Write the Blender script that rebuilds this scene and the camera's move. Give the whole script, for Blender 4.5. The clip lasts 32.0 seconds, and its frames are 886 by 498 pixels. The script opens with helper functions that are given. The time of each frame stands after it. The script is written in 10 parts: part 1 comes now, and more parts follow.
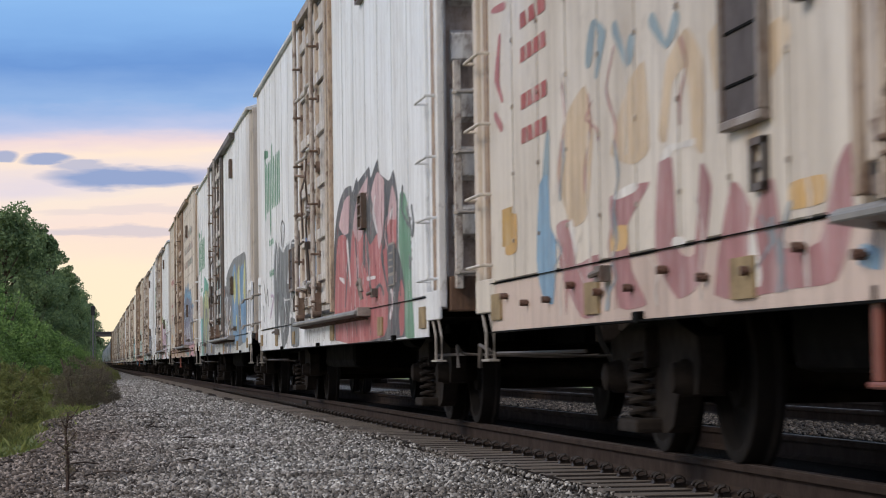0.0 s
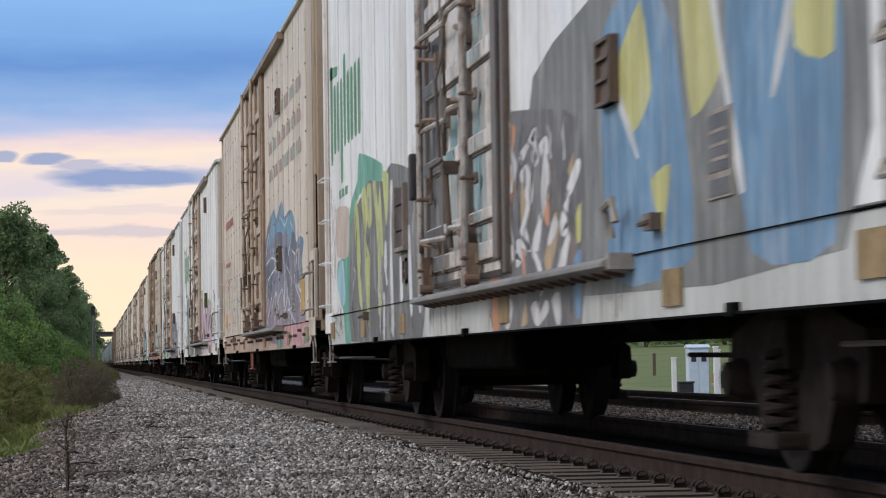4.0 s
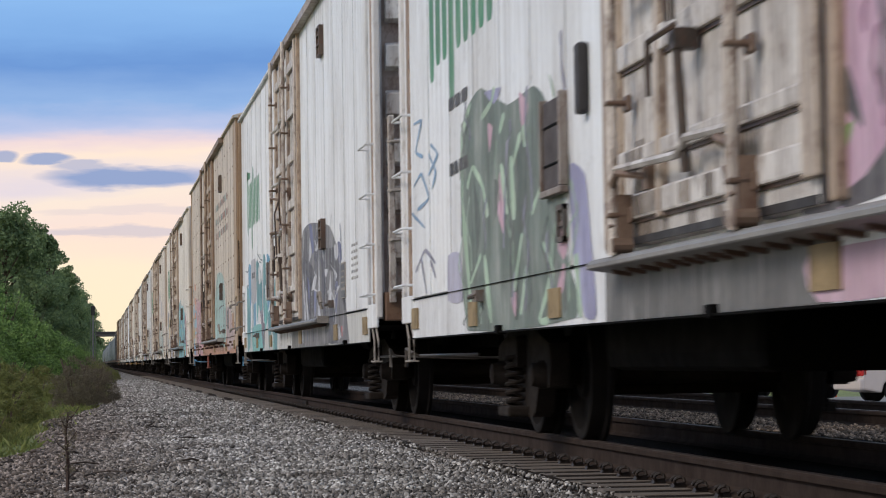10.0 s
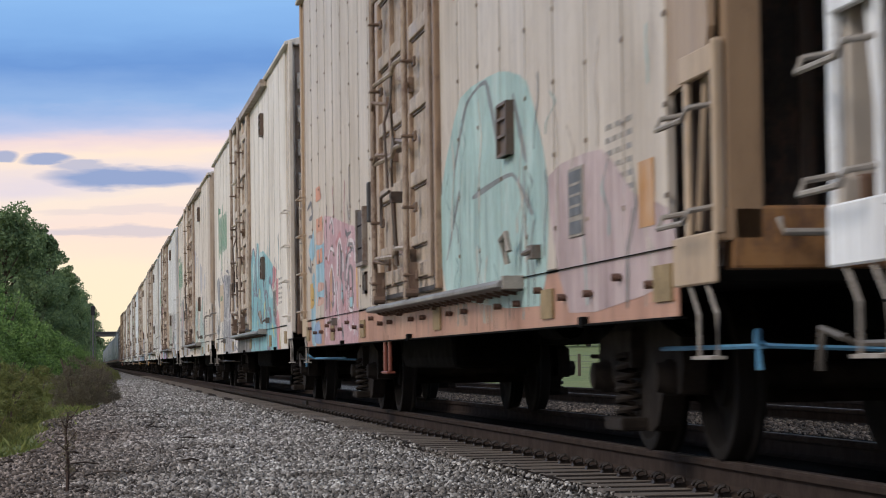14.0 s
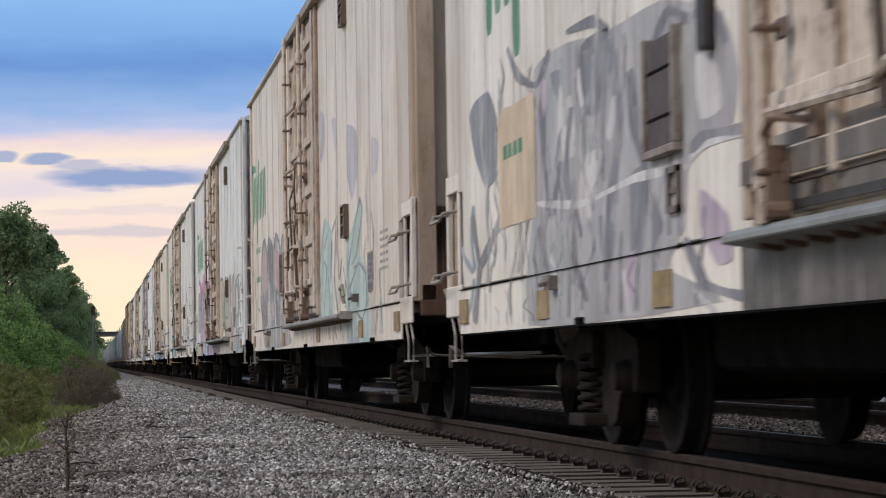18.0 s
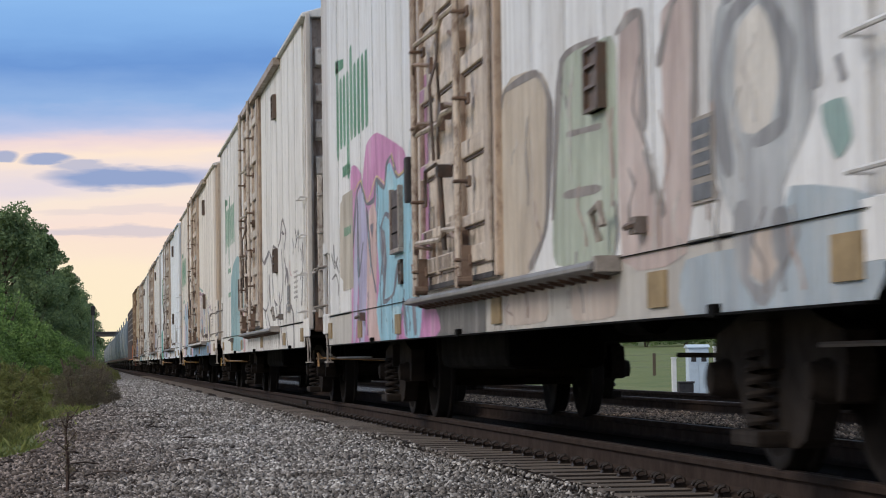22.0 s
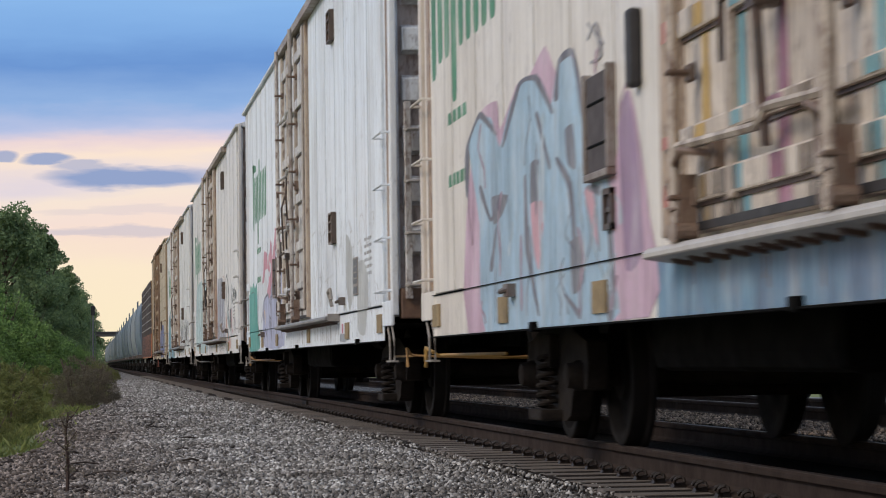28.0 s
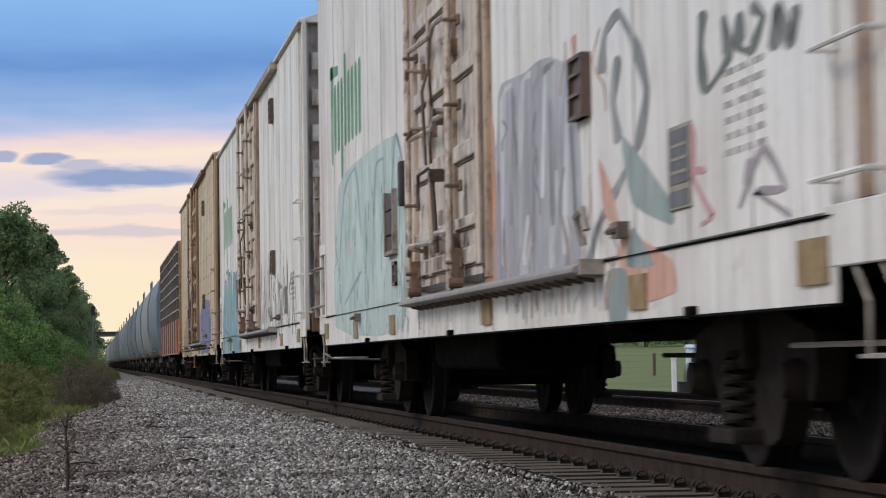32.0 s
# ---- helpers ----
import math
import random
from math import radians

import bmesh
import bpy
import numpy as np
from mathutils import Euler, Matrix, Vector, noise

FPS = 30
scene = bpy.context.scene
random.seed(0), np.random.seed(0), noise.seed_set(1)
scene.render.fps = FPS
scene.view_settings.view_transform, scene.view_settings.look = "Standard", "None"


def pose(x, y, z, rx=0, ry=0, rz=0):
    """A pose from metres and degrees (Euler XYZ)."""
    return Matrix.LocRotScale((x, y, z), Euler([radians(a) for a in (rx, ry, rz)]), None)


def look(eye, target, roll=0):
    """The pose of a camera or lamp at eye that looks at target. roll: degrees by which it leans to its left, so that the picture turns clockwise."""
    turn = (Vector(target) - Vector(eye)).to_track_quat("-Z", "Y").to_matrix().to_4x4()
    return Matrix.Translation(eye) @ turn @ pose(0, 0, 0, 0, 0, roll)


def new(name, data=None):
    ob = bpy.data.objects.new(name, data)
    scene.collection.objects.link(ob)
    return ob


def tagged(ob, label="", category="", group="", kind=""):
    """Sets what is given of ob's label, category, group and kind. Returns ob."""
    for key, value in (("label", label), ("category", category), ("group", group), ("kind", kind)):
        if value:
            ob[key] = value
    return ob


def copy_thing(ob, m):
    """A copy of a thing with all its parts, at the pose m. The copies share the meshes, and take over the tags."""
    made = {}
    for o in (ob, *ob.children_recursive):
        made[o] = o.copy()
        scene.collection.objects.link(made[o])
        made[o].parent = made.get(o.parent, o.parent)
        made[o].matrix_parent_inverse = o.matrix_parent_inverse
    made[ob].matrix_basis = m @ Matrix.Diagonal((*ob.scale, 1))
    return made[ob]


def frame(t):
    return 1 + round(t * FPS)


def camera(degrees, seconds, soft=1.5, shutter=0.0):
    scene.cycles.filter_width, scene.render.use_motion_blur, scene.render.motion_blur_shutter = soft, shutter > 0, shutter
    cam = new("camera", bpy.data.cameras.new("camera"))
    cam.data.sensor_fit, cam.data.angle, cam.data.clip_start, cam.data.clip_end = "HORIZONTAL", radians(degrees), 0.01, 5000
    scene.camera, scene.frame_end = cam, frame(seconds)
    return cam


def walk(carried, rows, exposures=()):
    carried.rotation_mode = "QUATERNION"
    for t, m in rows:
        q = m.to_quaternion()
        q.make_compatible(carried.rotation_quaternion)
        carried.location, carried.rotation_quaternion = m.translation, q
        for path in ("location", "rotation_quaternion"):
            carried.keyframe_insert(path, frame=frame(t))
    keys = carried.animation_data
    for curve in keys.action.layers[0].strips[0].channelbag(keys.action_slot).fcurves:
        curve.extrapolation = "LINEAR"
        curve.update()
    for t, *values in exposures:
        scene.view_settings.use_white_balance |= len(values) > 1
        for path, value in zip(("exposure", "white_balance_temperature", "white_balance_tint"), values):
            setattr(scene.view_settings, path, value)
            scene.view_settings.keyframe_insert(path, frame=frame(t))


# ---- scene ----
from mathutils.geometry import tessellate_polygon

# A freight train of insulated wagons rolls past a fixed camera beside the ballast.
# x: to the right of the camera's side of the line, y: along the line, z: up from the rail top.
LENS = 19.51
cam = camera(LENS, 32.0, soft=1.0, shutter=0.35)
EYE = pose(0, 0, 0.56, 90 + 2.4626, 0.8, -7.717)
walk(cam, [(0, EYE), (32, EYE)], exposures=[(0, 0.0), (14, 0.02), (16, 0.08), (18, 0.0), (22, -0.04), (27, -0.06), (29, -0.13), (30, -0.20), (31, -0.11), (32, -0.05)])

TRACK_X = 4.10          # middle of the near track
TRACK2_X = 8.35         # middle of the second track
SPEED, GAIN = 9.2628, 0.02127   # metres per second at 16 s, and its slow growth


def srgb(r, g, b):
    return tuple((c / 255 / 12.92 if c < 10.3 else ((c / 255 + 0.055) / 1.055) ** 2.4) for c in (r, g, b))


# ---------------------------------------------------------------- world and sun
def make_world():
    w = bpy.data.worlds.new("dusk_sky")
    scene.world = w
    w.use_nodes = True
    nt = w.node_tree
    nt.nodes.clear()
    n, l = nt.nodes.new, nt.links.new
    out, bg = n("ShaderNodeOutputWorld"), n("ShaderNodeBackground")
    tc, sep = n("ShaderNodeTexCoord"), n("ShaderNodeSeparateXYZ")
    l(tc.outputs["Generated"], sep.inputs[0])

    def math_node(op, a, b=None, c=None, clamp=False):
        m = n("ShaderNodeMath")
        m.operation, m.use_clamp = op, clamp
        for i, v in enumerate((a, b, c)):
            if v is None:
                continue
            if isinstance(v, (int, float)):
                m.inputs[i].default_value = v
            else:
                l(v, m.inputs[i])
        return m.outputs[0]

    def stretched(sx, sy, sz, scale, detail, rough=0.55):
        mp, no = n("ShaderNodeMapping"), n("ShaderNodeTexNoise")
        mp.inputs["Scale"].default_value = (sx, sy, sz)
        l(tc.outputs["Generated"], mp.inputs[0])
        l(mp.outputs[0], no.inputs["Vector"])
        no.inputs["Scale"].default_value, no.inputs["Detail"].default_value = scale, detail
        no.inputs["Roughness"].default_value = rough
        return no.outputs["Fac"]

    rough_edge = stretched(1, 1, 4, 7.0, 6)
    fine = stretched(1, 1, 6, 22.0, 5)
    z = sep.outputs["Z"]
    zz = math_node("ADD", z, math_node("MULTIPLY", math_node("SUBTRACT", rough_edge, 0.5), 0.028))
    zz = math_node("ADD", zz, math_node("MULTIPLY", math_node("SUBTRACT", fine, 0.5), 0.010))
    ramp = n("ShaderNodeValToRGB")
    l(math_node("MULTIPLY", zz, 1.0 / 0.3, clamp=True), ramp.inputs[0])
    stops = [(0.0, (252, 236, 200)), (0.038, (252, 232, 204)), (0.049, (248, 222, 208)), (0.056, (246, 222, 212)), (0.063, (248, 228, 212)), (0.070, (226, 213, 222)),
             (0.080, (252, 228, 208)), (0.086, (236, 212, 214)), (0.092, (184, 192, 226)), (0.102, (138, 172, 222)),
             (0.115, (98, 143, 208)), (0.126, (120, 166, 224)), (0.140, (132, 178, 232)), (0.200, (150, 180, 220)), (0.3, (188, 202, 226))]
    el = ramp.color_ramp.elements
    while len(el) < len(stops):
        el.new(0.5)
    for e, (p, c) in zip(el, stops):
        e.position, e.color = p / 0.3, (*srgb(*c), 1)
    # long low cloud bars of slate blue in the pale band
    az = math_node("ARCTAN2", sep.outputs["X"], sep.outputs["Y"])
    cloud = None
    for a0, e0, wa, we, k in ((0.0145, 0.0719, 0.034, 0.0046, 1.0), (-0.017, 0.0788, 0.0105, 0.0022, 0.9), (-0.033, 0.0805, 0.0052, 0.0020, 0.8), (-0.004, 0.0762, 0.012, 0.0020, 0.6), (0.010, 0.0512, 0.036, 0.0019, 0.36), (0.012, 0.0588, 0.036, 0.0016, 0.16)):
        u = math_node("DIVIDE", math_node("SUBTRACT", az, a0), wa)
        v = math_node("DIVIDE", math_node("SUBTRACT", math_node("ADD", z, math_node("MULTIPLY", math_node("SUBTRACT", fine, 0.5), 0.010)), e0), we)
        r = math_node("ADD", math_node("MULTIPLY", u, u), math_node("MULTIPLY", v, v))
        m = math_node("MULTIPLY", math_node("MULTIPLY", math_node("SUBTRACT", 1.25, r, clamp=True), 1.25, clamp=True), k, clamp=True)
        cloud = m if cloud is None else math_node("MAXIMUM", cloud, m)
    mix = n("ShaderNodeMix")
    mix.data_type = "RGBA"
    l(cloud, mix.inputs["Factor"])
    l(ramp.outputs[0], mix.inputs["A"])
    mix.inputs["B"].default_value = (*srgb(140, 157, 200), 1)
    # clear evening sky behind the cloud layer
    sky = n("ShaderNodeTexSky")
    sky.sky_type, sky.sun_disc = "NISHITA", False
    sky.sun_elevation, sky.sun_rotation = radians(24), radians(-105)
    gain = n("ShaderNodeMix")
    gain.data_type, gain.blend_type = "RGBA", "ADD"
    gain.inputs["Factor"].default_value = 0.012
    l(mix.outputs["Result"], gain.inputs["A"])
    l(sky.outputs[0], gain.inputs["B"])
    l(gain.outputs["Result"], bg.inputs["Color"])
    bg.inputs["Strength"].default_value = 1.0
    l(bg.outputs[0], out.inputs["Surface"])


make_world()
sun = new("sun", bpy.data.lights.new("sun", "SUN"))
sun.data.energy, sun.data.angle, sun.data.color = 2.02, radians(24), (1.0, 0.91, 0.805)
sun.matrix_world = look((-26, -2, 24), (4, 12, 0))


# ---------------------------------------------------------------- mesh building
class Geo:
    """Collects vertices and faces of one mesh."""

    def __init__(self):
        self.v, self.f = [], []

    def box(self, x0, x1, y0, y1, z0, z1):
        b = len(self.v)
        self.v += [(x, y, z) for z in (z0, z1) for y in (y0, y1) for x in (x0, x1)]
        self.f += [tuple(b + i for i in q) for q in ((0, 2, 3, 1), (4, 5, 7, 6), (0, 1, 5, 4), (2, 6, 7, 3), (0, 4, 6, 2), (1, 3, 7, 5))]
        return self

    def prism(self, pts, axis, a, b):
        """A polygon drawn in the two other axes, drawn out along axis from a to b."""
        k, n = len(self.v), len(pts)
        for t in (a, b):
            for p in pts:
                c = list(p)
                c.insert(axis, t)
                self.v.append(tuple(c))
        self.f.append(tuple(k + i for i in range(n))[::-1])
        self.f.append(tuple(k + n + i for i in range(n)))
        self.f += [(k + i, k + (i + 1) % n, k + n + (i + 1) % n, k + n + i) for i in range(n)]
        return self

    def tube(self, pts, r, n=6, closed=True):
        pts = [Vector(p) for p in pts]
        k = len(self.v)
        for i, p in enumerate(pts):
            t = (pts[min(i + 1, len(pts) - 1)] - pts[max(i - 1, 0)]).normalized()
            a = t.cross(Vector((0, 0, 1)) if abs(t.z) < 0.9 else Vector((1, 0, 0))).normalized()
            b = t.cross(a)
            for j in range(n):
                q = p + r * (math.cos(2 * math.pi * j / n) * a + math.sin(2 * math.pi * j / n) * b)
                self.v.append(tuple(q))
        for i in range(len(pts) - 1):
            for j in range(n):
                self.f.append((k + i * n + j, k + i * n + (j + 1) % n, k + (i + 1) * n + (j + 1) % n, k + (i + 1) * n + j))
        if closed:
            self.f.append(tuple(k + j for j in range(n))[::-1])
            self.f.append(tuple(k + (len(pts) - 1) * n + j for j in range(n)))
        return self

    def lathe(self, prof, axis_x, n=28, cy=0.0, cz=0.0):
        """prof: (x, radius) pairs turned about the x axis through (cy, cz)."""
        k = len(self.v)
        for x, r in prof:
            for j in range(n):
                a = 2 * math.pi * j / n
                self.v.append((x * axis_x, cy + r * math.cos(a), cz + r * math.sin(a)))
        for i in range(len(prof) - 1):
            for j in range(n):
                self.f.append((k + i * n + j, k + (i + 1) * n + j, k + (i + 1) * n + (j + 1) % n, k + i * n + (j + 1) % n))
        self.f.append(tuple(k + j for j in range(n)))
        self.f.append(tuple(k + (len(prof) - 1) * n + j for j in range(n))[::-1])
        return self

    def mesh(self, name, material, bevel=0.0, smooth=False):
        me = bpy.data.meshes.new(name)
        me.from_pydata(self.v, [], self.f)
        me.materials.append(material)
        bm = bmesh.new()
        bm.from_mesh(me)
        bmesh.ops.recalc_face_normals(bm, faces=bm.faces)
        if bevel:
            bmesh.ops.bevel(bm, geom=list(bm.edges), offset=bevel, segments=2 if bevel > 0.008 else 1, affect="EDGES", profile=0.6, clamp_overlap=True)
        if smooth:
            for f in bm.faces:
                f.smooth = True
            for e in bm.edges:
                if len(e.link_faces) == 2 and e.calc_face_angle(0) > 0.7:
                    e.smooth = False
        bm.to_mesh(me)
        bm.free()
        return me


SHARED = {}


def part(name, geo, material, parent, label="", bevel=0.0, smooth=False, key=None, color=None, kind=""):
    """One mesh object under a thing. key: alike parts share one mesh; geo may be a function that is called once."""
    k = (name, key, material.name) if key is not None else None
    if k in SHARED:
        me = SHARED[k]
    else:
        me = (geo() if callable(geo) else geo).mesh(name, material, bevel, smooth)
        if k:
            SHARED[k] = me
    ob = new(name, me)
    ob.parent = parent
    if color:
        ob.color = (*color, 1)
    return tagged(ob, label, kind=kind)


def thing(name, x, y, z, label, category, group="", kind=""):
    ob = new(name)
    ob.matrix_world = pose(x, y, z)
    ob.empty_display_size = 0.2
    return tagged(ob, label, category, group, kind)


# ---------------------------------------------------------------- materials
def nodes_of(name):
    m = bpy.data.materials.new(name)
    m.use_nodes = True
    nt = m.node_tree
    return m, nt, nt.nodes["Principled BSDF"]


def noise_at(nt, scale, stretch=(1, 1, 1), detail=5, rough=0.6, coord="Object"):
    n, l = nt.nodes.new, nt.links.new
    tc, mp, no, inf, add = n("ShaderNodeTexCoord"), n("ShaderNodeMapping"), n("ShaderNodeTexNoise"), n("ShaderNodeObjectInfo"), n("ShaderNodeVectorMath")
    mp.inputs["Scale"].default_value = stretch
    l(tc.outputs[coord], mp.inputs[0])
    mul = n("ShaderNodeMath")
    mul.operation = "MULTIPLY"
    mul.inputs[1].default_value = 37.0
    l(inf.outputs["Random"], mul.inputs[0])
    l(mp.outputs[0], add.inputs[0])
    l(mul.outputs[0], add.inputs[1])
    l(add.outputs[0], no.inputs["Vector"])
    no.inputs["Scale"].default_value, no.inputs["Detail"].default_value, no.inputs["Roughness"].default_value = scale, detail, rough
    return no.outputs["Fac"]


def ramp_of(nt, fac, *stops):
    r = nt.nodes.new("ShaderNodeValToRGB")
    nt.links.new(fac, r.inputs[0])
    el = r.color_ramp.elements
    while len(el) < len(stops):
        el.new(0.5)
    for e, (p, c) in zip(el, stops):
        e.position, e.color = p, ((c, c, c, 1) if isinstance(c, (int, float)) else (*c, 1))
    return r.outputs[0]


def mix_of(nt, fac, a, b, mode="MIX"):
    m = nt.nodes.new("ShaderNodeMix")
    m.data_type, m.blend_type = "RGBA", mode
    for sock, v in (("Factor", fac), ("A", a), ("B", b)):
        if isinstance(v, (int, float)):
            m.inputs[sock].default_value = v
        elif isinstance(v, tuple):
            m.inputs[sock].default_value = (*v, 1)
        else:
            nt.links.new(v, m.inputs[sock])
    return m.outputs["Result"]


def bump_of(nt, bsdf, fac, strength, dist):
    b = nt.nodes.new("ShaderNodeBump")
    b.inputs["Strength"].default_value, b.inputs["Distance"].default_value = strength, dist
    nt.links.new(fac, b.inputs["Height"])
    nt.links.new(b.outputs[0], bsdf.inputs["Normal"])


def plain(name, color, rough=0.6, metal=0.0, vary=0.25, scale=6.0, bump=0.15, dist=0.004, stretch=(1, 1, 1), spec=0.5):
    """A surface of one colour with grain and blotches."""
    m, nt, b = nodes_of(name)
    c = srgb(*color)
    big, small = noise_at(nt, scale, stretch), noise_at(nt, scale * 9, stretch)
    dark, light = tuple(v * (1 - vary) for v in c), tuple(min(1, v * (1 + vary)) for v in c)
    col = mix_of(nt, 0.35, ramp_of(nt, big, (0.3, dark), (0.7, light)), ramp_of(nt, small, (0.3, dark), (0.7, light)))
    nt.links.new(col, b.inputs["Base Color"])
    nt.links.new(ramp_of(nt, big, (0.3, min(1, rough + 0.12)), (0.7, max(0, rough - 0.1))), b.inputs["Roughness"])
    b.inputs["Metallic"].default_value = metal
    b.inputs["Specular IOR Level"].default_value = spec
    bump_of(nt, b, small, bump, dist)
    return m


def wagon_paint(name, rust, grime):
    """Weathered paint in the part's own colour, with streaks that run down, road dirt and rust spots; the streaks also
    carry the side ribs' shading.
    """
    m, nt, b = nodes_of(name)
    base = nt.nodes.new("ShaderNodeObjectInfo").outputs["Color"]
    streak = noise_at(nt, 2.2, (1, 4.0, 0.10), 7, 0.66)
    thin = noise_at(nt, 8.0, (1, 6.0, 0.16), 8, 0.74)
    blotch = noise_at(nt, 0.8, (1, 1, 0.6), 6)
    fine = noise_at(nt, 34.0)
    col = mix_of(nt, ramp_of(nt, streak, (0.42, 0.0), (0.66, min(0.9, 0.62 * grime))), base, srgb(150, 140, 136), "MULTIPLY")
    col = mix_of(nt, ramp_of(nt, thin, (0.52, 0.0), (0.68, min(0.95, 0.72 * grime))), col, srgb(118, 104, 98), "MULTIPLY")
    col = mix_of(nt, ramp_of(nt, blotch, (0.44, 0.0), (0.74, 0.5)), col, srgb(182, 172, 164), "MULTIPLY")
    # rust that ran down in long thin lines, and grey scuffs
    runs = noise_at(nt, 5.0, (1, 2.6, 0.07), 9, 0.78)
    col = mix_of(nt, ramp_of(nt, runs, (0.60, 0.0), (0.70, min(0.9, 0.55 * grime + 0.2 * rust))), col, srgb(124, 92, 70))
    scuff = noise_at(nt, 3.0, (1, 0.5, 1.6), 8, 0.75)
    col = mix_of(nt, ramp_of(nt, scuff, (0.62, 0.0), (0.72, 0.45)), col, srgb(132, 124, 118))
    spots = noise_at(nt, 4.0 + 7.0 * rust, (1, 1, 0.55), 10, 0.80)
    col = mix_of(nt, ramp_of(nt, spots, (0.61 - 0.13 * rust, 0.0), (0.71 - 0.09 * rust, 0.9 * rust)), col, srgb(92, 64, 50))
    col = mix_of(nt, ramp_of(nt, fine, (0.35, 0.0), (0.8, 0.10)), col, srgb(140, 132, 122))
    nt.links.new(col, b.inputs["Base Color"])
    nt.links.new(ramp_of(nt, blotch, (0.3, 0.40), (0.7, 0.62)), b.inputs["Roughness"])
    bump_of(nt, b, blotch, 0.15, 0.02)
    return m


PAINT = wagon_paint("wagon_paint", 0.42, 0.54)
DOORP = wagon_paint("door_paint", 0.85, 1.05)
RUSTY = wagon_paint("rusty_paint", 1.0, 1.2)
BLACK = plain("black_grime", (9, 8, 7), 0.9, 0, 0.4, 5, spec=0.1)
IRON = plain("dirty_cast_iron", (37, 31, 27), 0.9, 0.0, 0.45, 7, 0.3, spec=0.2)
WHEEL = plain("wheel_steel", (26, 22, 20), 0.85, 0.0, 0.35, 4, spec=0.25)
RAILRUST = plain("rail_rust", (52, 42, 37), 0.9, 0.0, 0.35, 5, 0.25, spec=0.15)
RAILTOP = plain("rail_head", (70, 60, 55), 0.6, 0.2, 0.2, 4, 0.05, spec=0.3)
CLIPS = plain("spring_clip_steel", (40, 32, 28), 0.6, 0.0, 0.4, 20, spec=0.4)
CONCRETE = plain("tie_concrete", (108, 100, 94), 0.95, 0, 0.3, 4, 0.4, spec=0.2)
TAN_TAPE = plain("reflector_tan", (138, 118, 86), 0.8, 0, 0.5, 5)
GREY_STEEL = plain("track_steel", (112, 110, 110), 0.6, 0.2, 0.25, 4)
BARE = plain("bare_bright_steel", (142, 134, 126), 0.65, 0.0, 0.35, 8)
BOARD = plain("board_wood", (74, 66, 66), 0.75, 0, 0.4, 5)
PANELGREY = plain("printed_grey", (92, 94, 98), 0.6, 0, 0.3, 6)
DARKBOX = plain("dark_rubber", (44, 40, 40), 0.6, 0, 0.4, 6)


# ---------------------------------------------------------------- ground and track
def ground_height(x, y):
    """Cross-section of the line: shoulder, two track beds, a drop to a paved lot, a lawn that rises behind it."""
    z = -0.27
    if x < -0.8:
        z -= 0.10 * min(1, (-0.8 - x) / 2.5)
    elif x > 10.4:
        k = min(1, (x - 10.4) / 3.5)
        lot = min(-0.30, max(-1.45, -0.67 - 0.0135 * (y - 62)))
        rise = 0.026 * (min(y, 270) - 112) if y > 112 else 0.0
        z += (lot + 0.27 + rise) * k
    return z


def make_ground():
    m, nt, b = nodes_of("grass_and_dirt")
    big, small, mid = noise_at(nt, 0.35), noise_at(nt, 14.0, (1, 1, 1), 8, 0.7), noise_at(nt, 2.2)
    grass = mix_of(nt, small, srgb(54, 70, 34), srgb(112, 126, 68))
    dirt = mix_of(nt, small, srgb(84, 74, 62), srgb(128, 116, 98))
    col = mix_of(nt, ramp_of(nt, mid, (0.58, 0.0), (0.78, 0.45)), grass, dirt)
    col = mix_of(nt, ramp_of(nt, big, (0.35, 0.0), (0.70, 0.45)), col, srgb(132, 128, 78))
    nt.links.new(col, b.inputs["Base Color"])
    b.inputs["Roughness"].default_value = 0.95
    bump_of(nt, b, small, 0.8, 0.05)
    xs = [-1500, -400, -120, -40, -15, -8, -4, -3.3, -2.5, -1.6, -0.8, 0, 2, 5, 9, 10.4, 11.5, 12.7, 13.9, 17, 22, 31, 45, 60, 90, 200, 500, 1500]
    ys = [-60, -20, 0, 10, 20, 34.6, 45, 60, 80, 112, 119.8, 130, 170, 220, 270, 300, 400, 600, 900, 1500, 3000]
    g = Geo()
    g.v = [(x, y, ground_height(x, y)) for y in ys for x in xs]
    n = len(xs)
    g.f = [(j * n + i, j * n + i + 1, (j + 1) * n + i + 1, (j + 1) * n + i) for j in range(len(ys) - 1) for i in range(n - 1)]
    ob = new("ground", g.mesh("ground", m, smooth=True))
    tagged(ob, "rough grassy ground along the railway line", "ground", kind="structure")

    road, nt, b = nodes_of("street_asphalt")
    s, s2 = noise_at(nt, 1.2), noise_at(nt, 60)
    nt.links.new(mix_of(nt, 0.5, ramp_of(nt, s, (0.3, srgb(88, 86, 84)), (0.7, srgb(120, 117, 113))), ramp_of(nt, s2, (0.3, srgb(78, 76, 74)), (0.7, srgb(130, 128, 124)))), b.inputs["Base Color"])
    b.inputs["Roughness"].default_value = 0.9
    bump_of(nt, b, s2, 0.4, 0.01)
    g, n = Geo(), 0
    ys = [34.6, 60, 80, 112]
    for y in ys:
        g.v += [(x, y, ground_height(20, y) + dz) for x, dz in ((15.0, -0.3), (15.0, 0.008), (34.0, 0.008), (34.0, -0.3))]
    g.f = [(4 * j + i, 4 * j + i + 1, 4 * j + i + 5, 4 * j + i + 4) for j in range(3) for i in range(3)]
    tagged(new("road", g.mesh("road", road)), "grey asphalt lot beside the railway", "road", kind="structure")


make_ground()


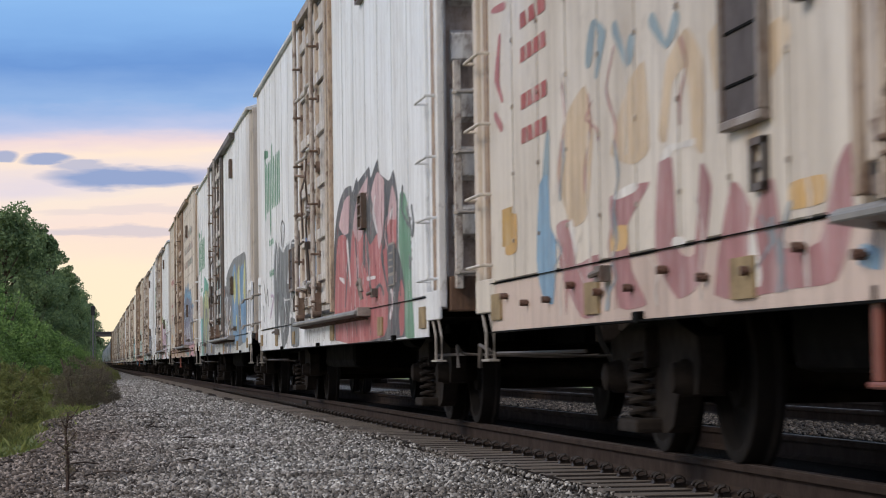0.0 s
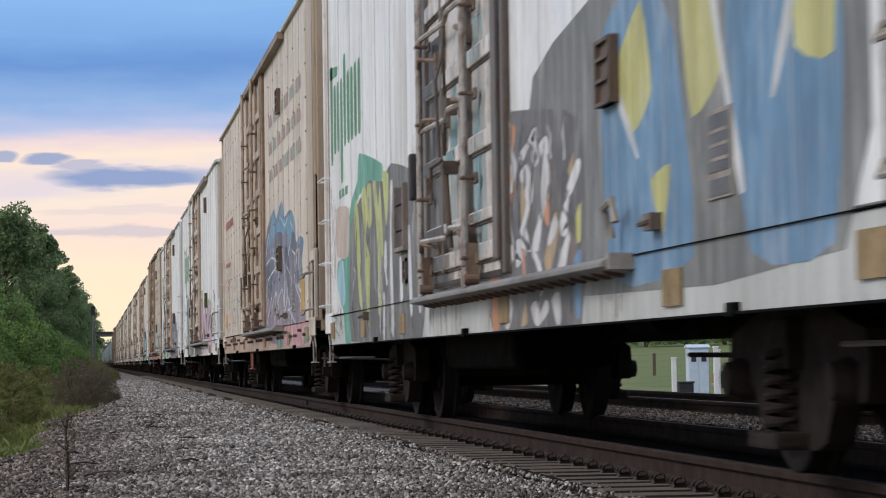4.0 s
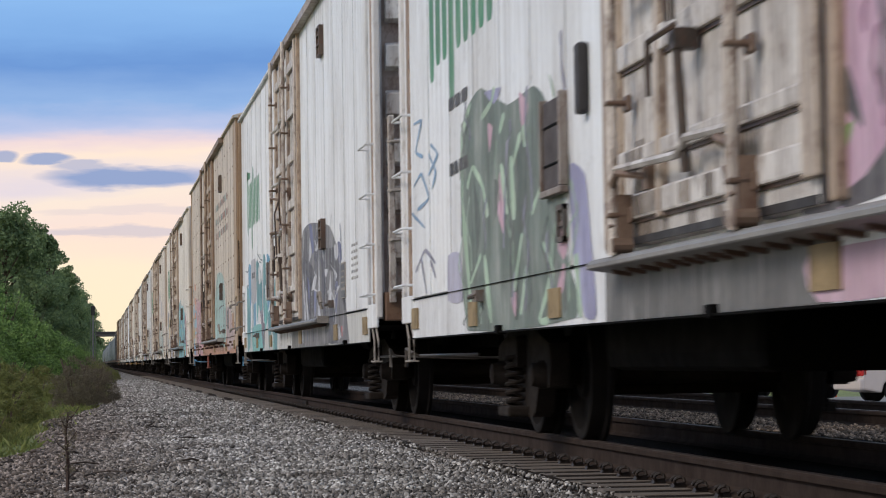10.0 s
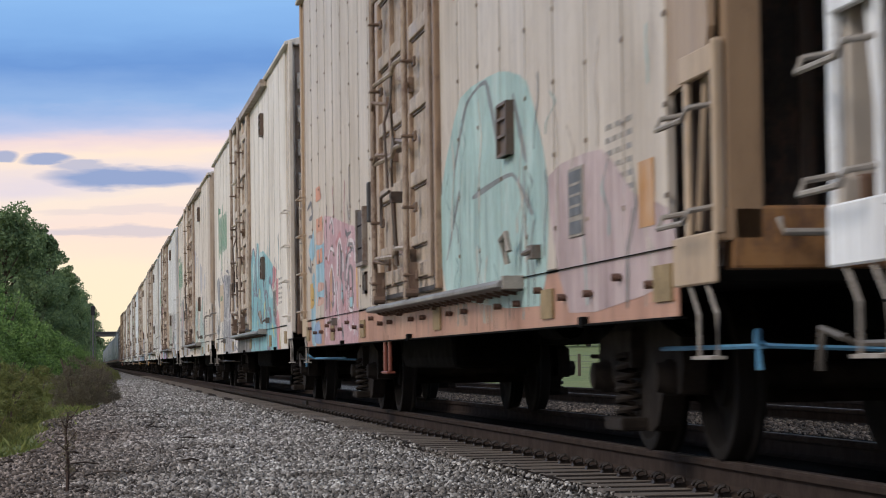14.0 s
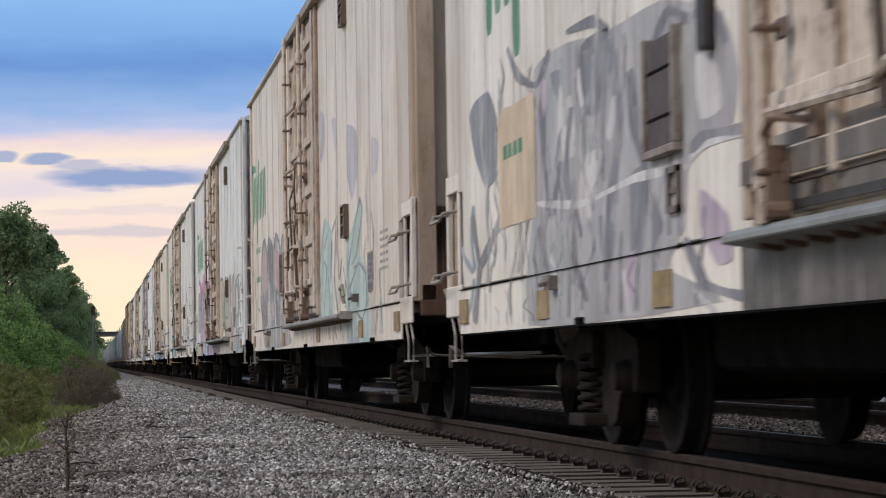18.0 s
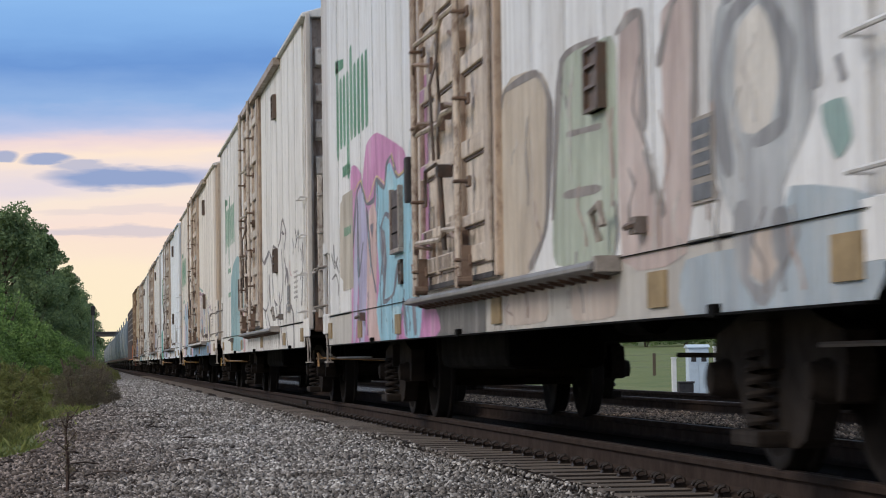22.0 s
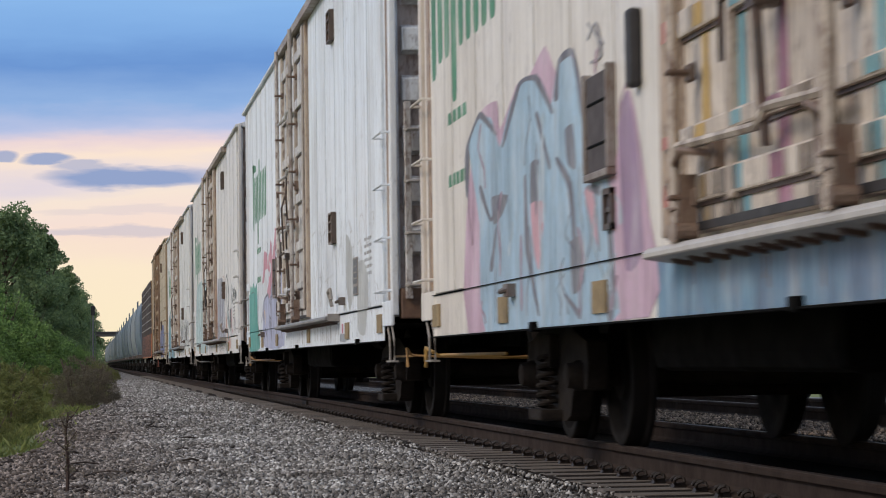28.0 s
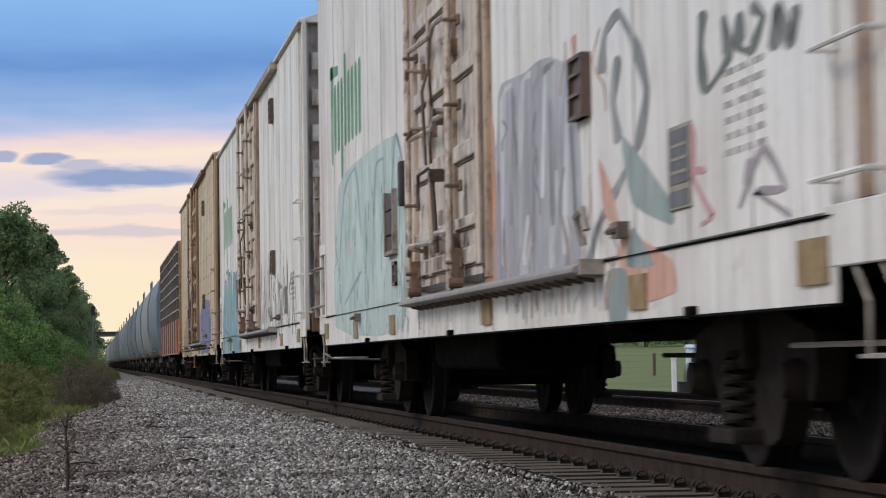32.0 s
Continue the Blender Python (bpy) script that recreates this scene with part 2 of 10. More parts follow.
def dirt_margin(nt):
    """Soil washed in among the stones beside the weeds, in uneven tongues."""
    n, l = nt.nodes.new, nt.links.new
    tc, sep, add, mul = n("ShaderNodeTexCoord"), n("ShaderNodeSeparateXYZ"), n("ShaderNodeMath"), n("ShaderNodeMath")
    l(tc.outputs["Object"], sep.inputs[0])
    mul.operation, add.operation = "MULTIPLY_ADD", "ADD"
    l(noise_at(nt, 0.45, (1, 0.6, 1), 5), mul.inputs[0])
    mul.inputs[1].default_value, mul.inputs[2].default_value = 2.6, -1.3
    l(sep.outputs["X"], add.inputs[0])
    l(mul.outputs[0], add.inputs[1])
    half = n("ShaderNodeMath")
    half.operation = "MULTIPLY_ADD"
    l(add.outputs[0], half.inputs[0])
    half.inputs[1].default_value, half.inputs[2].default_value = 0.3, 0.4
    return ramp_of(nt, half.outputs[0], (0.25, 0.75), (0.75, 0.0))


def ballast_material(name, wash):
    m, nt, b = nodes_of(name)
    geo = nt.nodes.new("ShaderNodeNewGeometry").outputs["Random Per Island"]
    fine = noise_at(nt, 45.0)
    blotch = noise_at(nt, 0.9, (1, 0.7, 1), 6, 0.65)
    tone = ramp_of(nt, geo, (0.0, srgb(62, 58, 56)), (0.4, srgb(120, 115, 110)), (0.8, srgb(174, 169, 164)), (1.0, srgb(228, 224, 220)))
    col = mix_of(nt, ramp_of(nt, fine, (0.3, 0.0), (0.8, 0.4)), tone, srgb(92, 87, 84))
    col = mix_of(nt, ramp_of(nt, blotch, (0.46, 0.0), (0.66, 0.75)), col, srgb(138, 128, 122), "MULTIPLY")
    col = mix_of(nt, dirt_margin(nt), col, srgb(172, 150, 136), "MULTIPLY")
    col = mix_of(nt, 1.0, col, srgb(*wash), "MULTIPLY")
    nt.links.new(col, b.inputs["Base Color"])
    b.inputs["Roughness"].default_value = 0.9
    bump_of(nt, b, fine, 0.5, 0.006)
    return m


BALLAST = ballast_material("ballast_stone", (255, 255, 255))
# same stone tinted warmer and darker, offsetting blue sky light in the shade
BALLAST_DULL = ballast_material("warm_ballast_stone", (214, 190, 166))


def ballast_sheet_material():
    m, nt, b = nodes_of("packed_ballast")
    n, l = nt.nodes.new, nt.links.new
    tc, vo = n("ShaderNodeTexCoord"), n("ShaderNodeTexVoronoi")
    l(tc.outputs["Object"], vo.inputs["Vector"])
    vo.inputs["Scale"].default_value = 17
    blotch = noise_at(nt, 0.5)
    bw = n("ShaderNodeRGBToBW")
    l(vo.outputs["Color"], bw.inputs[0])
    tone = ramp_of(nt, bw.outputs[0], (0.1, srgb(88, 80, 74)), (0.55, srgb(146, 138, 130)), (0.95, srgb(204, 197, 190)))
    col = mix_of(nt, ramp_of(nt, vo.outputs["Distance"], (0.25, 0.0), (0.6, 0.75)), tone, srgb(52, 48, 45))
    col = mix_of(nt, ramp_of(nt, blotch, (0.45, 0.0), (0.7, 0.45)), col, srgb(150, 132, 116), "MULTIPLY")
    col = mix_of(nt, dirt_margin(nt), col, srgb(172, 150, 136), "MULTIPLY")
    l(col, b.inputs["Base Color"])
    b.inputs["Roughness"].default_value = 0.95
    bump_of(nt, b, ramp_of(nt, vo.outputs["Distance"], (0.0, 1.0), (0.6, 0.0)), 1.0, 0.03)
    return m


def bed_edge(y):
    """Left edge of the ballast, which the weeds narrow further along."""
    return -0.75 + 1.0 * min(1, max(0, (y - 24) / 36)) + 1.2 * min(1, max(0, (y - 60) / 140)) + 0.18 * math.sin(y * 0.31) + 0.1 * math.sin(y * 0.83)


def make_ballast():
    sheet = ballast_sheet_material()
    g = Geo()
    ys = [-60, 0, 8] + [8 + 2 * i for i in range(1, 60)] + [140, 180, 240, 320, 450, 700, 1200, 2600]
    for y in ys:
        e = bed_edge(y)
        for x, z in ((e - 0.15, -0.30), (e + 0.25, -0.248), (2.40, -0.242), (2.62, -0.225), (5.5, -0.235), (6.4, -0.19), (7.2, -0.165), (9.6, -0.175), (11.6, -0.62)):
            g.v.append((x, y, z))
    n = 9
    g.f = [(j * n + i, j * n + i + 1, (j + 1) * n + i + 1, (j + 1) * n + i) for j in range(len(ys) - 1) for i in range(n - 1)]
    tagged(new("ballast_bed", g.mesh("ballast_bed", sheet)), "grey crushed stone bed under two tracks", "ballast", kind="structure")

    # oil-stained stone, darkened further to carry the shade under the train
    shaded_oil = plain("shaded_oil_ballast", (15, 13, 12), 0.95, 0, 0.5, 9, 1.0, 0.03, spec=0.05)
    tagged(new("oily_bed", Geo().box(3.425, 4.775, -40, 1500, -0.30, -0.158).box(4.925, 6.45, -40, 1500, -0.30, -0.165).mesh("oily_bed", shaded_oil)), "dark oil-soaked stone under the train, its shade put into the colour", "ballast", kind="structure")

    packed = plain("packed_fines", (46, 39, 35), 0.95, 0, 0.5, 14, 1.0, 0.02, spec=0.1)
    tagged(new("packed_bed", Geo().box(2.80, 3.27, -40, 400, -0.30, -0.1765).mesh("packed_bed", packed)), "dark packed stone between the tie ends", "ballast", kind="structure")

    # loose stones: a few rough shapes, scattered; simpler ones further off
    rng = np.random.default_rng(5)

    def rough_shapes(subdivided):
        bm = bmesh.new()
        if subdivided:
            bmesh.ops.create_icosphere(bm, subdivisions=1, radius=1.0)
        else:
            for v in ((1, 0, 0), (-1, 0, 0), (0, 1, 0), (0, -1, 0), (0, 0, 1), (0, 0, -1)):
                bm.verts.new(v)
            bm.verts.ensure_lookup_table()
            for f in ((0, 2, 4), (2, 1, 4), (1, 3, 4), (3, 0, 4), (2, 0, 5), (1, 2, 5), (3, 1, 5), (0, 3, 5)):
                bm.faces.new([bm.verts[i] for i in f])
        bm.verts.index_update()
        unit = np.array([v.co[:] for v in bm.verts])
        tri = np.array([[v.index for v in f.verts] for f in bm.faces])
        bm.free()
        shapes = []
        for _ in range(16):
            s = unit * rng.uniform(0.6, 1.35, (len(unit), 1)) * np.array([rng.uniform(0.8, 1.3), rng.uniform(0.8, 1.3), rng.uniform(0.6, 0.95)])
            if subdivided:
                for _ in range(5):
                    d = rng.normal(size=3)
                    d /= np.linalg.norm(d)
                    s = s - np.outer(np.maximum(s @ d - 0.42, 0), d)
            shapes.append(s)
        return shapes, tri

    near_stone, far_stone = rough_shapes(True), rough_shapes(False)

    def scatter(name, label, count, place, size, stone, material=BALLAST):
        shapes, tri = stone
        nu = len(shapes[0])
        p, sc = place(count), size(count)
        a = rng.uniform(0, 2 * math.pi, count)
        kind = rng.integers(0, len(shapes), count)
        tilt = rng.uniform(-1.0, 1.0, count)
        base = np.array(shapes)[kind] * sc[:, None, None]
        ct, st, ca, sa = np.cos(tilt), np.sin(tilt), np.cos(a), np.sin(a)
        x, y, z = base[..., 0], base[..., 1], base[..., 2]
        x, z = x * ct[:, None] - z * st[:, None], x * st[:, None] + z * ct[:, None]
        x, y = x * ca[:, None] - y * sa[:, None], x * sa[:, None] + y * ca[:, None]
        v = np.stack([x, y, z], -1) + p[:, None, :]
        f = tri[None] + (np.arange(count) * nu)[:, None, None]
        me = bpy.data.meshes.new(name)
        nv, nf = count * nu, count * len(tri)
        me.vertices.add(nv)
        me.vertices.foreach_set("co", v.reshape(-1))
        me.loops.add(nf * 3)
        me.loops.foreach_set("vertex_index", f.reshape(-1).astype(np.int32))
        me.polygons.add(nf)
        me.polygons.foreach_set("loop_start", np.arange(0, nf * 3, 3, dtype=np.int32))
        me.update(calc_edges=True)
        me.materials.append(material)
        tagged(new(name, me), label, "gravel", kind="stuff")

    def height(x, y):
        return -0.228 + 0.008 * np.sin(x * 2.1 + y * 0.7) + 0.005 * np.sin(x * 4.3 - y * 0.37)

    def shoulder(count):
        y = 13.0 + 11.0 * rng.uniform(0, 1, count)
        e = np.array([bed_edge(v) for v in y])
        x = e + (2.72 - e) * rng.uniform(0, 1, count)
        return np.stack([x, y, height(x, y) + rng.uniform(-0.012, 0.016, count)], -1)

    def shoulder_far(count):
        y = 24.0 + 110.0 * rng.uniform(0, 1, count) ** 1.9
        e = np.array([bed_edge(v) for v in y])
        x = e + (2.72 - e) * rng.uniform(0, 1, count)
        return np.stack([x, y, height(x, y) + rng.uniform(-0.012, 0.02, count)], -1)

    def between(count):
        y = 12.0 + 48.0 * rng.uniform(0, 1, count) ** 1.5
        x = rng.uniform(6.4, 7.5, count)
        return np.stack([x, y, -0.170 + 0.012 * np.clip((x - 6.3) / 0.9, 0, 1) + rng.uniform(-0.012, 0.016, count)], -1)

    def by_ties(count):
        y = 12.0 + 40.0 * rng.uniform(0, 1, count) ** 1.6
        x = rng.uniform(2.55, 2.92, count)
        gap = (y - 7.0) % 0.508
        keep = (gap > 0.15) & (gap < 0.36) | (x < 2.80)
        z = np.where(keep, np.where(x < 2.74, -0.215, -0.190), -0.33) + rng.uniform(-0.01, 0.01, count)
        return np.stack([x, y, z], -1)

    def fine(a, b):
        return lambda c: (a + (b - a) * rng.uniform(0, 1, c) ** 1.6) * rng.choice([1, 1, 1, 1.25], c)

    scatter("ballast_stones", "small stones packed between the tie ends", 5000, by_ties, fine(0.011, 0.022), near_stone)
    scatter("ballast_stones", "loose grey crushed stones on the track shoulder", 52000, shoulder, fine(0.011, 0.025), near_stone)
    scatter("ballast_stones", "grey crushed stones further along the shoulder", 76000, shoulder_far, lambda c: rng.uniform(0.016, 0.034, c), far_stone)
    scatter("ballast_stones", "pale crushed stones between the two tracks", 20000, between, lambda c: rng.uniform(0.014, 0.030, c), far_stone, BALLAST_DULL)
    # bits of dark wood and twig among the stones
    g = Geo()
    for _ in range(46):
        y = 15 + 26 * rng.random() ** 1.4
        x, a, ln = bed_edge(y) + 0.1 + 1.5 * rng.random() ** 1.6, rng.uniform(0, 3.14), rng.uniform(0.05, 0.28)
        z = float(height(x, y)) + 0.028
        g.tube([(x - ln * math.cos(a) / 2, y - ln * math.sin(a) / 2, z), (x + 0.01, y, z + 0.012), (x + ln * math.cos(a) / 2, y + ln * math.sin(a) / 2, z - 0.004)], rng.uniform(0.004, 0.011), 5)
    tagged(new("twigs", g.mesh("twigs", plain("dead_wood", (58, 48, 42), 0.9))), "dark dead twigs lying on the stones", "debris", kind="stuff")


make_ballast()


def rail_profile(cx, scale=1.0):
    half = [(0.076, -0.171), (0.076, -0.160), (0.022, -0.142), (0.009, -0.125), (0.009, -0.055), (0.018, -0.043), (0.037, -0.036), (0.037, -0.010), (0.030, 0.0)]
    return [(cx + x, z) for x, z in half] + [(cx - x, z) for x, z in half[::-1]]


def make_track(name, cx, label, y_end, clips_to):
    tr = thing(name, cx, 0, 0, label, "railway track", kind="structure")
    for side in (-1, 1):
        rail = part("rail", Geo().prism(rail_profile(side * 0.755), 1, -40, 2500), RAILRUST, tr, "rust-brown steel rail", smooth=False, key=("rail", side))
        part("rail_head", Geo().box(side * 0.755 - 0.029, side * 0.755 + 0.029, -40, 2500, 0.0005, 0.003), RAILTOP, rail, "worn bright running surface", key=side)
    n = 0
    y = 7.0

    def tie_shape():
        # concrete tie: chamfered top, waist in the middle
        g = Geo()
        for a, b, w, h in ((-1.30, -0.45, 0.125, -0.172), (-0.45, 0.45, 0.10, -0.20), (0.45, 1.30, 0.125, -0.172)):
            g.prism([(-w - 0.02, -0.38), (w + 0.02, -0.38), (w, h - 0.02), (w - 0.025, h), (-w + 0.025, h), (-w, h - 0.02)], 0, a, b)
        return g

    def clip_shape(sx):
        # curled spring clip beside the rail foot, with its cast shoulder
        g = Geo()
        pts = []
        for i in range(13):
            a = 2 * math.pi * i / 12 * 1.25
            pts.append((sx * (0.112 + 0.034 * math.sin(a)), -0.05 + 0.105 * i / 12, -0.136 + 0.026 * math.cos(a)))
        g.tube(pts, 0.010, 7)
        g.prism([(sx * 0.075, -0.172), (sx * 0.150, -0.172), (sx * 0.140, -0.150), (sx * 0.085, -0.142)], 1, -0.02, 0.06)
        return g

    while n < 300 and y < y_end:
        tie = part("tie", tie_shape, CONCRETE, tr, key="tie")
        tie.location = (0.03 * math.sin(n * 12.9898), y + 0.012 * math.sin(n * 4.7), 0.002 * math.sin(n * 7.3))
        if y < clips_to:
            for off in (-0.755,):
                for sx in (-1,):
                    c = part("rail_clip", lambda: clip_shape(sx), CLIPS, tie, key=sx, smooth=True)
                    c.location = (off - tie.location.x, 0, 0)
        y += 0.508
        n += 1
    return tr


near_track = make_track("near_track", TRACK_X, "railway track on concrete ties with rusty rails", 180, 70)
far_track = make_track("far_track", TRACK2_X, "second railway track half buried in ballast beyond the train", 0, 0)
part("joint_bar", Geo().box(-0.755 - 0.045, -0.755 - 0.010, 40.4, 41.2, -0.135, -0.05), IRON, near_track, "bolted rail joint bar", 0.01)


# ---------------------------------------------------------------- wagons
LONG = 21.8            # body length from corner to corner
NEAR = -1.48           # side of the body that faces the camera, in the wagon's own space


def at(d):
    """Distance from the leading corner to the wagon's own y."""
    return d - LONG / 2


TRUCK_AT = {-1: 3.62, 1: 18.15}     # truck centres, from the leading corner
WHEEL_R = 0.45


def wheel_shape(side):
    # flange inboard, tread, rim, dished plate, hub
    o = [(0.605, 0.10), (0.615, 0.15), (0.655, 0.19), (0.675, 0.34), (0.655, 0.385), (0.655, 0.475), (0.685, 0.478), (0.70, 0.452), (0.80, 0.446), (0.805, 0.44),
         (0.805, 0.385), (0.775, 0.375), (0.735, 0.35), (0.735, 0.22), (0.765, 0.165), (0.80, 0.155), (0.80, 0.09)]
    return Geo().lathe(o, side, 36)


def sideframe_shape(side):
    """Cast frame in one piece: arched top, bellied middle, jaws over the axle boxes."""
    x0, x1 = (0.92, 1.05)
    a, b = (x0 * side, x1 * side) if side > 0 else (x1 * side, x0 * side)
    half = [(0.36, 0.15), (0.50, 0.19), (0.66, 0.40), (0.74, 0.44), (0.76, 0.53), (0.97, 0.53), (0.99, 0.36), (1.07, 0.37), (1.14, 0.52), (1.10, 0.66), (0.80, 0.71), (0.44, 0.79)]
    return Geo().prism(half + [(-y, z) for y, z in half[::-1]], 0, a, b)


def spring_shape(side):
    g, pts = Geo(), []
    for i in range(6 * 12 + 1):
        t = 2 * math.pi * i / 12
        pts.append((side * 1.10 + 0.07 * math.cos(t), 0.09 * math.sin(t), 0.225 + 0.37 * i / 72))
    return g.tube(pts, 0.017, 6)


def add_trucks(car):
    for end in (-1, 1):
        cy = at(TRUCK_AT[end])
        fr = part("truck", Geo().box(-1.12, 1.12, -0.16, 0.16, 0.50, 0.72).box(-0.3, 0.3, -0.3, 0.3, 0.66, 0.80), IRON, car, "black cast-iron truck", 0.01, key="bolster")
        fr.location = (0, cy, 0)
        for side in (-1, 1):
            part("sideframe", lambda: sideframe_shape(side), IRON, fr, key=side)
            part("spring_seat", lambda: Geo().box(side * 1.06 - 0.14, side * 1.06 + 0.14, -0.24, 0.24, 0.15, 0.225), IRON, fr, bevel=0.02, key=side)
            part("spring", lambda: spring_shape(side), IRON, fr, "coil springs", smooth=True, key=side)
            for e in (-1, 1):
                b = part("bearing_cap", lambda: Geo().lathe([(0.86, 0.10), (1.08, 0.10), (1.10, 0.085), (1.14, 0.08), (1.15, 0.05)], side, 14), IRON, fr, smooth=True, key=side)
                b.location = (0, e * 0.87, 0.45)
        for e in (-1, 1):
            bb = part("brake_beam", lambda: Geo().prism([(-0.07, 0.30), (0.07, 0.30), (0.05, 0.48), (-0.05, 0.48)], 0, -0.80, 0.80), IRON, fr, bevel=0.01, key="beam")
            bb.location.y = e * 0.40
        for e in (-1, 1):
            ws = part("wheelset", lambda: Geo().lathe([(-1.05, 0.075), (1.05, 0.075)], 1, 12), IRON, car, key="axle", smooth=True)
            ws.location = (0, cy + e * 0.87, WHEEL_R)
            WHEELSETS.append(ws)
            for side in (-1, 1):
                part("wheel", lambda: wheel_shape(side), WHEEL, ws, "worn steel wheel", smooth=True, key=side)


WHEELSETS, WAGONS = [], []


def rung_shape(d0, d1, out=0.09):
    x = NEAR - out
    return Geo().tube([(NEAR + 0.03, at(d1), 0), (x, at(d1), 0), (x, at(d0), -0.0), (NEAR + 0.03, at(d0), 0)], 0.0115, 7)


def add_underframe(car, dark=True):
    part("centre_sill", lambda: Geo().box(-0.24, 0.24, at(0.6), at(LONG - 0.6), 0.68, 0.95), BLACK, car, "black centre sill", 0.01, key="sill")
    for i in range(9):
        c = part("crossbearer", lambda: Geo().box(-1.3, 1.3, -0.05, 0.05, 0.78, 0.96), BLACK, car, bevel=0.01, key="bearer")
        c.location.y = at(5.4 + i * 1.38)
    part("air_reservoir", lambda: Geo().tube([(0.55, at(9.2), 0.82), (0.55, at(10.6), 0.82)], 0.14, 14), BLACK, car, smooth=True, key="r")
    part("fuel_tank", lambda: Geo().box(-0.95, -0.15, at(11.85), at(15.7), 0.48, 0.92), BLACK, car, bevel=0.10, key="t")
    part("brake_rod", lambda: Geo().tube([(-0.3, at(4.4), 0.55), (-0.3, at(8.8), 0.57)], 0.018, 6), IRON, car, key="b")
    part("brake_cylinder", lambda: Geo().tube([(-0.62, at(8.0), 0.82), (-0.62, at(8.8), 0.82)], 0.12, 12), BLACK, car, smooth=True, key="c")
    for e, d in ((-1, 0.0), (1, LONG)):
        y = at(d)
        cp = part("coupler", lambda: Geo().box(-0.10, 0.10, y + e * 0.02, y + e * 0.68, 0.76, 0.98).box(-0.17, 0.14, y + e * 0.66, y + e * 0.93, 0.70, 1.02).box(-0.24, 0.24, y - e * 0.2, y + e * 0.03, 0.68, 1.08), IRON, car, "rusty knuckle coupler", 0.02, key=e)
        part("air_hose", lambda: Geo().tube([(-0.28, y + e * 0.1, 0.80), (-0.30, y + e * 0.35, 0.68), (-0.22, y + e * 0.6, 0.45), (-0.12, y + e * 0.86, 0.36)], 0.022, 7), BLACK, cp, smooth=True, key=e)


def add_steps_and_levers(car, color, lever):
    """Stirrup steps at the near corners and the uncoupling levers."""
    for e, d in ((-1, 0.0), (1, LONG)):
        y = at(d) + (0.20 if e < 0 else -0.50)
        st = part("stirrup_step", lambda: Geo().tube([(NEAR + 0.02, y + 0.10, 0.98), (NEAR + 0.02, y + 0.06, 0.90), (NEAR + 0.02, y - 0.14, 0.74), (NEAR + 0.02, y - 0.14, 0.555), (NEAR + 0.02, y + 0.19, 0.555), (NEAR + 0.02, y + 0.19, 0.74), (NEAR + 0.02, y + 0.38, 0.90), (NEAR + 0.02, y + 0.42, 0.98)], 0.0105, 6).box(NEAR - 0.015, NEAR + 0.055, y - 0.15, y + 0.20, 0.545, 0.560), BARE, car, "bare steel stirrup step", key=e)
        yb = at(d) + e * 0.22
        lv = part("uncoupling_lever", lambda: Geo().tube([(-0.30, yb, 0.58), (-0.60, yb, 0.57), (-1.32, yb, 0.60), (-1.36, yb, 0.62)], 0.012, 6).tube([(-1.36, yb, 0.62), (-1.40, yb + e * 0.16, 0.66), (-1.40, yb + e * 0.18, 0.50)], 0.016, 6), PAINT, car, "painted uncoupling lever", smooth=True, key=e, color=lever)
        part("brake_bar", lambda: Geo().tube([(-1.30, yb - e * 0.0, 0.60), (-1.18, at(d) - e * 2.4, 0.60)], 0.013, 6), PAINT, car, key=e, color=lever)


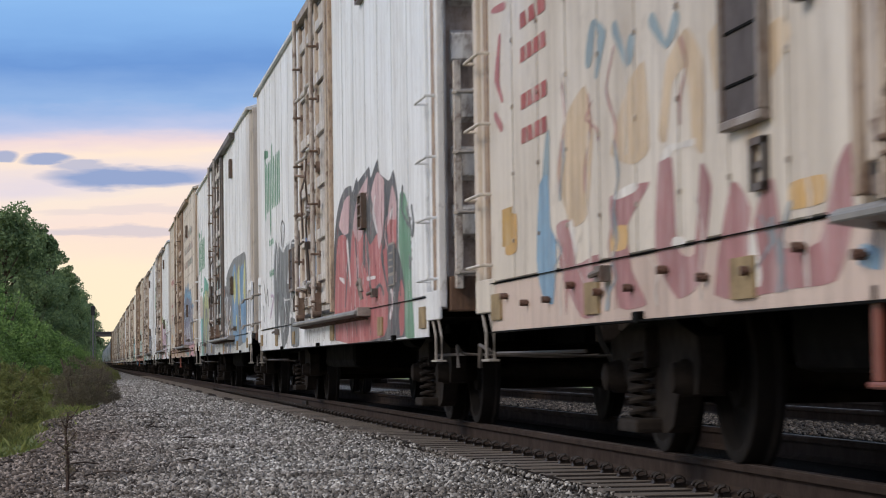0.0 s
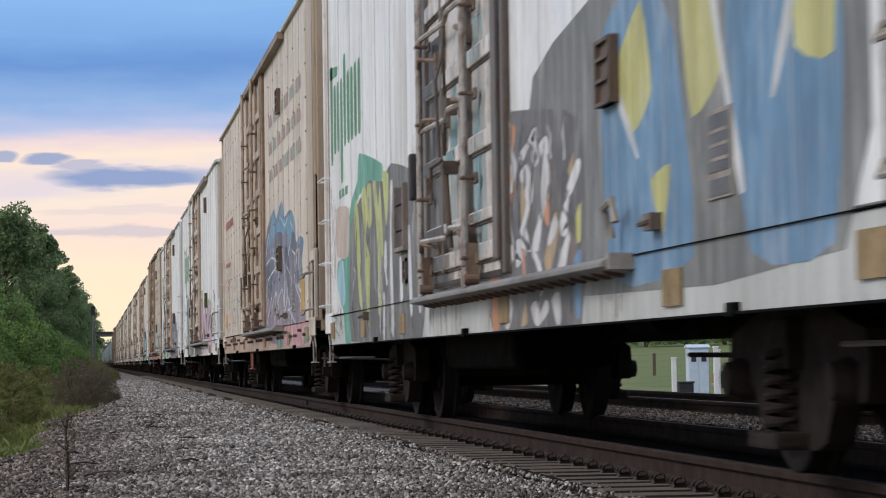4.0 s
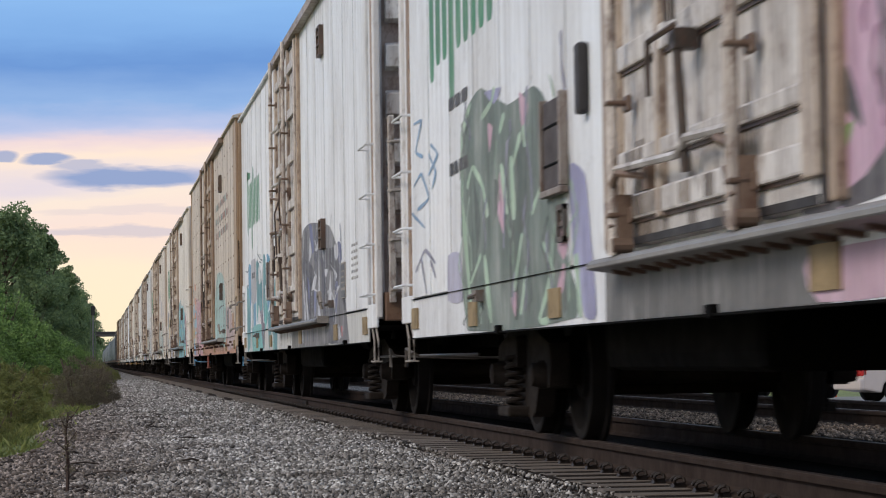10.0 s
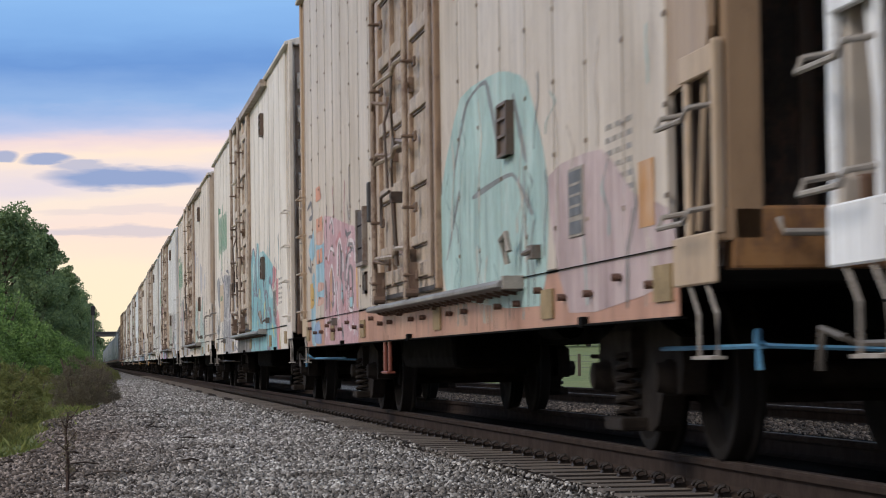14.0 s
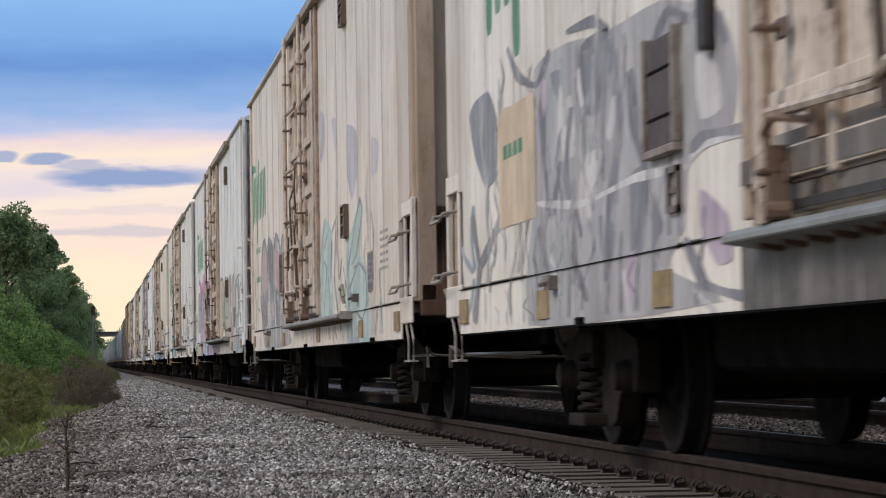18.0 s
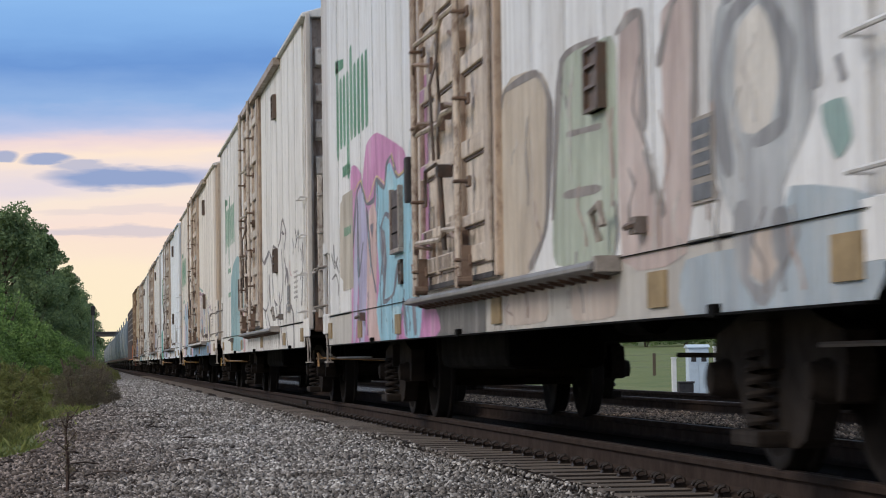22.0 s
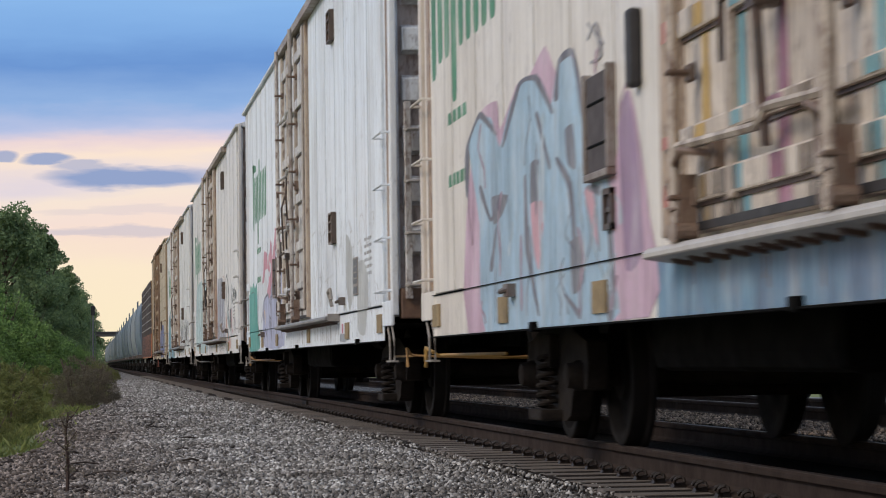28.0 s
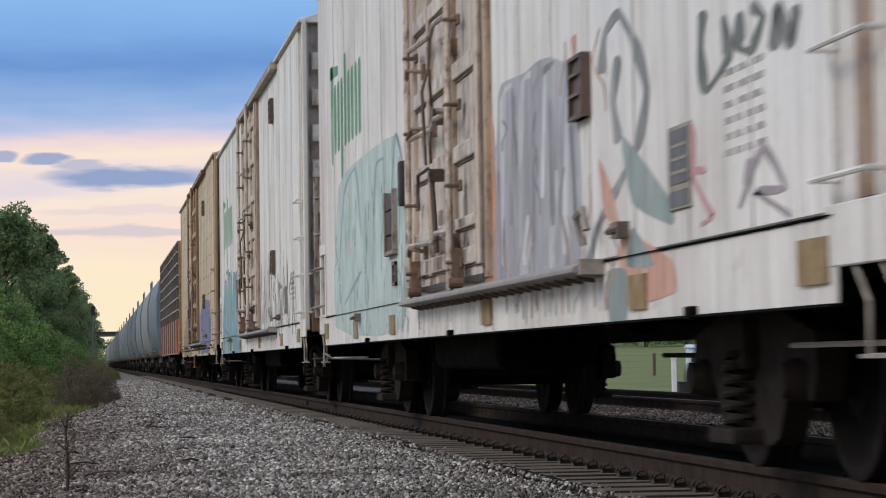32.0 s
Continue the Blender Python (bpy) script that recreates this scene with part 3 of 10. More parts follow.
def add_corrugated_end(car, color, e, top):
    """End wall with deep horizontal ribs, corner post, ladder and side grab irons."""
    y = at(0.0) if e < 0 else at(LONG)
    part("end_wall", lambda: Geo().box(-1.42, 1.42, min(y - e * 0.20, y - e * 0.14), max(y - e * 0.20, y - e * 0.14), 1.15, top - 0.06), DOORP, car, key=(e, top), color=tuple(0.36 * c + 0.5 * q for c, q in zip(color, srgb(176, 136, 106))))
    n = int((top - 1.45) / 0.45)
    for i in range(n):
        z = 1.62 + i * 0.45
        r = part("end_rib", lambda: Geo().prism([(y - e * 0.14, -0.135), (y - e * 0.05, -0.10), (y - e * 0.05, 0.10), (y - e * 0.14, 0.135)], 0, -1.36, 1.36), DOORP, car, key=e, bevel=0.006, color=tuple(0.78 * c + 0.2 * q for c, q in zip(color, srgb(200, 180, 158))))
        r.location.z = z
    part("end_sill", lambda: Geo().box(-1.40, 1.40, min(y, y - e * 0.18), max(y, y - e * 0.18), 0.93, 1.20), RUSTY, car, "rust-brown end sill", 0.015, key=e, color=srgb(120, 92, 72))
    for s in (-1, 1):
        part("corner_post", lambda: Geo().box(min(s * 1.48, s * 1.42), max(s * 1.48, s * 1.42), min(y, y - e * 0.16), max(y, y - e * 0.16), 0.96, top), PAINT, car, bevel=0.012, key=(e, s, top), color=tuple(c * q for c, q in zip(color, (0.92, 0.88, 0.84))))
    lad = part("end_ladder", lambda: Geo().box(-1.36, -1.30, min(y + e * 0.01, y + e * 0.07), max(y + e * 0.01, y + e * 0.07), 1.1, 2.85).box(-0.88, -0.82, min(y + e * 0.01, y + e * 0.07), max(y + e * 0.01, y + e * 0.07), 1.1, 2.85), RUSTY, car, "weathered end ladder", 0.006, key=e, color=tuple(c * q for c, q in zip(color, (0.84, 0.76, 0.68))))
    for i in range(4):
        r = part("rung", lambda: Geo().tube([(-1.36, y + e * 0.05, 0), (-1.34, y + e * 0.11, 0), (-0.30 if e < 0 else -0.82, y + e * 0.11, 0), (-0.30 if e < 0 else -0.82, y + e * 0.05, 0)], 0.014, 7), BARE, lad, smooth=True, key=e)
        r.location.z = 1.22 + 0.46 * i
    d0, d1 = (0.12, 0.72) if e < 0 else (LONG - 0.72, LONG - 0.12)
    part("corner_sheet", lambda: Geo().box(NEAR + 0.030, NEAR + 0.09, at(d0), at(d1), 1.06, top - 0.05), PAINT, car, key=(e, top), color=tuple(c * 0.96 for c in color))
    part("corner_recess", lambda: Geo().box(NEAR + 0.022, NEAR + 0.05, at((d0 + d1) / 2 - 0.09), at((d0 + d1) / 2 + 0.09), 1.10, top - 0.06), RUSTY, car, "rust-stained channel behind the grab irons", 0.004, key=(e, top), color=srgb(176, 148, 122))
    for i in range(4):
        r = part("grab_iron", lambda: rung_shape(d0 - 0.03, d1 + 0.03, 0.075), PAINT, car, smooth=True, key=(e, "side"), color=tuple(c * 0.95 for c in color))
        r.location.z = 1.18 + 0.47 * i
    part("corner_plate", lambda: Geo().box(NEAR - 0.004, NEAR + 0.02, at(d0 - 0.115), at(d1 + 0.115), 0.87, 1.095), PAINT, car, bevel=0.006, key=e, color=color)


def add_open_end(car, color, e, top, cfg):
    """Machinery end: ribbed upper box down to head height, low recess with tank, posts, grab irons and a floor beam."""
    y = at(0.0) if e < 0 else at(LONG)
    # browner, darker end parts: dirt and the gap's shade together in their colours
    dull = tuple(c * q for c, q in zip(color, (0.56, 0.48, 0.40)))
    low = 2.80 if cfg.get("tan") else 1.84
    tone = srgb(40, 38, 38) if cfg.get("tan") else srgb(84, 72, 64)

    def yy(a):
        return y - e * a

    def box(x0, x1, a0, a1, z0, z1):
        return Geo().box(x0, x1, min(yy(a0), yy(a1)), max(yy(a0), yy(a1)), z0, z1)
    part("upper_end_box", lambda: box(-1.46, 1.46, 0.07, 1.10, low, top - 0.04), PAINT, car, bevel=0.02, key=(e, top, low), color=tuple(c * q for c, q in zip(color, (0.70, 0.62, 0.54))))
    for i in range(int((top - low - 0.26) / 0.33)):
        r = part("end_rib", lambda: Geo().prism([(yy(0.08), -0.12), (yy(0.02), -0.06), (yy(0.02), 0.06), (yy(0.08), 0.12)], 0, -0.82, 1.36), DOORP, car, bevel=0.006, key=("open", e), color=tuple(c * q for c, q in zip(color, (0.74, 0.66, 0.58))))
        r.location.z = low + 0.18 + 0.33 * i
    # the set-back plate's shade is put into its greyer colour
    part("side_apron", lambda: Geo().prism([(yy(0.09), 1.98), (yy(0.09), top - 0.06), (yy(0.89), top - 0.06), (yy(0.89), 1.76), (yy(0.50), 1.78), (yy(0.26), 1.82), (yy(0.14), 1.88)], 0, NEAR + 0.008, NEAR + 0.04), PAINT, car, "set-back side plate with a rounded lower corner, shade in its grey", key=(e, top), color=tuple(c * q for c, q in zip(color, (0.80, 0.76, 0.73))))
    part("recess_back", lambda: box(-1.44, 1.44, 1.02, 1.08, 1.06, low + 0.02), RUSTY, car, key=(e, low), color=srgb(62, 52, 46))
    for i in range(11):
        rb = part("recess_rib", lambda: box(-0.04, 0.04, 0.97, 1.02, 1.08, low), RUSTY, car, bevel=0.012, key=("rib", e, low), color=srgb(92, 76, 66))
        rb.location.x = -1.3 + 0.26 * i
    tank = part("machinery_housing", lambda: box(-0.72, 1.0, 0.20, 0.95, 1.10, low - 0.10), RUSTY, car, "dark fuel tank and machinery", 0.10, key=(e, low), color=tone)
    for x in (-0.45, 0.35, 0.8):
        part("tank_strap", lambda: box(x - 0.03, x + 0.03, 0.185, 0.21, 1.14, 1.70), BLACK, tank, bevel=0.004, key=(e, x))
    part("pipe", lambda: Geo().tube([(-0.6, yy(0.12), 1.80), (-0.1, yy(0.12), 1.74), (0.3, yy(0.14), 1.78), (0.9, yy(0.14), 1.76)], 0.03, 8), BLACK, car, smooth=True, key=e)
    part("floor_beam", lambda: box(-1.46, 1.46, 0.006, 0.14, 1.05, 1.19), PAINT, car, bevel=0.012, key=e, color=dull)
    part("end_sill", lambda: box(-1.40, 1.40, 0.0, 0.18, 0.80, 1.05), RUSTY, car, "rust-brown end sill", 0.015, key=e, color=cfg.get("end_sill", srgb(104, 78, 60)))
    part("end_rail", lambda: Geo().tube([(-1.2, yy(-0.02), 1.14), (-1.2, yy(-0.09), 1.08), (0.9, yy(-0.09), 1.08), (0.9, yy(-0.02), 1.14)], 0.017, 7), BARE, car, smooth=True, key=e)
    for s in (-1, 1):
        part("corner_post", lambda: box(min(s * 1.475, s * 1.43), max(s * 1.475, s * 1.43), 0, 0.065, 1.08, 1.92), PAINT, car, bevel=0.008, key=(e, s), color=color)
        part("inner_post", lambda: box(min(s * 1.47, s * 1.44), max(s * 1.47, s * 1.44), 0.54, 0.60, 1.08, 1.86), PAINT, car, bevel=0.008, key=(e, s), color=color)
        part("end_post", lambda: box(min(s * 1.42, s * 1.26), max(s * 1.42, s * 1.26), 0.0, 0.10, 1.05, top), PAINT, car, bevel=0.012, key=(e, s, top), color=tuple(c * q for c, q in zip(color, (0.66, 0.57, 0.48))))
    part("brace", lambda: Geo().tube([(NEAR + 0.06, yy(0.52), 1.12), (NEAR + 0.06, yy(0.34), 1.84)], 0.018, 6), PAINT, car, key=e, color=color)
    part("upper_valance", lambda: box(-1.478, -1.44, 0.02, 0.64, 1.78, 1.90), PAINT, car, bevel=0.006, key=e, color=color)
    part("corner_plate", lambda: box(NEAR - 0.004, NEAR + 0.02, 0.004, 0.80, 0.87, 1.095), PAINT, car, bevel=0.008, key=("o", e), color=color)
    for i in range(2):
        r = part("grab_iron", lambda: Geo().tube([(NEAR + 0.02, yy(0.56), 0.07), (NEAR - 0.10, yy(0.56), 0.05), (NEAR - 0.12, yy(0.56), 0.0), (NEAR - 0.12, yy(0.06), 0.0), (NEAR - 0.10, yy(0.06), 0.05), (NEAR + 0.02, yy(0.06), 0.07)], 0.013, 7), BARE, car, smooth=True, key=("open", e))
        r.location.z = 1.13 + 0.44 * i


def by_door(d):
    """Like at(), for the door and its gear, which sit a little ahead of the middle."""
    return at(d - 0.55 - 0.35 * min(1, max(0, (d - 10.6) / 1.5)))


def add_door(car, color, frame_color, low):
    """Plug door: recessed leaf with beams, two locking pipes, hinges, cranks, operating gear, roller feet and track."""
    y0, y1 = by_door(9.45), by_door(13.35)
    z0, z1 = 1.10, low["top"] - 0.16
    leaf = part("door", Geo().box(NEAR - 0.02, NEAR + 0.06, y0, y1, z0, z1), DOORP, car, "plug door leaf with locking gear", 0.01, key=("leaf", z1), color=color)
    for i, z in enumerate((1.28, 1.52, 2.02, 2.62, 3.22, 3.82, 4.42)):
        if z < z1 - 0.1:
            part("door_beam", lambda: Geo().box(NEAR - 0.055, NEAR - 0.018, y0 + 0.12, y1 - 0.12, z - (0.06 if i != 1 else 0.04), z + (0.06 if i != 1 else 0.04)), DOORP, leaf, bevel=0.012, key=("beam", i), color=color)
            # rust line below each beam, its dark tone also standing in for shadow
            part("beam_seam", lambda: Geo().box(NEAR - 0.032, NEAR - 0.018, y0 + 0.1, y1 - 0.1, z - (0.078 if i != 1 else 0.056), z - (0.058 if i != 1 else 0.038)), RUSTY, leaf, "dark line under the beam, rust and shadow in one colour", key=("seam", i), color=srgb(84, 62, 50))
    for i, y in enumerate((y0 + 0.02, (y0 + y1) / 2 - 0.55, (y0 + y1) / 2 + 0.75, y1 - 0.02)):
        wide = 0.10 if i in (0, 3) else 0.05
        part("door_stile", lambda: Geo().box(NEAR - 0.06, NEAR - 0.016, y - wide, y + wide, z0 + 0.1, z1), DOORP, leaf, bevel=0.01, key=("stile", i, z1), color=frame_color)
    for i, y in enumerate((by_door(10.25), by_door(12.95))):
        pipe = part("locking_pipe", lambda: Geo().tube([(NEAR - 0.14, y, 1.05), (NEAR - 0.14, y, z1 + 0.05)], 0.027, 10), RUSTY, leaf, "locking pipe", smooth=True, key=("pipe", i, z1), color=tuple(0.5 * (a + b) for a, b in zip(color, frame_color)))
        for j, z in enumerate((1.24, 1.78, 2.35, 2.95, 3.55, 4.15)):
            part("pipe_bracket", lambda: Geo().box(NEAR - 0.172, NEAR - 0.05, y - 0.036, y + 0.036, z - 0.013, z + 0.013).box(NEAR - 0.075, NEAR - 0.05, y - 0.06, y + 0.06, z - 0.04, z + 0.04), RUSTY, leaf, bevel=0.008, key=("pb", i, j), color=srgb(120, 98, 82))
        part("roller_foot", lambda: Geo().box(NEAR - 0.125, NEAR - 0.05, y - 0.035, y + 0.035, 1.10, 1.34).tube([(NEAR - 0.16, y - 0.06, 1.095), (NEAR - 0.06, y - 0.06, 1.095)], 0.036, 10).tube([(NEAR - 0.16, y + 0.06, 1.095), (NEAR - 0.06, y + 0.06, 1.095)], 0.036, 10).tube([(NEAR - 0.15, y - 0.02, 1.18), (NEAR - 0.15, y + 0.09, 1.30)], 0.016, 6), RUSTY, leaf, key=("rf", i), color=srgb(126, 104, 88))
    ym = by_door(11.45)
    part("operating_gear", lambda: Geo().box(NEAR - 0.15, NEAR - 0.04, ym - 0.06, ym + 0.06, 1.88, 1.97).box(NEAR - 0.12, NEAR - 0.04, ym - 0.03, ym + 0.03, 2.30, 2.42).tube([(NEAR - 0.17, ym, 2.0), (NEAR - 0.19, ym + 0.02, 2.55), (NEAR - 0.12, ym + 0.16, 2.75), (NEAR - 0.10, ym + 0.18, 3.1)], 0.013, 6).tube([(NEAR - 0.10, ym - 0.02, 1.35), (NEAR - 0.13, ym - 0.02, 1.9)], 0.022, 6).tube([(NEAR - 0.18, ym - 0.2, 1.96), (NEAR - 0.2, ym + 0.24, 1.94), (NEAR - 0.2, ym + 0.24, 1.7)], 0.014, 6), RUSTY, leaf, "door operating levers", 0.0, key="gear", color=srgb(74, 62, 54))
    for z in (1.46, 2.30, 3.00, 3.75):
        part("cross_rod", lambda: Geo().tube([(NEAR - 0.13, by_door(10.25), z), (NEAR - 0.12, by_door(11.3), z + 0.03), (NEAR - 0.12, by_door(11.5), z - 0.03), (NEAR - 0.13, by_door(12.95), z)], 0.02, 6), RUSTY, leaf, key=("rod", z), color=tuple(c * 0.9 for c in color))
    for i, (y, z) in enumerate(((10.62, 1.40), (12.55, 1.40), (11.05, 2.32), (12.1, 2.32), (10.62, 2.80), (12.55, 2.80))):
        part("hinge_arm", lambda: Geo().tube([(NEAR - 0.14, by_door(10.25 if y < 11.4 else 12.95), z - 0.02), (NEAR - 0.16, by_door((y + (10.25 if y < 11.4 else 12.95)) / 2), z + 0.03), (NEAR - 0.06, by_door(y), z)], 0.018, 6).box(NEAR - 0.07, NEAR - 0.02, by_door(y) - 0.05, by_door(y) + 0.05, z - 0.06, z + 0.06), RUSTY, leaf, "rusty crank arm", key=("arm", i), color=srgb(136, 114, 98))
    part("door_chain", lambda: Geo().tube([(NEAR - 0.13, ym + 0.05, 2.72), (NEAR - 0.11, ym + 0.11, 2.45), (NEAR - 0.13, ym + 0.07, 2.18), (NEAR - 0.12, ym + 0.10, 2.02)], 0.012, 5), RUSTY, leaf, "dark rod on the door", key="chain", color=srgb(66, 56, 50))
    for z in (1.12, z1 - 0.02):
        part("gasket", lambda: Geo().box(NEAR - 0.03, NEAR + 0.02, y0 + 0.02, y1 - 0.02, z - 0.018, z + 0.018), DARKBOX, leaf, "black door gasket", key=("gasket", z))
    for i, y in enumerate((by_door(13.44), by_door(9.38))):
        part("gasket", lambda: Geo().box(NEAR - 0.035, NEAR + 0.02, y - 0.022, y + 0.022, 1.1, z1), DARKBOX, leaf, "black door gasket", key=("side", i, z1))
    for i, y in enumerate((by_door(13.60), by_door(9.22))):
        g = lambda: Geo().box(NEAR - 0.045, NEAR + 0.04, y - 0.055, y + 0.055, 1.1, z1 + 0.08)
        part("door_post", g, DOORP, car, bevel=0.012, key=("post", i, z1), color=tuple(c * q for c, q in zip(frame_color, (0.86, 0.78, 0.70))))
    tr = part("door_track", Geo().prism([(NEAR - 0.16, 1.00), (NEAR + 0.02, 0.975), (NEAR + 0.02, 1.055), (NEAR - 0.13, 1.05), (NEAR - 0.16, 1.03)], 1, by_door(5.5), by_door(13.55)), PAINT, car, "steel lower door track", 0.006, key="track", color=low["track"])
    for i in range(24):
        b = part("track_bracket", lambda: Geo().prism([(NEAR - 0.10, 0.995), (NEAR + 0.01, 0.985), (NEAR + 0.01, 0.955), (NEAR - 0.085, 0.970)], 1, -0.03, 0.03), RUSTY, tr, key="tb", color=srgb(96, 70, 56))
        b.location.y = by_door(5.75 + i * 0.325)
    part("track_stop", lambda: Geo().box(NEAR - 0.13, NEAR + 0.0, by_door(5.44), by_door(5.54), 0.99, 1.07).tube([(NEAR - 0.06, by_door(5.70), 1.15), (NEAR - 0.10, by_door(5.70), 1.30), (NEAR - 0.10, by_door(5.50), 1.33), (NEAR - 0.09, by_door(5.46), 1.22)], 0.022, 6), BARE, tr, "bent steel door stop", key="stop")
    part("upper_door_track", lambda: Geo().box(NEAR - 0.10, NEAR + 0.02, by_door(4.9), by_door(13.7), z1 + 0.02, z1 + 0.12), RUSTY, car, key=("ut", z1), color=tuple(c * 0.7 for c in frame_color))


def add_fittings(car, cfg):
    for z, tall in ((2.01, 0.40), (4.22, 0.40)):
        v = part("vent_bracket", lambda: Geo().box(NEAR - 0.055, NEAR, at(5.2), at(5.56), -0.17, -0.15).box(NEAR - 0.055, NEAR, at(5.2), at(5.56), 0.15, 0.17).box(NEAR - 0.055, NEAR, at(5.2), at(5.56), -0.05, -0.03).box(NEAR - 0.055, NEAR, at(5.2), at(5.56), 0.06, 0.08).box(NEAR - 0.032, NEAR, at(5.2), at(5.56), -0.17, 0.17).box(NEAR - 0.055, NEAR, at(5.18), at(5.22), -0.17, 0.17).box(NEAR - 0.055, NEAR, at(5.54), at(5.58), -0.17, 0.17), RUSTY, car, "dark slotted bracket", key="vent", color=srgb(100, 84, 72))
        v.location.z = z
    if cfg.get("boards", True):
        part("route_board", lambda: Geo().box(NEAR - 0.032, NEAR, at(13.98), at(14.56), 1.52, 2.03), BOARD, car, "dark brown placard board", 0.006, key="rb")
        for i, g in enumerate(((13.94, 14.60, 1.48, 1.52), (13.94, 13.98, 1.52, 2.05), (14.56, 14.60, 1.52, 2.05))):
            part("board_frame", lambda: Geo().box(NEAR - 0.052, NEAR, at(g[0]), at(g[1]), g[2], g[3]), RUSTY, car, bevel=0.005, key=i, color=srgb(150, 140, 132))
        for z in (1.66, 1.88):
            part("board_slat", lambda: Geo().box(NEAR - 0.038, NEAR - 0.03, at(14.0), at(14.54), z - 0.006, z + 0.006), BLACK, car, key=z)
        part("hanging_pad", lambda: Geo().box(NEAR - 0.06, NEAR, at(13.30), at(13.44), 1.86, 2.24), DARKBOX, car, "black rubber door bumper", 0.02, key="hp")
        part("small_hatch", lambda: Geo().box(NEAR - 0.03, NEAR, at(13.98), at(14.20), 1.21, 1.24).box(NEAR - 0.03, NEAR, at(13.98), at(14.01), 1.21, 1.42).box(NEAR - 0.03, NEAR, at(14.17), at(14.20), 1.21, 1.42).box(NEAR - 0.03, NEAR, at(13.98), at(14.20), 1.39, 1.42).box(NEAR - 0.02, NEAR, at(14.0), at(14.18), 1.30, 1.325), RUSTY, car, "small dark card holder", key="sh", color=srgb(92, 86, 82))
        pl = part("placard", lambda: Geo().box(NEAR - 0.012, NEAR, at(2.90), at(3.32), 1.22, 1.60), BARE, car, "grey data placard", key="pl", bevel=0.003)
        for i, (z0, z1) in enumerate(((1.335, 1.58), (1.235, 1.305))):
            part("placard_panel", lambda: Geo().box(NEAR - 0.015, NEAR - 0.006, at(2.925), at(3.295), z0, z1), PANELGREY, pl, "dark grey printed panel", key=i)
        for i in range(3):
            part("placard_print", lambda: Geo().box(NEAR - 0.0165, NEAR - 0.010, at(2.96), at(3.26), 1.38 + 0.06 * i, 1.395 + 0.06 * i), BARE, pl, key=i)
    for i, d in enumerate((0.98, 4.05, 8.9, 14.4, 17.6, 20.85)):
        t = part("reflector", lambda: Geo().box(NEAR - 0.016, NEAR - 0.001, -0.19, 0.19, -0.085, 0.085), TAN_TAPE, car, key="refl")
        t.location = (0, at(d), 0.875 if i not in (0, 5) else 0.90)
    for d in (2.9, 10.6, 16.4):
        t = part("sill_hook", lambda: Geo().box(NEAR - 0.04, NEAR + 0.02, -0.06, 0.06, -0.03, 0.03), BLACK, car, bevel=0.01, key="hook")
        t.location = (0, at(d), 0.75)
    for d, z in ((4.35, 1.18), (17.2, 0.98)):
        t = part("lift_lug", lambda: Geo().box(NEAR - 0.06, NEAR, -0.09, 0.09, -0.03, 0.05).tube([(NEAR - 0.05, -0.05, 0.02), (NEAR - 0.09, 0.02, 0.0), (NEAR - 0.05, 0.07, 0.02)], 0.016, 6), RUSTY, car, key="lug", color=srgb(110, 102, 96))
        t.location = (0, at(d), z)


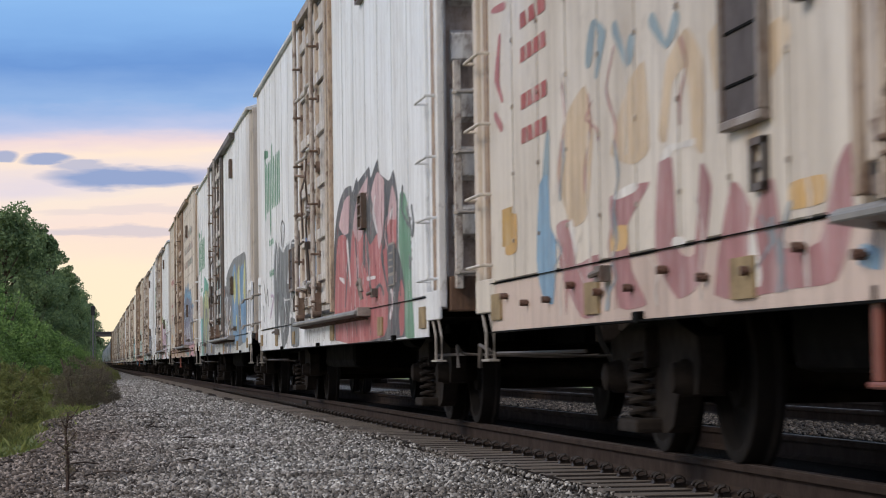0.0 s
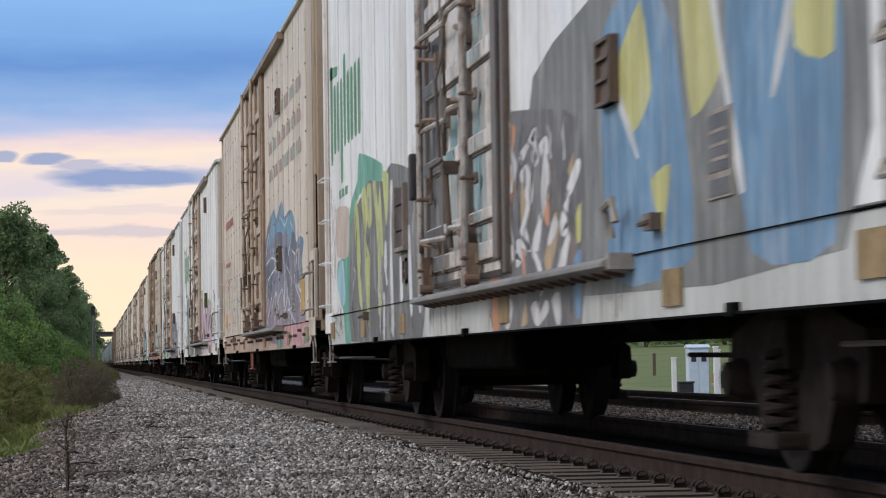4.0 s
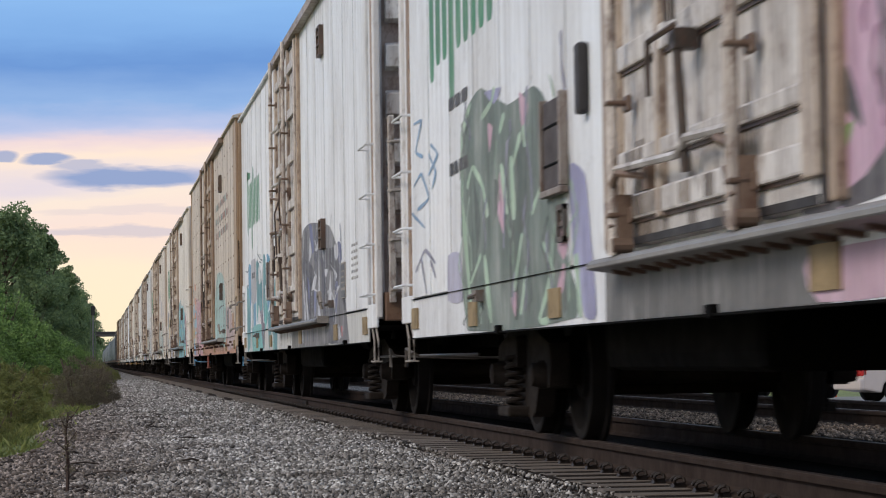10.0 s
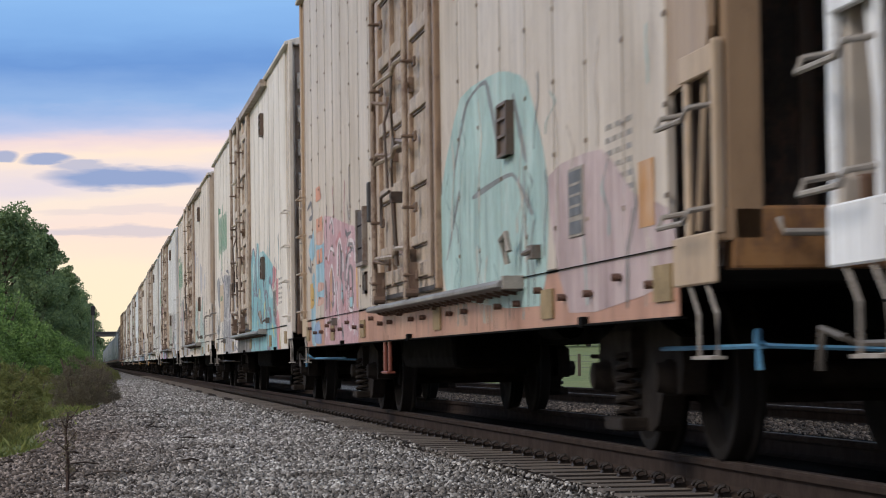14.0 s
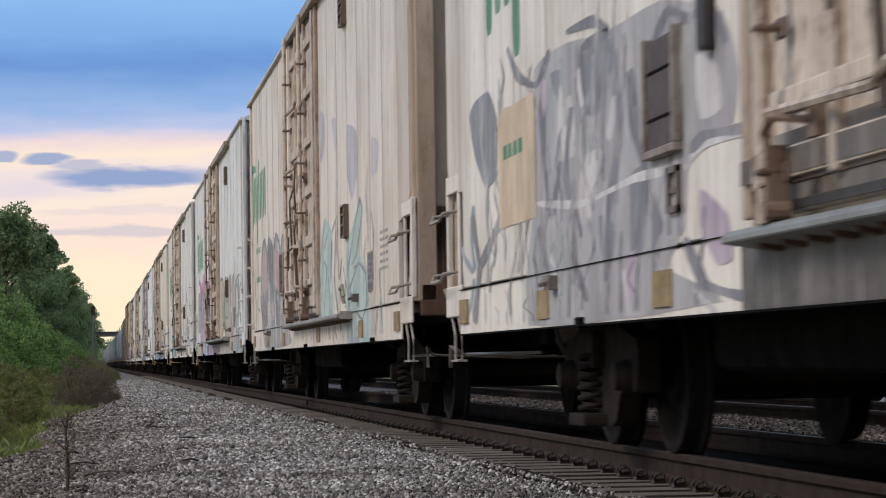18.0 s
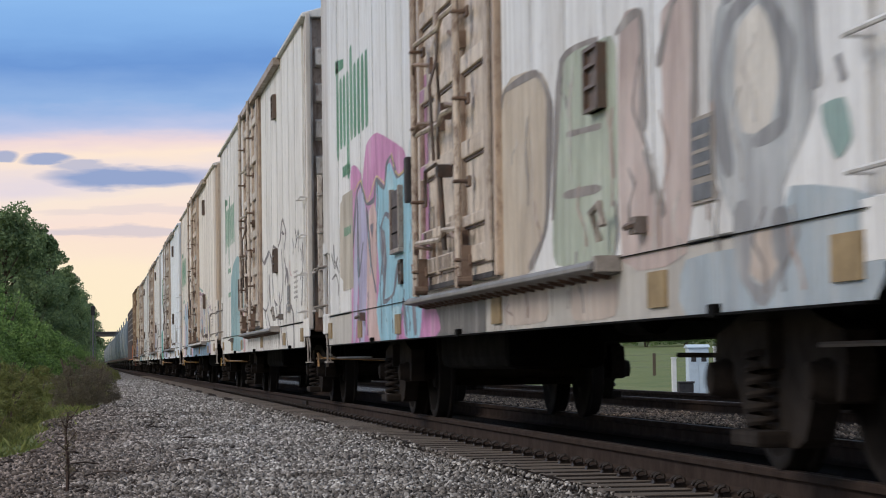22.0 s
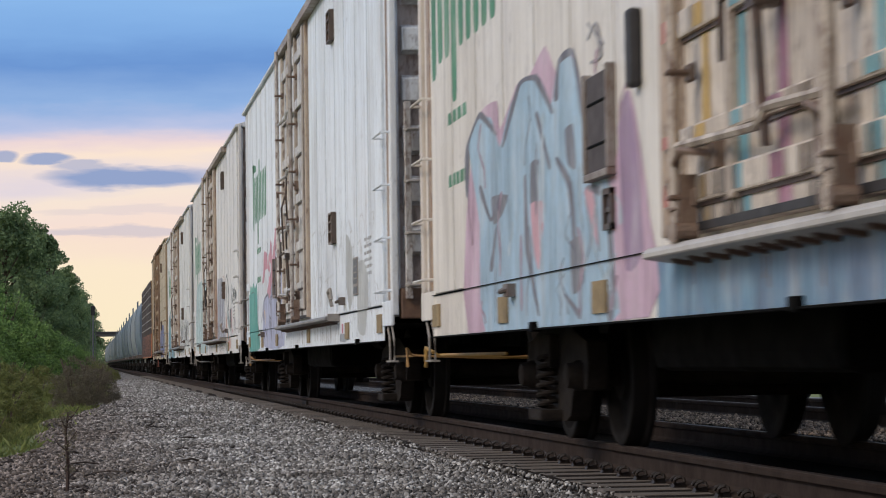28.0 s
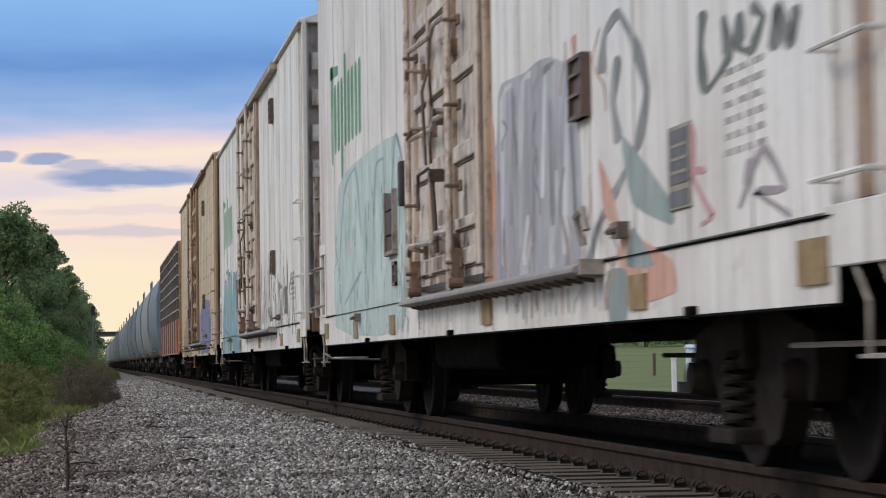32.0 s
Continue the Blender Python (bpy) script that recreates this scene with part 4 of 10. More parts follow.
def wagon(cfg):
    """One insulated wagon. cfg: lead (leading corner at 16 s), colours, the two ends, height of the eave."""
    car = thing("insulated_wagon", TRACK_X, 0, 0, cfg["label"], "freight wagon", "wagons of the train")
    color, top = cfg["color"], cfg.get("top", 4.86)
    tan = cfg.get("tan", False)
    cfg_low = {"top": top, "track": cfg.get("track", srgb(128, 126, 124))}
    lead, trail = cfg["ends"]
    a = 1.08 if lead == "open" else 0.16
    b = LONG - (1.08 if trail == "open" else 0.16)
    part("body", Geo().box(NEAR + 0.05, 1.46, at(a + 0.02), at(b - 0.02), 0.96, top - 0.03), PAINT, car, "insulated body shell", key=(a, b, top), color=color)
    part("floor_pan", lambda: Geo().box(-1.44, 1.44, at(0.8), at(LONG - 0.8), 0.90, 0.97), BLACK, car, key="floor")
    part("roof", Geo().prism([(-1.53, top - 0.05), (-1.53, top + 0.0), (-1.2, top + 0.09), (0, top + 0.16), (1.2, top + 0.09), (1.53, top + 0.0), (1.53, top - 0.05)], 1, at(0.02), at(LONG - 0.02)), PAINT, car, "shallow arched roof", key=top, color=tuple(c * 0.9 for c in color), bevel=0.008)
    part("side_sill", Geo().box(NEAR, NEAR + 0.014, at(0.72), at(LONG - 0.72), 0.74, 1.052), PAINT, car, "deep side sill", 0.003, key="near", color=cfg.get("sill", color))
    part("sill_lip", lambda: Geo().box(NEAR - 0.024, NEAR + 0.04, at(0.72), at(LONG - 0.72), 0.731, 0.741), BLACK, car, "black lower edge of the sill", key="lip")
    part("side_sill", Geo().box(1.42, 1.48, at(0.72), at(LONG - 0.72), 0.74, 1.052), PAINT, car, key="far", color=color)
    # side sheets, each a plate with its own edges
    d0, d1 = (0.90 if lead == "open" else 0.74), LONG - (0.90 if trail == "open" else 0.74)
    w = 0.92 if tan else 1.16
    for lo, hi in ((d0, 8.60), (12.79, d1)):
        n = max(1, round((hi - lo) / w))
        s = (hi - lo) / n
        for i in range(n):
            p = part("side_sheet", lambda: Geo().box(NEAR, NEAR + 0.05, -s / 2 + 0.006, s / 2 - 0.006, 1.066, top - 0.03), PAINT, car, key=(round(s, 4), top), bevel=0.007, color=color)
            p.location.y = at(lo + (i + 0.5) * s)
            if i:
                q = part("seam_batten", lambda: Geo().box(NEAR - 0.003, NEAR + 0.02, -0.003, 0.003, 1.066, top - 0.04), PAINT, car, key=top, color=tuple(c * 0.7 for c in color))
                q.location.y = at(lo + i * s)
            if tan:
                # row of rivet heads beside each seam
                r = part("rivet_row", rivet_rows, RUSTY, car, key="rivets", color=tuple(c * 0.7 for c in color), kind="stuff")
                r.location.y = at(lo + i * s)
    for i, (u, q) in enumerate(((0.74, 4.95), (12.70, LONG - 0.74))):
        part("seam_strip", lambda: Geo().box(NEAR - 0.0155, NEAR + 0.02, at(u), at(q), 1.056, 1.0598), BLACK, car, "thin black seam above the sill", key=i)
    if tan:
        for i in range(26):
            r = part("sill_lug", lambda: Geo().tube([(NEAR, 0, 0), (NEAR - 0.05, 0, 0)], 0.020, 8).box(NEAR - 0.03, NEAR, -0.05, 0.05, -0.008, 0.008), RUSTY, car, key="lug", color=srgb(96, 66, 52))
            r.location = (0, at(1.2 + i * 0.77), 0.90 + (0.06 if i % 3 == 1 else 0.0))
        part("red_step", lambda: Geo().box(NEAR - 0.0, NEAR + 0.03, at(12.25), at(12.33), 0.46, 0.80).box(NEAR, NEAR + 0.03, at(12.62), at(12.70), 0.46, 0.80).box(NEAR - 0.02, NEAR + 0.06, at(12.25), at(12.70), 0.44, 0.465), PAINT, car, "red steel door step", 0.008, key="rs", color=srgb(126, 62, 46))
    add_door(car, tuple(c * q for c, q in zip(cfg.get("door", color), (0.90, 0.84, 0.78))), cfg.get("frame", tuple(c * m for c, m in zip(color, (0.84, 0.76, 0.66)))), cfg_low)
    for e, kind in ((-1, lead), (1, trail)):
        if kind == "open":
            add_open_end(car, cfg.get("end", color), e, top, cfg)
        else:
            add_corrugated_end(car, cfg.get("end", color), e, top)
    add_fittings(car, cfg)
    add_steps_and_levers(car, color, cfg.get("lever", srgb(84, 76, 70)))
    add_underframe(car)
    add_trucks(car)
    WAGONS.append((car, cfg["lead"] + LONG / 2))
    return car


def rivet_rows():
    g = Geo()
    for i in range(9):
        z = 1.3 + i * 0.42
        g.box(NEAR - 0.014, NEAR, -0.03, -0.005, z - 0.012, z + 0.012)
    return g


# ---------------------------------------------------------------- paint on the wagon sides
SPRAYS = {}


def spray(a, b=None, worn=0.3, fade=None):
    """Sprayed paint in two blending colours, rubbed off in places."""
    b = b or a
    key = (a, b, worn, fade)
    if key not in SPRAYS:
        m, nt, p = nodes_of("spray_paint")
        cloud, wear, fine = noise_at(nt, 1.5, (1, 1, 0.7), 6, 0.65), noise_at(nt, 3.4, (1, 3.4, 0.42), 9, 0.74), noise_at(nt, 24)
        run = noise_at(nt, 4.0, (1, 4.0, 0.25), 6, 0.7)
        if fade:
            # one colour below, the other above, with a soft sprayed change between two heights
            sep, mul, add = nt.nodes.new("ShaderNodeSeparateXYZ"), nt.nodes.new("ShaderNodeMath"), nt.nodes.new("ShaderNodeMath")
            nt.links.new(nt.nodes.new("ShaderNodeTexCoord").outputs["Object"], sep.inputs[0])
            mul.operation, add.operation = "MULTIPLY_ADD", "ADD"
            k = 1 / (fade[1] - fade[0])
            nt.links.new(sep.outputs["Z"], mul.inputs[0])
            mul.inputs[1].default_value, mul.inputs[2].default_value = k, -fade[0] * k - 0.4
            lift = nt.nodes.new("ShaderNodeMath")
            lift.operation = "MULTIPLY"
            lift.inputs[1].default_value = 0.8
            nt.links.new(cloud, lift.inputs[0])
            nt.links.new(mul.outputs[0], add.inputs[0])
            nt.links.new(lift.outputs[0], add.inputs[1])
            cloud = ramp_of(nt, add.outputs[0], (0.0, 0.40), (1.0, 0.60))
        col = mix_of(nt, ramp_of(nt, cloud, (0.40, 0.0), (0.60, 1.0)), srgb(*a), srgb(*b))
        patch = noise_at(nt, 2.3, (1, 1.3, 0.6), 4, 0.6)
        col = mix_of(nt, ramp_of(nt, patch, (0.36, 0.5), (0.56, 0.0)), col, srgb(196, 190, 190), "MULTIPLY")
        col = mix_of(nt, ramp_of(nt, patch, (0.54, 0.0), (0.72, 0.32)), col, srgb(224, 220, 216))
        col = mix_of(nt, ramp_of(nt, run, (0.45, 0.0), (0.72, 0.5)), col, srgb(150, 142, 136), "MULTIPLY")
        col = mix_of(nt, ramp_of(nt, wear, (0.25, 0.55), (0.48, 0.0)), col, srgb(206, 202, 198))
        col = mix_of(nt, ramp_of(nt, fine, (0.35, 0.0), (0.8, 0.25)), col, srgb(150, 142, 134))
        nt.links.new(col, p.inputs["Base Color"])
        p.inputs["Roughness"].default_value = 0.6
        nt.links.new(ramp_of(nt, wear, (0.60 - 0.16 * worn, 0.97 - 0.16 * min(1, worn)), (0.76 - 0.12 * worn, 0.85 - 0.8 * min(1, worn * 1.6))), p.inputs["Alpha"])
        SPRAYS[key] = m
    return SPRAYS[key]


GLYPHS = {}


def letters(text, offset, gap):
    """Filled outlines of a word as points and faces, in a box of its own."""
    key = (text, offset, gap)
    if key not in GLYPHS:
        cu = bpy.data.curves.new("letters", "FONT")
        cu.body, cu.offset, cu.space_character, cu.resolution_u = text, offset, gap, 5
        ob = new("letters", cu)
        me = bpy.data.meshes.new_from_object(ob)
        bm = bmesh.new()
        bm.from_mesh(me)
        bmesh.ops.triangulate(bm, faces=bm.faces)
        bmesh.ops.subdivide_edges(bm, edges=[e for e in bm.edges if e.calc_length() > 0.12], cuts=2)
        bmesh.ops.triangulate(bm, faces=bm.faces)
        GLYPHS[key] = ([v.co.xy[:] for v in bm.verts], [[v.index for v in f.verts] for f in bm.faces])
        bm.free()
        bpy.data.objects.remove(ob)
        bpy.data.curves.remove(cu)
        bpy.data.meshes.remove(me)
    return GLYPHS[key]


def on_side(car, name, pts, faces, lift, material, label=""):
    """Lays a flat shape, given as (d, z) points, on the near side of a wagon."""
    g = Geo()
    g.v = [(NEAR - lift, at(d), z) for d, z in pts]
    g.f = faces
    return part(name, g, material, car, label)


def spline(a, b, c, d, t):
    """Smooth curve from b to c, tight enough to keep corners."""
    m1, m2 = 0.26 * (c - a), 0.26 * (d - b)
    return (2 * t ** 3 - 3 * t ** 2 + 1) * b + (t ** 3 - 2 * t ** 2 + t) * m1 + (3 * t ** 2 - 2 * t ** 3) * c + (t ** 3 - t ** 2) * m2


class Side:
    """Paints one wagon's near side, layer above layer."""

    def __init__(self, car, seed):
        self.car, self.k, self.rng = car, 0, random.Random(seed)

    def lift(self):
        self.k += 1
        return 0.0008 + 0.00018 * self.k

    def fill(self, paint, shapes, name="graffiti_field", worn=0.3):
        """Rounded fields of one paint, each drawn through a few corner points."""
        g, lift = Geo(), self.lift()
        for i, pts in enumerate(shapes):
            n, ring = len(pts), []
            for j in range(n):
                p0, p1, p2, p3 = (pts[(j + q) % n] for q in (-1, 0, 1, 2))
                for t in (0.0, 0.34, 0.67):
                    ring.append(tuple(spline(a, b, c, d, t) for a, b, c, d in zip(p0, p1, p2, p3)))
            k = len(g.v)
            g.v += [(NEAR - lift - 0.00002 * i, at(d), max(0.743, z)) for d, z in ring]
            tri = tessellate_polygon([[Vector((d, z, 0)) for d, z in ring]])
            g.f += [tuple(k + q for q in f) for f in tri]
        tagged(part(name, g, self.sprayed(paint, worn), self.car), kind="stuff" if len(shapes) > 1 else "")

    def line(self, paint, width, lines, name="graffiti_line", worn=0.3):
        """Sprayed lines of one width, swelling and thinning a little, with rounded ends."""
        g, lift, r = Geo(), self.lift(), self.rng
        for i, pts in enumerate(lines):
            n, path, ph = len(pts), [], r.uniform(0, 6)
            for j in range(n - 1):
                p0, p1, p2, p3 = pts[max(j - 1, 0)], pts[j], pts[j + 1], pts[min(j + 2, n - 1)]
                path += [tuple(spline(a, b, c, d, t / 5) for a, b, c, d in zip(p0, p1, p2, p3)) for t in range(5)]
            path.append(pts[-1])
            k, m = len(g.v), len(path)
            for j, (d, z) in enumerate(path):
                a, b = path[max(j - 1, 0)], path[min(j + 1, m - 1)]
                td, tz = b[0] - a[0], b[1] - a[1]
                q = math.hypot(td, tz) or 1
                w = width / 2 * (0.85 + 0.25 * math.sin(j * 0.8 + ph)) * (0.55 if j in (0, m - 1) else 1.0)
                # the letters are long along the wagon, and so are the strokes that stand up
                for sg in (1, -1):
                    g.v.append((NEAR - lift - 0.00002 * i, at(d - sg * tz / q * w * 4.0), max(0.743, z + sg * td / q * w)))
                if j:
                    g.f.append((k + 2 * j - 2, k + 2 * j - 1, k + 2 * j + 1, k + 2 * j))
        tagged(part(name, g, self.sprayed(paint, worn), self.car), kind="stuff")

    def scrawl(self, dl, dr, z0, z1, paints, n, width=0.017):
        """Loose inner lines, runs and flicks of the can over a piece, a few in each paint."""
        r = self.rng
        for paint in paints:
            lines = []
            for _ in range(max(5, int(n * 0.6))):
                d, z, h = dl + (dr - dl) * r.random(), r.uniform(z0 + 0.1, z1), r.uniform(0.12, 0.5) * (z1 - z0)
                a, b = r.uniform(-0.16, 0.16), r.uniform(-0.22, 0.22)
                low = max(z0, z - h)
                lines.append(((d, z), (d + b, z - (z - low) * 0.35), (d + a, z - (z - low) * 0.7), (d + a * 1.3, low)))
            self.line(paint, width * r.uniform(0.7, 1.3), lines, "graffiti_overlay", 0.75)

    def sprayed(self, paint, worn):
        if not isinstance(paint, tuple):
            return paint
        return spray(paint, tuple(min(255, v + 14) for v in paint), worn)

    def word(self, text, dl, dr, z0, z1, fill, edge, shine=None, glow=None, fat=0.035, gap=0.86, wob=0.10, worn=0.25, lean=0.0, spike=0.0):
        """Letters side by side, each lapping a little over the one before."""
        s = self.rng.uniform(0, 50)
        boxes = []
        for ch in text:
            p0, _ = letters(ch, 0.0, 1.0)
            boxes.append([min(p[0] for p in p0), max(p[0] for p in p0), min(p[1] for p in p0), max(p[1] for p in p0)])
        wide = [max(0.24, q[1] - q[0]) + 0.10 for q in boxes]
        total = sum(wide)
        starts = [sum(wide[:i]) / total for i in range(len(text))]
        tall = [(self.rng.uniform(-0.04, 0.06), self.rng.uniform(-0.10, 0.05)) for _ in text]
        layers = [(fat + 0.075, glow, "graffiti_halo"), (fat + 0.035, edge, "graffiti_outline"), (fat, fill, "graffiti_lettering")]
        if shine:
            layers.append((-0.028, shine, "graffiti_highlight"))
        for off, paint, name in layers:
            if not paint:
                continue
            g, lift = Geo(), self.lift()
            for i, ch in enumerate(text):
                pts, faces = letters(ch, off, 1.0)
                q, k = boxes[i], len(g.v)
                span = max(0.24, q[1] - q[0])
                for u, v in pts:
                    a = starts[i] + ((u - (q[0] + q[1]) / 2) / span * 0.98 + 0.5) * wide[i] / total
                    b = (v - q[2]) / (q[3] - q[2]) * (1 + tall[i][1]) + tall[i][0]
                    n1 = noise.noise((a * 5 + s, b * 1.6, s)) + 0.5 * noise.noise((a * 13 + s, b * 3, s + 9))
                    n2 = noise.noise((a * 7 + s, b * 0.8, s + 20))
                    b2 = b + wob * 0.8 * n2 + spike * 0.6 * max(0, b - 0.75) * (1 + 2 * noise.noise((a * 16 + s, 0.3, 2)))
                    a2 = a + wob * 0.40 * n1 + lean * (b - 0.5)
                    b2 = min(b2, 1.12 + 0.06 * n1)
                    if name == "graffiti_highlight":
                        a2, b2 = a2 - 0.010, b2 + 0.022
                    g.v.append((NEAR - lift - 0.00002 * i - 0.00010 * self.rng.random(), at(dl + (dr - dl) * a2), max(0.743, z0 + (z1 - z0) * b2)))
                g.f += [tuple(k + j for j in f) for f in faces]
            part(name, g, paint if not isinstance(paint, tuple) else spray(paint, None, worn), self.car)
        # loose strokes over the letters: inner lines, drips and flicks
        g, lift = Geo(), self.lift()
        for j in range(5 + 2 * len(text)):
            d, z = dl + (dr - dl) * self.rng.random(), z0 + (z1 - z0) * self.rng.uniform(0.1, 0.95)
            ln, w, bend, lean2 = self.rng.uniform(0.15, 0.55) * (z1 - z0), self.rng.uniform(0.012, 0.03), self.rng.uniform(-0.5, 0.5), self.rng.uniform(-0.35, 0.35)
            k = len(g.v)
            for i in range(7):
                t = i / 6
                dd, zz = d + lean2 * ln * t + bend * ln * t * (1 - t), max(0.744, z - ln * t)
                ww = w * math.sin(math.pi * (0.12 + 0.8 * t))
                g.v += [(NEAR - lift - 0.000008 * j, at(dd - ww), zz), (NEAR - lift - 0.000008 * j, at(dd + ww), zz)]
                if i:
                    g.f.append((k + 2 * i - 2, k + 2 * i - 1, k + 2 * i + 1, k + 2 * i))
        accent = edge if self.rng.random() < 0.6 or not shine else shine
        part("graffiti_overlay", g, accent if not isinstance(accent, tuple) else spray(accent, None, worn), self.car, kind="stuff")

    def flames(self, dl, dr, z0, z1, paint, n=9, name="graffiti_cloud"):
        """A patch with a ragged, tongued top."""
        r = self.rng
        z0 = 0.743 if z0 < 0.82 else z0
        top = []
        for i in range(n * 4 + 1):
            t = i / (n * 4)
            tip = (i % 4) / 4
            h = (0.55 + 0.45 * math.sin(math.pi * tip) ** 0.8 * r.uniform(0.7, 1.1)) * (0.55 + 0.45 * math.sin(math.pi * min(1, max(0, t * 0.9 + 0.05))))
            top.append((dl + (dr - dl) * t, z0 + (z1 - z0) * h))
        bottom = [(dr + (dl - dr) * i / 8, z0 + (0.05 * r.random() if z0 > 0.8 else 0)) for i in range(9)]
        pts = top + bottom
        on_side(self.car, name, pts, [tuple(range(len(pts)))], self.lift(), paint)

    def blob(self, dl, dr, z0, z1, paint, ragged=0.12, name="graffiti_patch"):
        s, pts = self.rng.uniform(0, 60), []
        for i in range(40):
            a = 2 * math.pi * i / 40
            k = 1 + ragged * 2 * noise.noise((math.cos(a) * 2 + s, math.sin(a) * 2, s))
            c, q = math.cos(a), math.sin(a)
            e = 0.72
            pts.append(((dl + dr) / 2 + (dl - dr) / 2 * k * math.copysign(abs(c) ** e, c), max(0.743, (z0 + z1) / 2 + (z1 - z0) / 2 * k * math.copysign(abs(q) ** e, q))))
        on_side(self.car, name, pts, [tuple(range(40))], self.lift(), paint)

    def plate(self, dl, dr, z0, z1, paint, name="paint_patch", label=""):
        z0 = 0.743 if z0 < 0.82 else z0
        on_side(self.car, name, [(dl, z0), (dr, z0), (dr, z1), (dl, z1)], [(0, 1, 2, 3)], self.lift(), paint, label)

    def door_paint(self, dl, dr, z0, z1, paint):
        """Paint that ran on over the door: on the leaf and on each beam that it crosses."""
        pts = [(dl, z0), (dr, z0), (dr + 0.12, z1), (dl - 0.10, z1)]
        on_side(self.car, "door_graffiti", pts, [(0, 1, 2, 3)], 0.0215 + 0.0004 * (self.k % 12), paint)
        for i, z in enumerate((1.28, 1.52, 2.02, 2.62, 3.22)):
            h = 0.048 if i != 1 else 0.028
            if z0 < z < z1:
                on_side(self.car, "door_graffiti", [(dl, z - h), (dr, z - h), (dr, z + h), (dl, z + h)], [(0, 1, 2, 3)], 0.0565 + 0.0004 * (self.k % 12), paint)
        self.k += 1

    def tag(self, dl, dr, z0, z1, paint, width=0.03, loops=5, name="graffiti_tag"):
        """One sprayed line that loops like quick handwriting."""
        r, line = self.rng, []
        n = loops * 14
        f = [r.uniform(0.6, 1.5) for _ in range(loops + 1)]
        for i in range(n + 1):
            t = i / n
            k = f[int(t * loops)]
            line.append((dl + (dr - dl) * (t + 0.32 / loops * math.cos(2 * math.pi * t * loops * k)), (z0 + z1) / 2 + (z1 - z0) / 2 * math.sin(2 * math.pi * t * loops) * (0.55 + 0.45 * math.sin(i * 0.37 + f[0] * 5))))
        pts, faces = [], []
        for i, (d, z) in enumerate(line):
            d2, z2 = line[min(i + 1, n)]
            d1, z1_ = line[max(i - 1, 0)]
            tx, tz = d2 - d1, z2 - z1_
            q = math.hypot(tx, tz) or 1
            w = width * (0.6 + 0.4 * math.sin(i * 0.9)) / 2 + width * 0.3
            pts += [(d - tz / q * w, max(0.743, z + tx / q * w)), (d + tz / q * w, max(0.743, z - tx / q * w))]
            if i:
                b = 2 * i
                faces.append((b - 2, b - 1, b + 1, b))
        on_side(self.car, name, pts, faces, self.lift(), paint)

    def bars(self, dl, dr, z0, z1, rows, paint, name="stencil_marking", broken=3):
        """Small painted markings, as plain bars."""
        r, pts, faces = self.rng, [], []
        step = (z1 - z0) / rows
        for i in range(rows):
            za, zb = z1 - i * step, z1 - i * step - step * 0.45
            d, n = dl, broken + r.randint(0, 1)
            for j in range(n):
                w = (dr - dl) / n
                pts += [(d, za), (d + w * r.uniform(0.55, 0.86), za), (d + w * 0.8, zb), (d, zb)]
                faces.append(tuple(range(len(pts) - 4, len(pts))))
                d += w
        tagged(on_side(self.car, name, pts, faces, self.lift(), paint), kind="stuff")

    def emblem(self, dl, dr, z0, z1, paint):
        """The owner's mark: a row of upright green strokes, one tall with a cap, no letters."""
        pts, faces, n = [], [], 9
        for i in range(n):
            t0, t1 = i / n + 0.008, (i + 0.80) / n
            h0, h1 = (0.18, 0.80) if i else (0.1, 1.0)
            if i == 3:
                h0 = -0.12
            if i == 4:
                h1 = 0.98
            ring = []
            for a in range(12):
                q = 2 * math.pi * a / 12 + 0.26
                ring.append((dl + (dr - dl) * ((t0 + t1) / 2 + (t1 - t0) / 2 * math.copysign(abs(math.cos(q)) ** 0.45, math.cos(q))), z0 + (z1 - z0) * ((h0 + h1) / 2 + (h1 - h0) / 2 * math.copysign(abs(math.sin(q)) ** 0.3, math.sin(q)))))
            b = len(pts)
            pts += ring
            faces.append(tuple(range(b, b + 12)))
        b = len(pts)
        pts += [(dl + 0.06, z0 + (z1 - z0) * 1.0), (dl + (dr - dl) * 0.26, z0 + (z1 - z0) * 0.94), (dl + (dr - dl) * 0.26, z0 + (z1 - z0) * 0.86), (dl + 0.06, z0 + (z1 - z0) * 0.88)]
        faces.append((b, b + 1, b + 2, b + 3))
        tagged(on_side(self.car, "emblem", pts, faces, self.lift(), paint, "faded green owner's mark"), kind="stuff")


GREEN = spray((58, 138, 98), (72, 150, 112), 0.2)
LETTER_BLACK = spray((52, 52, 56), (64, 62, 66), 0.2)
FAINT = spray((158, 154, 150), (174, 170, 166), 0.9)


def end_writing(car, text, x0, x1, z, high):
    """Dark stencilled words on the leading end of a wagon."""
    pts, faces = letters(text, 0.006, 1.0)
    lo, hi = min(p[0] for p in pts), max(p[0] for p in pts)
    g = Geo()
    g.v = [(x0 + (u - lo) / (hi - lo) * (x1 - x0), at(0.05) - 0.004, z + v * high / 0.7) for u, v in pts]
    g.f = [tuple(f) for f in faces]
    part("stencilled_words", g, LETTER_BLACK, car, "dark stencilled words")


